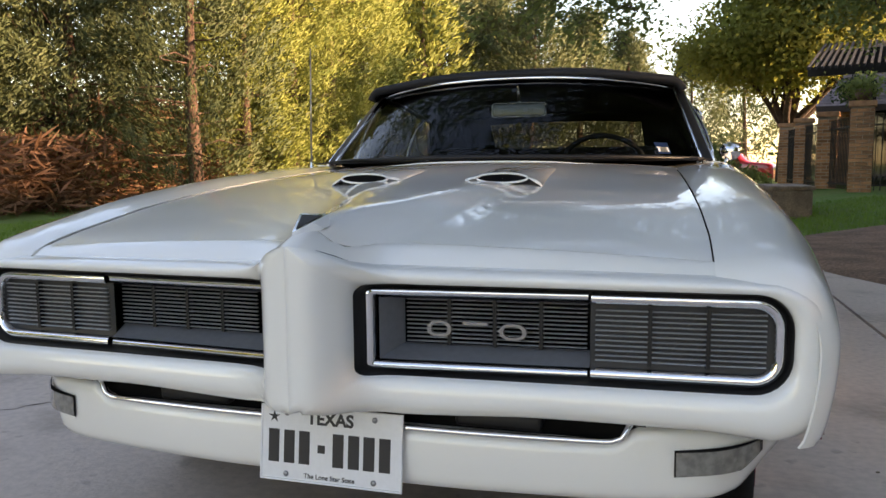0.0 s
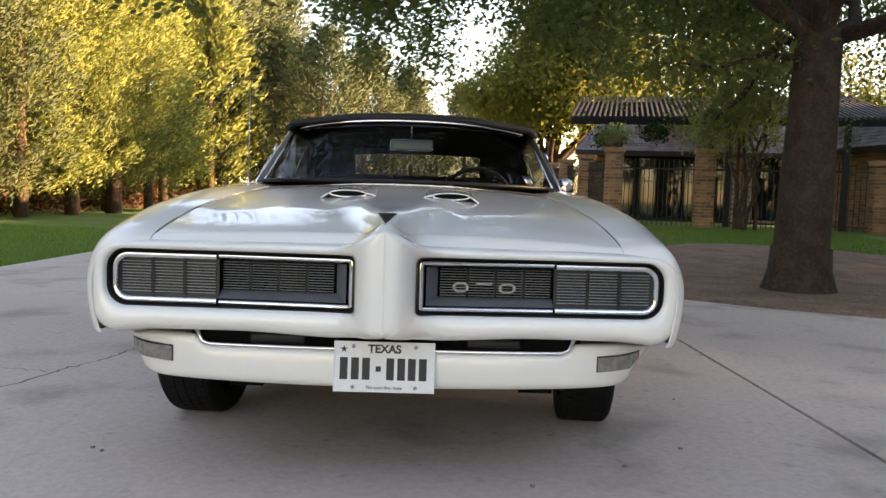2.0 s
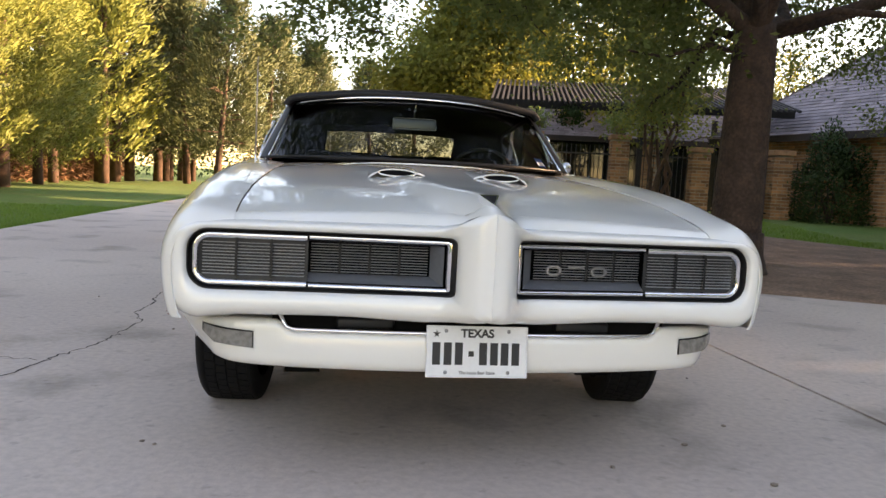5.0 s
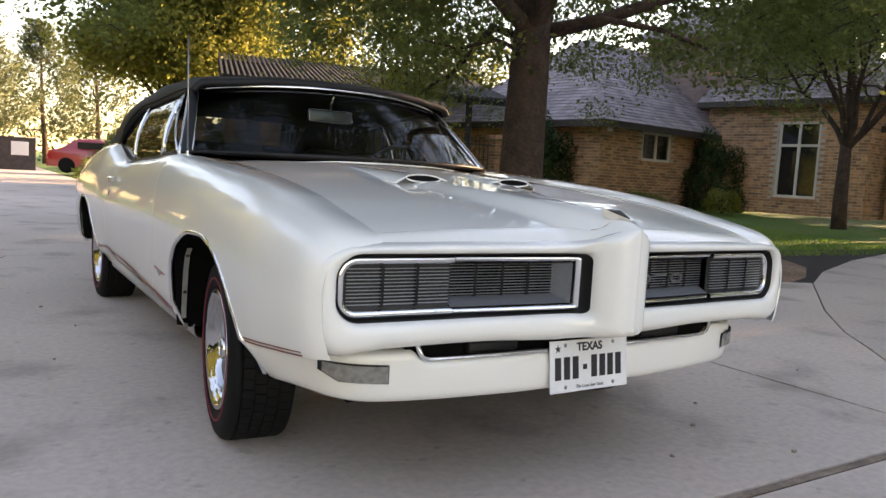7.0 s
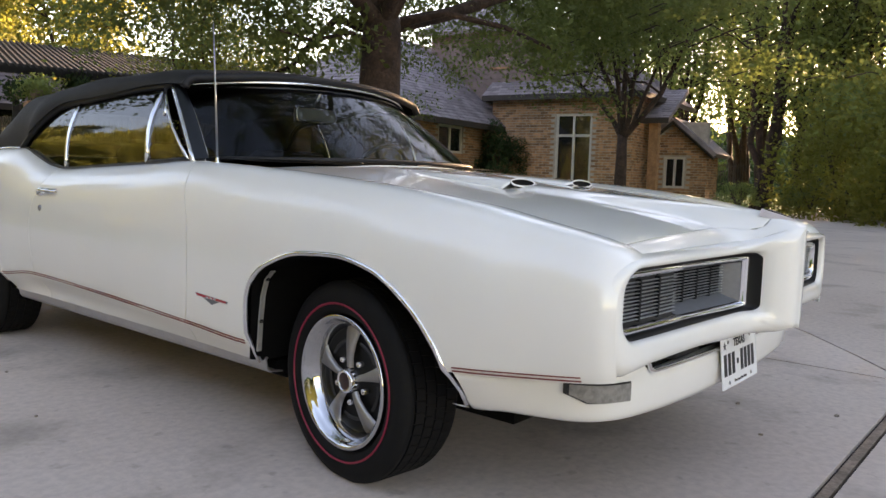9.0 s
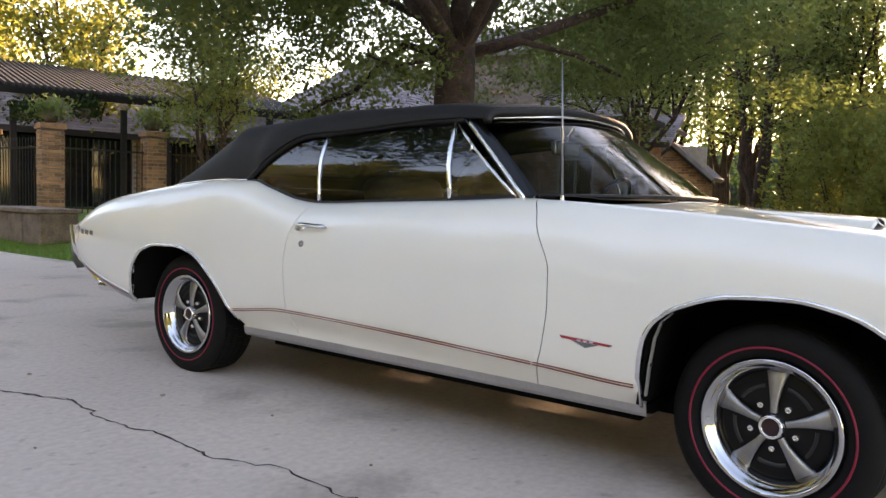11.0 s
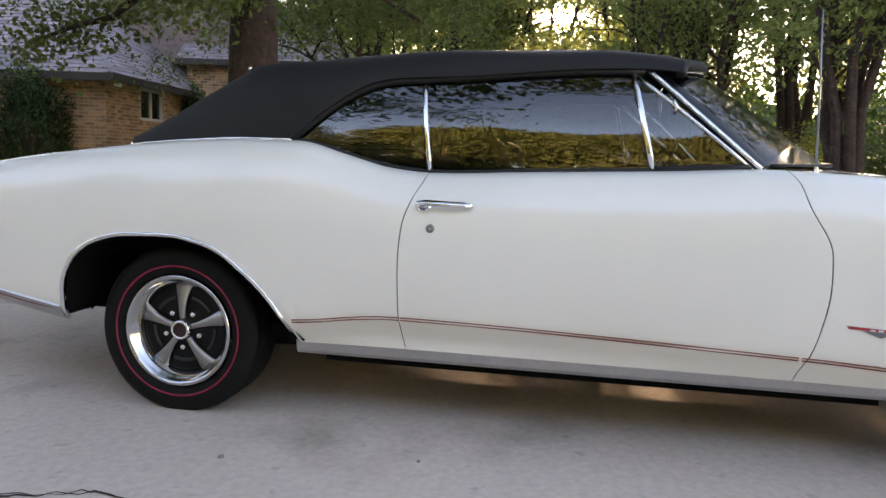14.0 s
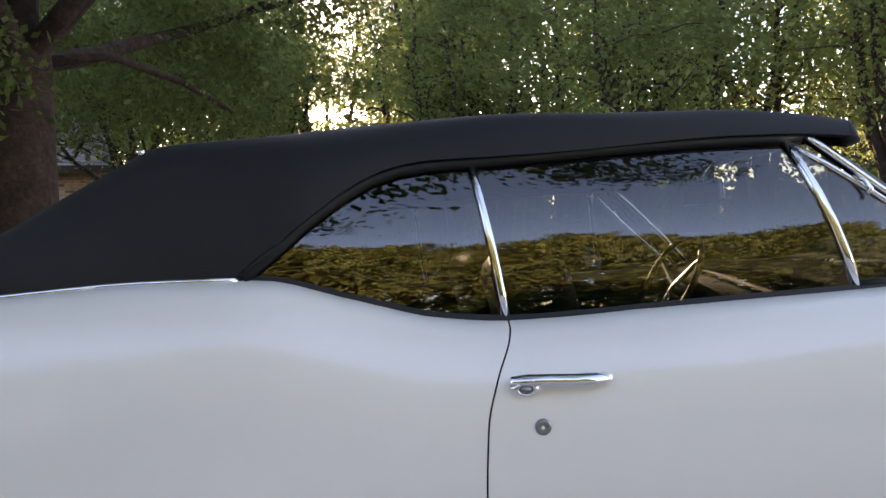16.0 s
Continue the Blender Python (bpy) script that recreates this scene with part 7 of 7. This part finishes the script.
bush("low_shrub", "low green shrub beside the driveway's far end", 1.9, 24.5, .1, .8, .8, .7, 2500, .08, 84, LEAF)

for i, (x, y, w_, h_) in enumerate(((24.5, -5.5, 2.2, 2.2), (25.5, 2.4, 2.2, 2.0), (20.0, -8.0, 2.0, 2.0), (28, -1.4, 2.4, 2.4), (16.0, -9.5, 1.8, 1.7), (29, -9, 2.4, 2.4))):
    bush("hedge_shrub", "loose dark hedge bush among the grove trees", x, y, 0, w_, w_ * .8, h_, 4200, .15, 200 + i)

# dead brown twigs and dark brush under the cedars
r_ = np.random.default_rng(97)
n_ = 34000
y_ = r_.uniform(4.5, 44, n_)
x_ = -11.6 - 3.2 * r_.uniform(0, 1, n_) - np.where(y_ < 8, 2.5, 0)
z_ = r_.uniform(0, 1, n_) ** .9 * np.where(y_ < 13, 1.7, 2.6)
me = leaf_mesh("brush", np.stack([x_, y_, z_], 1), np.stack([r_.normal(size=n_), r_.normal(size=n_), r_.normal(size=n_) * .5], 1), r_.uniform(.25, .75, n_), .09)
me.materials.append(leaf_material("dead_twigs", (0.10, 0.05, 0.028), (0.20, 0.10, 0.05), 0.05))
tagged(new("brush", me), "dead brown twigs and brush under the cedars", "brush", kind="stuff")
n_ = 9000
y_, z_ = r_.uniform(4.5, 46, n_), r_.uniform(0, 1, n_) ** 1.2 * 3.0
me = leaf_mesh("undergrowth", np.stack([-15.6 + r_.normal(size=n_) * .5 - np.where(y_ < 8, 4, 0), y_, z_], 1), r_.normal(size=(n_, 3)), r_.uniform(.25, .5, n_), .6)
me.materials.append(SHRUB)
tagged(new("undergrowth", me), "dark undergrowth behind the cedar trunks", "undergrowth", kind="stuff")
n_ = 13000
z_ = r_.uniform(0, 1, n_) ** 1.1 * 3.2
me = leaf_mesh("brush", np.stack([-24.6 + r_.normal(size=n_) * .6, r_.uniform(-22, 12, n_), z_], 1), r_.normal(size=(n_, 3)), r_.uniform(.25, .6, n_), .5)
me.materials.append(SHRUB)
tagged(new("brush", me), "dark brush under the cedars across the concrete", "brush", kind="stuff")

# undergrowth and far woods behind the cedars and round the place
r_ = np.random.default_rng(91)
cl = []
for k in range(700):
    t = r_.uniform(0, 1)
    cl.append((-28 + r_.normal() * 1.2, -25 + 95 * t, r_.uniform(0, 1) ** 1.4 * 4.6))
for k in range(2600):
    a = r_.uniform(-1.25, 1.0)
    cl.append((46 * math.cos(a) + r_.normal() * 2, 8 + 46 * math.sin(a) + r_.normal() * 2, r_.uniform(0, 1) ** 1.3 * 6.6))
for k in range(1000):
    a = r_.uniform(-1.25, -.14)
    cl.append((44 * math.cos(a) + r_.normal() * 2, 8 + 44 * math.sin(a) + r_.normal() * 2, 3 + r_.uniform(0, 1) ** 1.2 * 8.5))
for k in range(700):
    a = r_.uniform(1.0, 2.0)
    cl.append((62 * math.cos(a) + r_.normal() * 2, 8 + 62 * math.sin(a) + r_.normal() * 2, r_.uniform(0, 1) ** 1.2 * 6.4))
cl = np.repeat(np.array(cl), 14, 0)
c_ = cl + r_.normal(size=cl.shape) * (.7, .7, .5)
c_[:, 2] = np.abs(c_[:, 2])
me = leaf_mesh("far_woods", c_, r_.normal(size=cl.shape), r_.uniform(.2, .5, len(cl)), .6)
me.materials.append(SHRUB)
tagged(new("far_woods", me), "dark undergrowth of the distant woods", "woods", kind="stuff")

# dark backdrop far behind the grove, added to close bright sky gaps
rows = []
for i in range(241):
    a = -1.35 + 2.7 * i / 240
    hgt = 7.2 + 1.1 * math.sin(23 * a) + .8 * math.sin(61 * a + 1) + .5 * math.sin(149 * a)
    rows.append([Vector(((76 + dx) * math.cos(a), 8 + (76 + dx) * math.sin(a), z)) for dx, z in ((0, -.2), (0, hgt * .6), (.8, hgt), (4, hgt * .8), (6, -.2))])
v, f = grid(rows)
tagged(make("backdrop_woods", v, f, material("far_wood_green", (0.035, 0.05, 0.02), rough=1.0, vary=0.5, scale=.5, fine=0.5, fine_scale=3, bump=0.4, bump_scale=2), None, "", True), "dark green backdrop closing bright gaps behind the grove", "woods", kind="structure")

# blades of the mown lawn where it comes near
r_ = np.random.default_rng(95)
gr = []


def off_bed(x, y):
    """Which points of the plan lie outside the earth bed, with a ragged margin."""
    inside = np.zeros(len(x), bool)
    for (xa, ya), (xb, yb) in zip(bed_edge, bed_edge[1:] + bed_edge[:1]):
        if ya != yb:
            inside ^= ((ya > y) != (yb > y)) & (x < xa + (y - ya) * (xb - xa) / (yb - ya) + .08 * np.sin(9 * y + 5 * x))
    return ~inside


for x0, x1, y0, y1, n_ in ((-10.5, -4.47, 4.45, 13, 26000), (-4.62, -4.46, 4.45, 20, 2500), (1.55, 8.8, 7.4, 13.2, 26000), (6.0, 13.5, 4.2, 9.0, 12000)):
    x_, y_ = r_.uniform(x0, x1, n_), r_.uniform(y0, y1, n_)
    if x0 == 1.55:
        keep_ = (x_ > np.array([edge_x(q) for q in y_]) + .03) & off_bed(x_, y_)
    elif x0 == 6.0:
        keep_ = off_bed(x_, y_) & (y_ > 2.75 + (x_ - 7.1) * .36)
    else:
        keep_ = x_ < 99
    gr.append(np.stack([x_, y_], 1)[keep_])
gr = np.concatenate(gr)
z_ = np.array([lift(a, b) for a, b in gr]) - .022
ax_ = np.stack([r_.normal(size=len(gr)) * .5, r_.normal(size=len(gr)) * .5, np.ones(len(gr))], 1)
size_ = r_.uniform(.035, .085, len(gr))
me = leaf_mesh("lawn_grass", np.stack([gr[:, 0], gr[:, 1], z_ + size_ * .35], 1), ax_, size_, .16)
me.materials.append(leaf_material("grass_blades", (0.11, 0.24, 0.03), (0.19, 0.28, 0.05), 0.4))
tagged(new("lawn_grass", me), "short green grass blades of the lawn", "grass", kind="stuff")
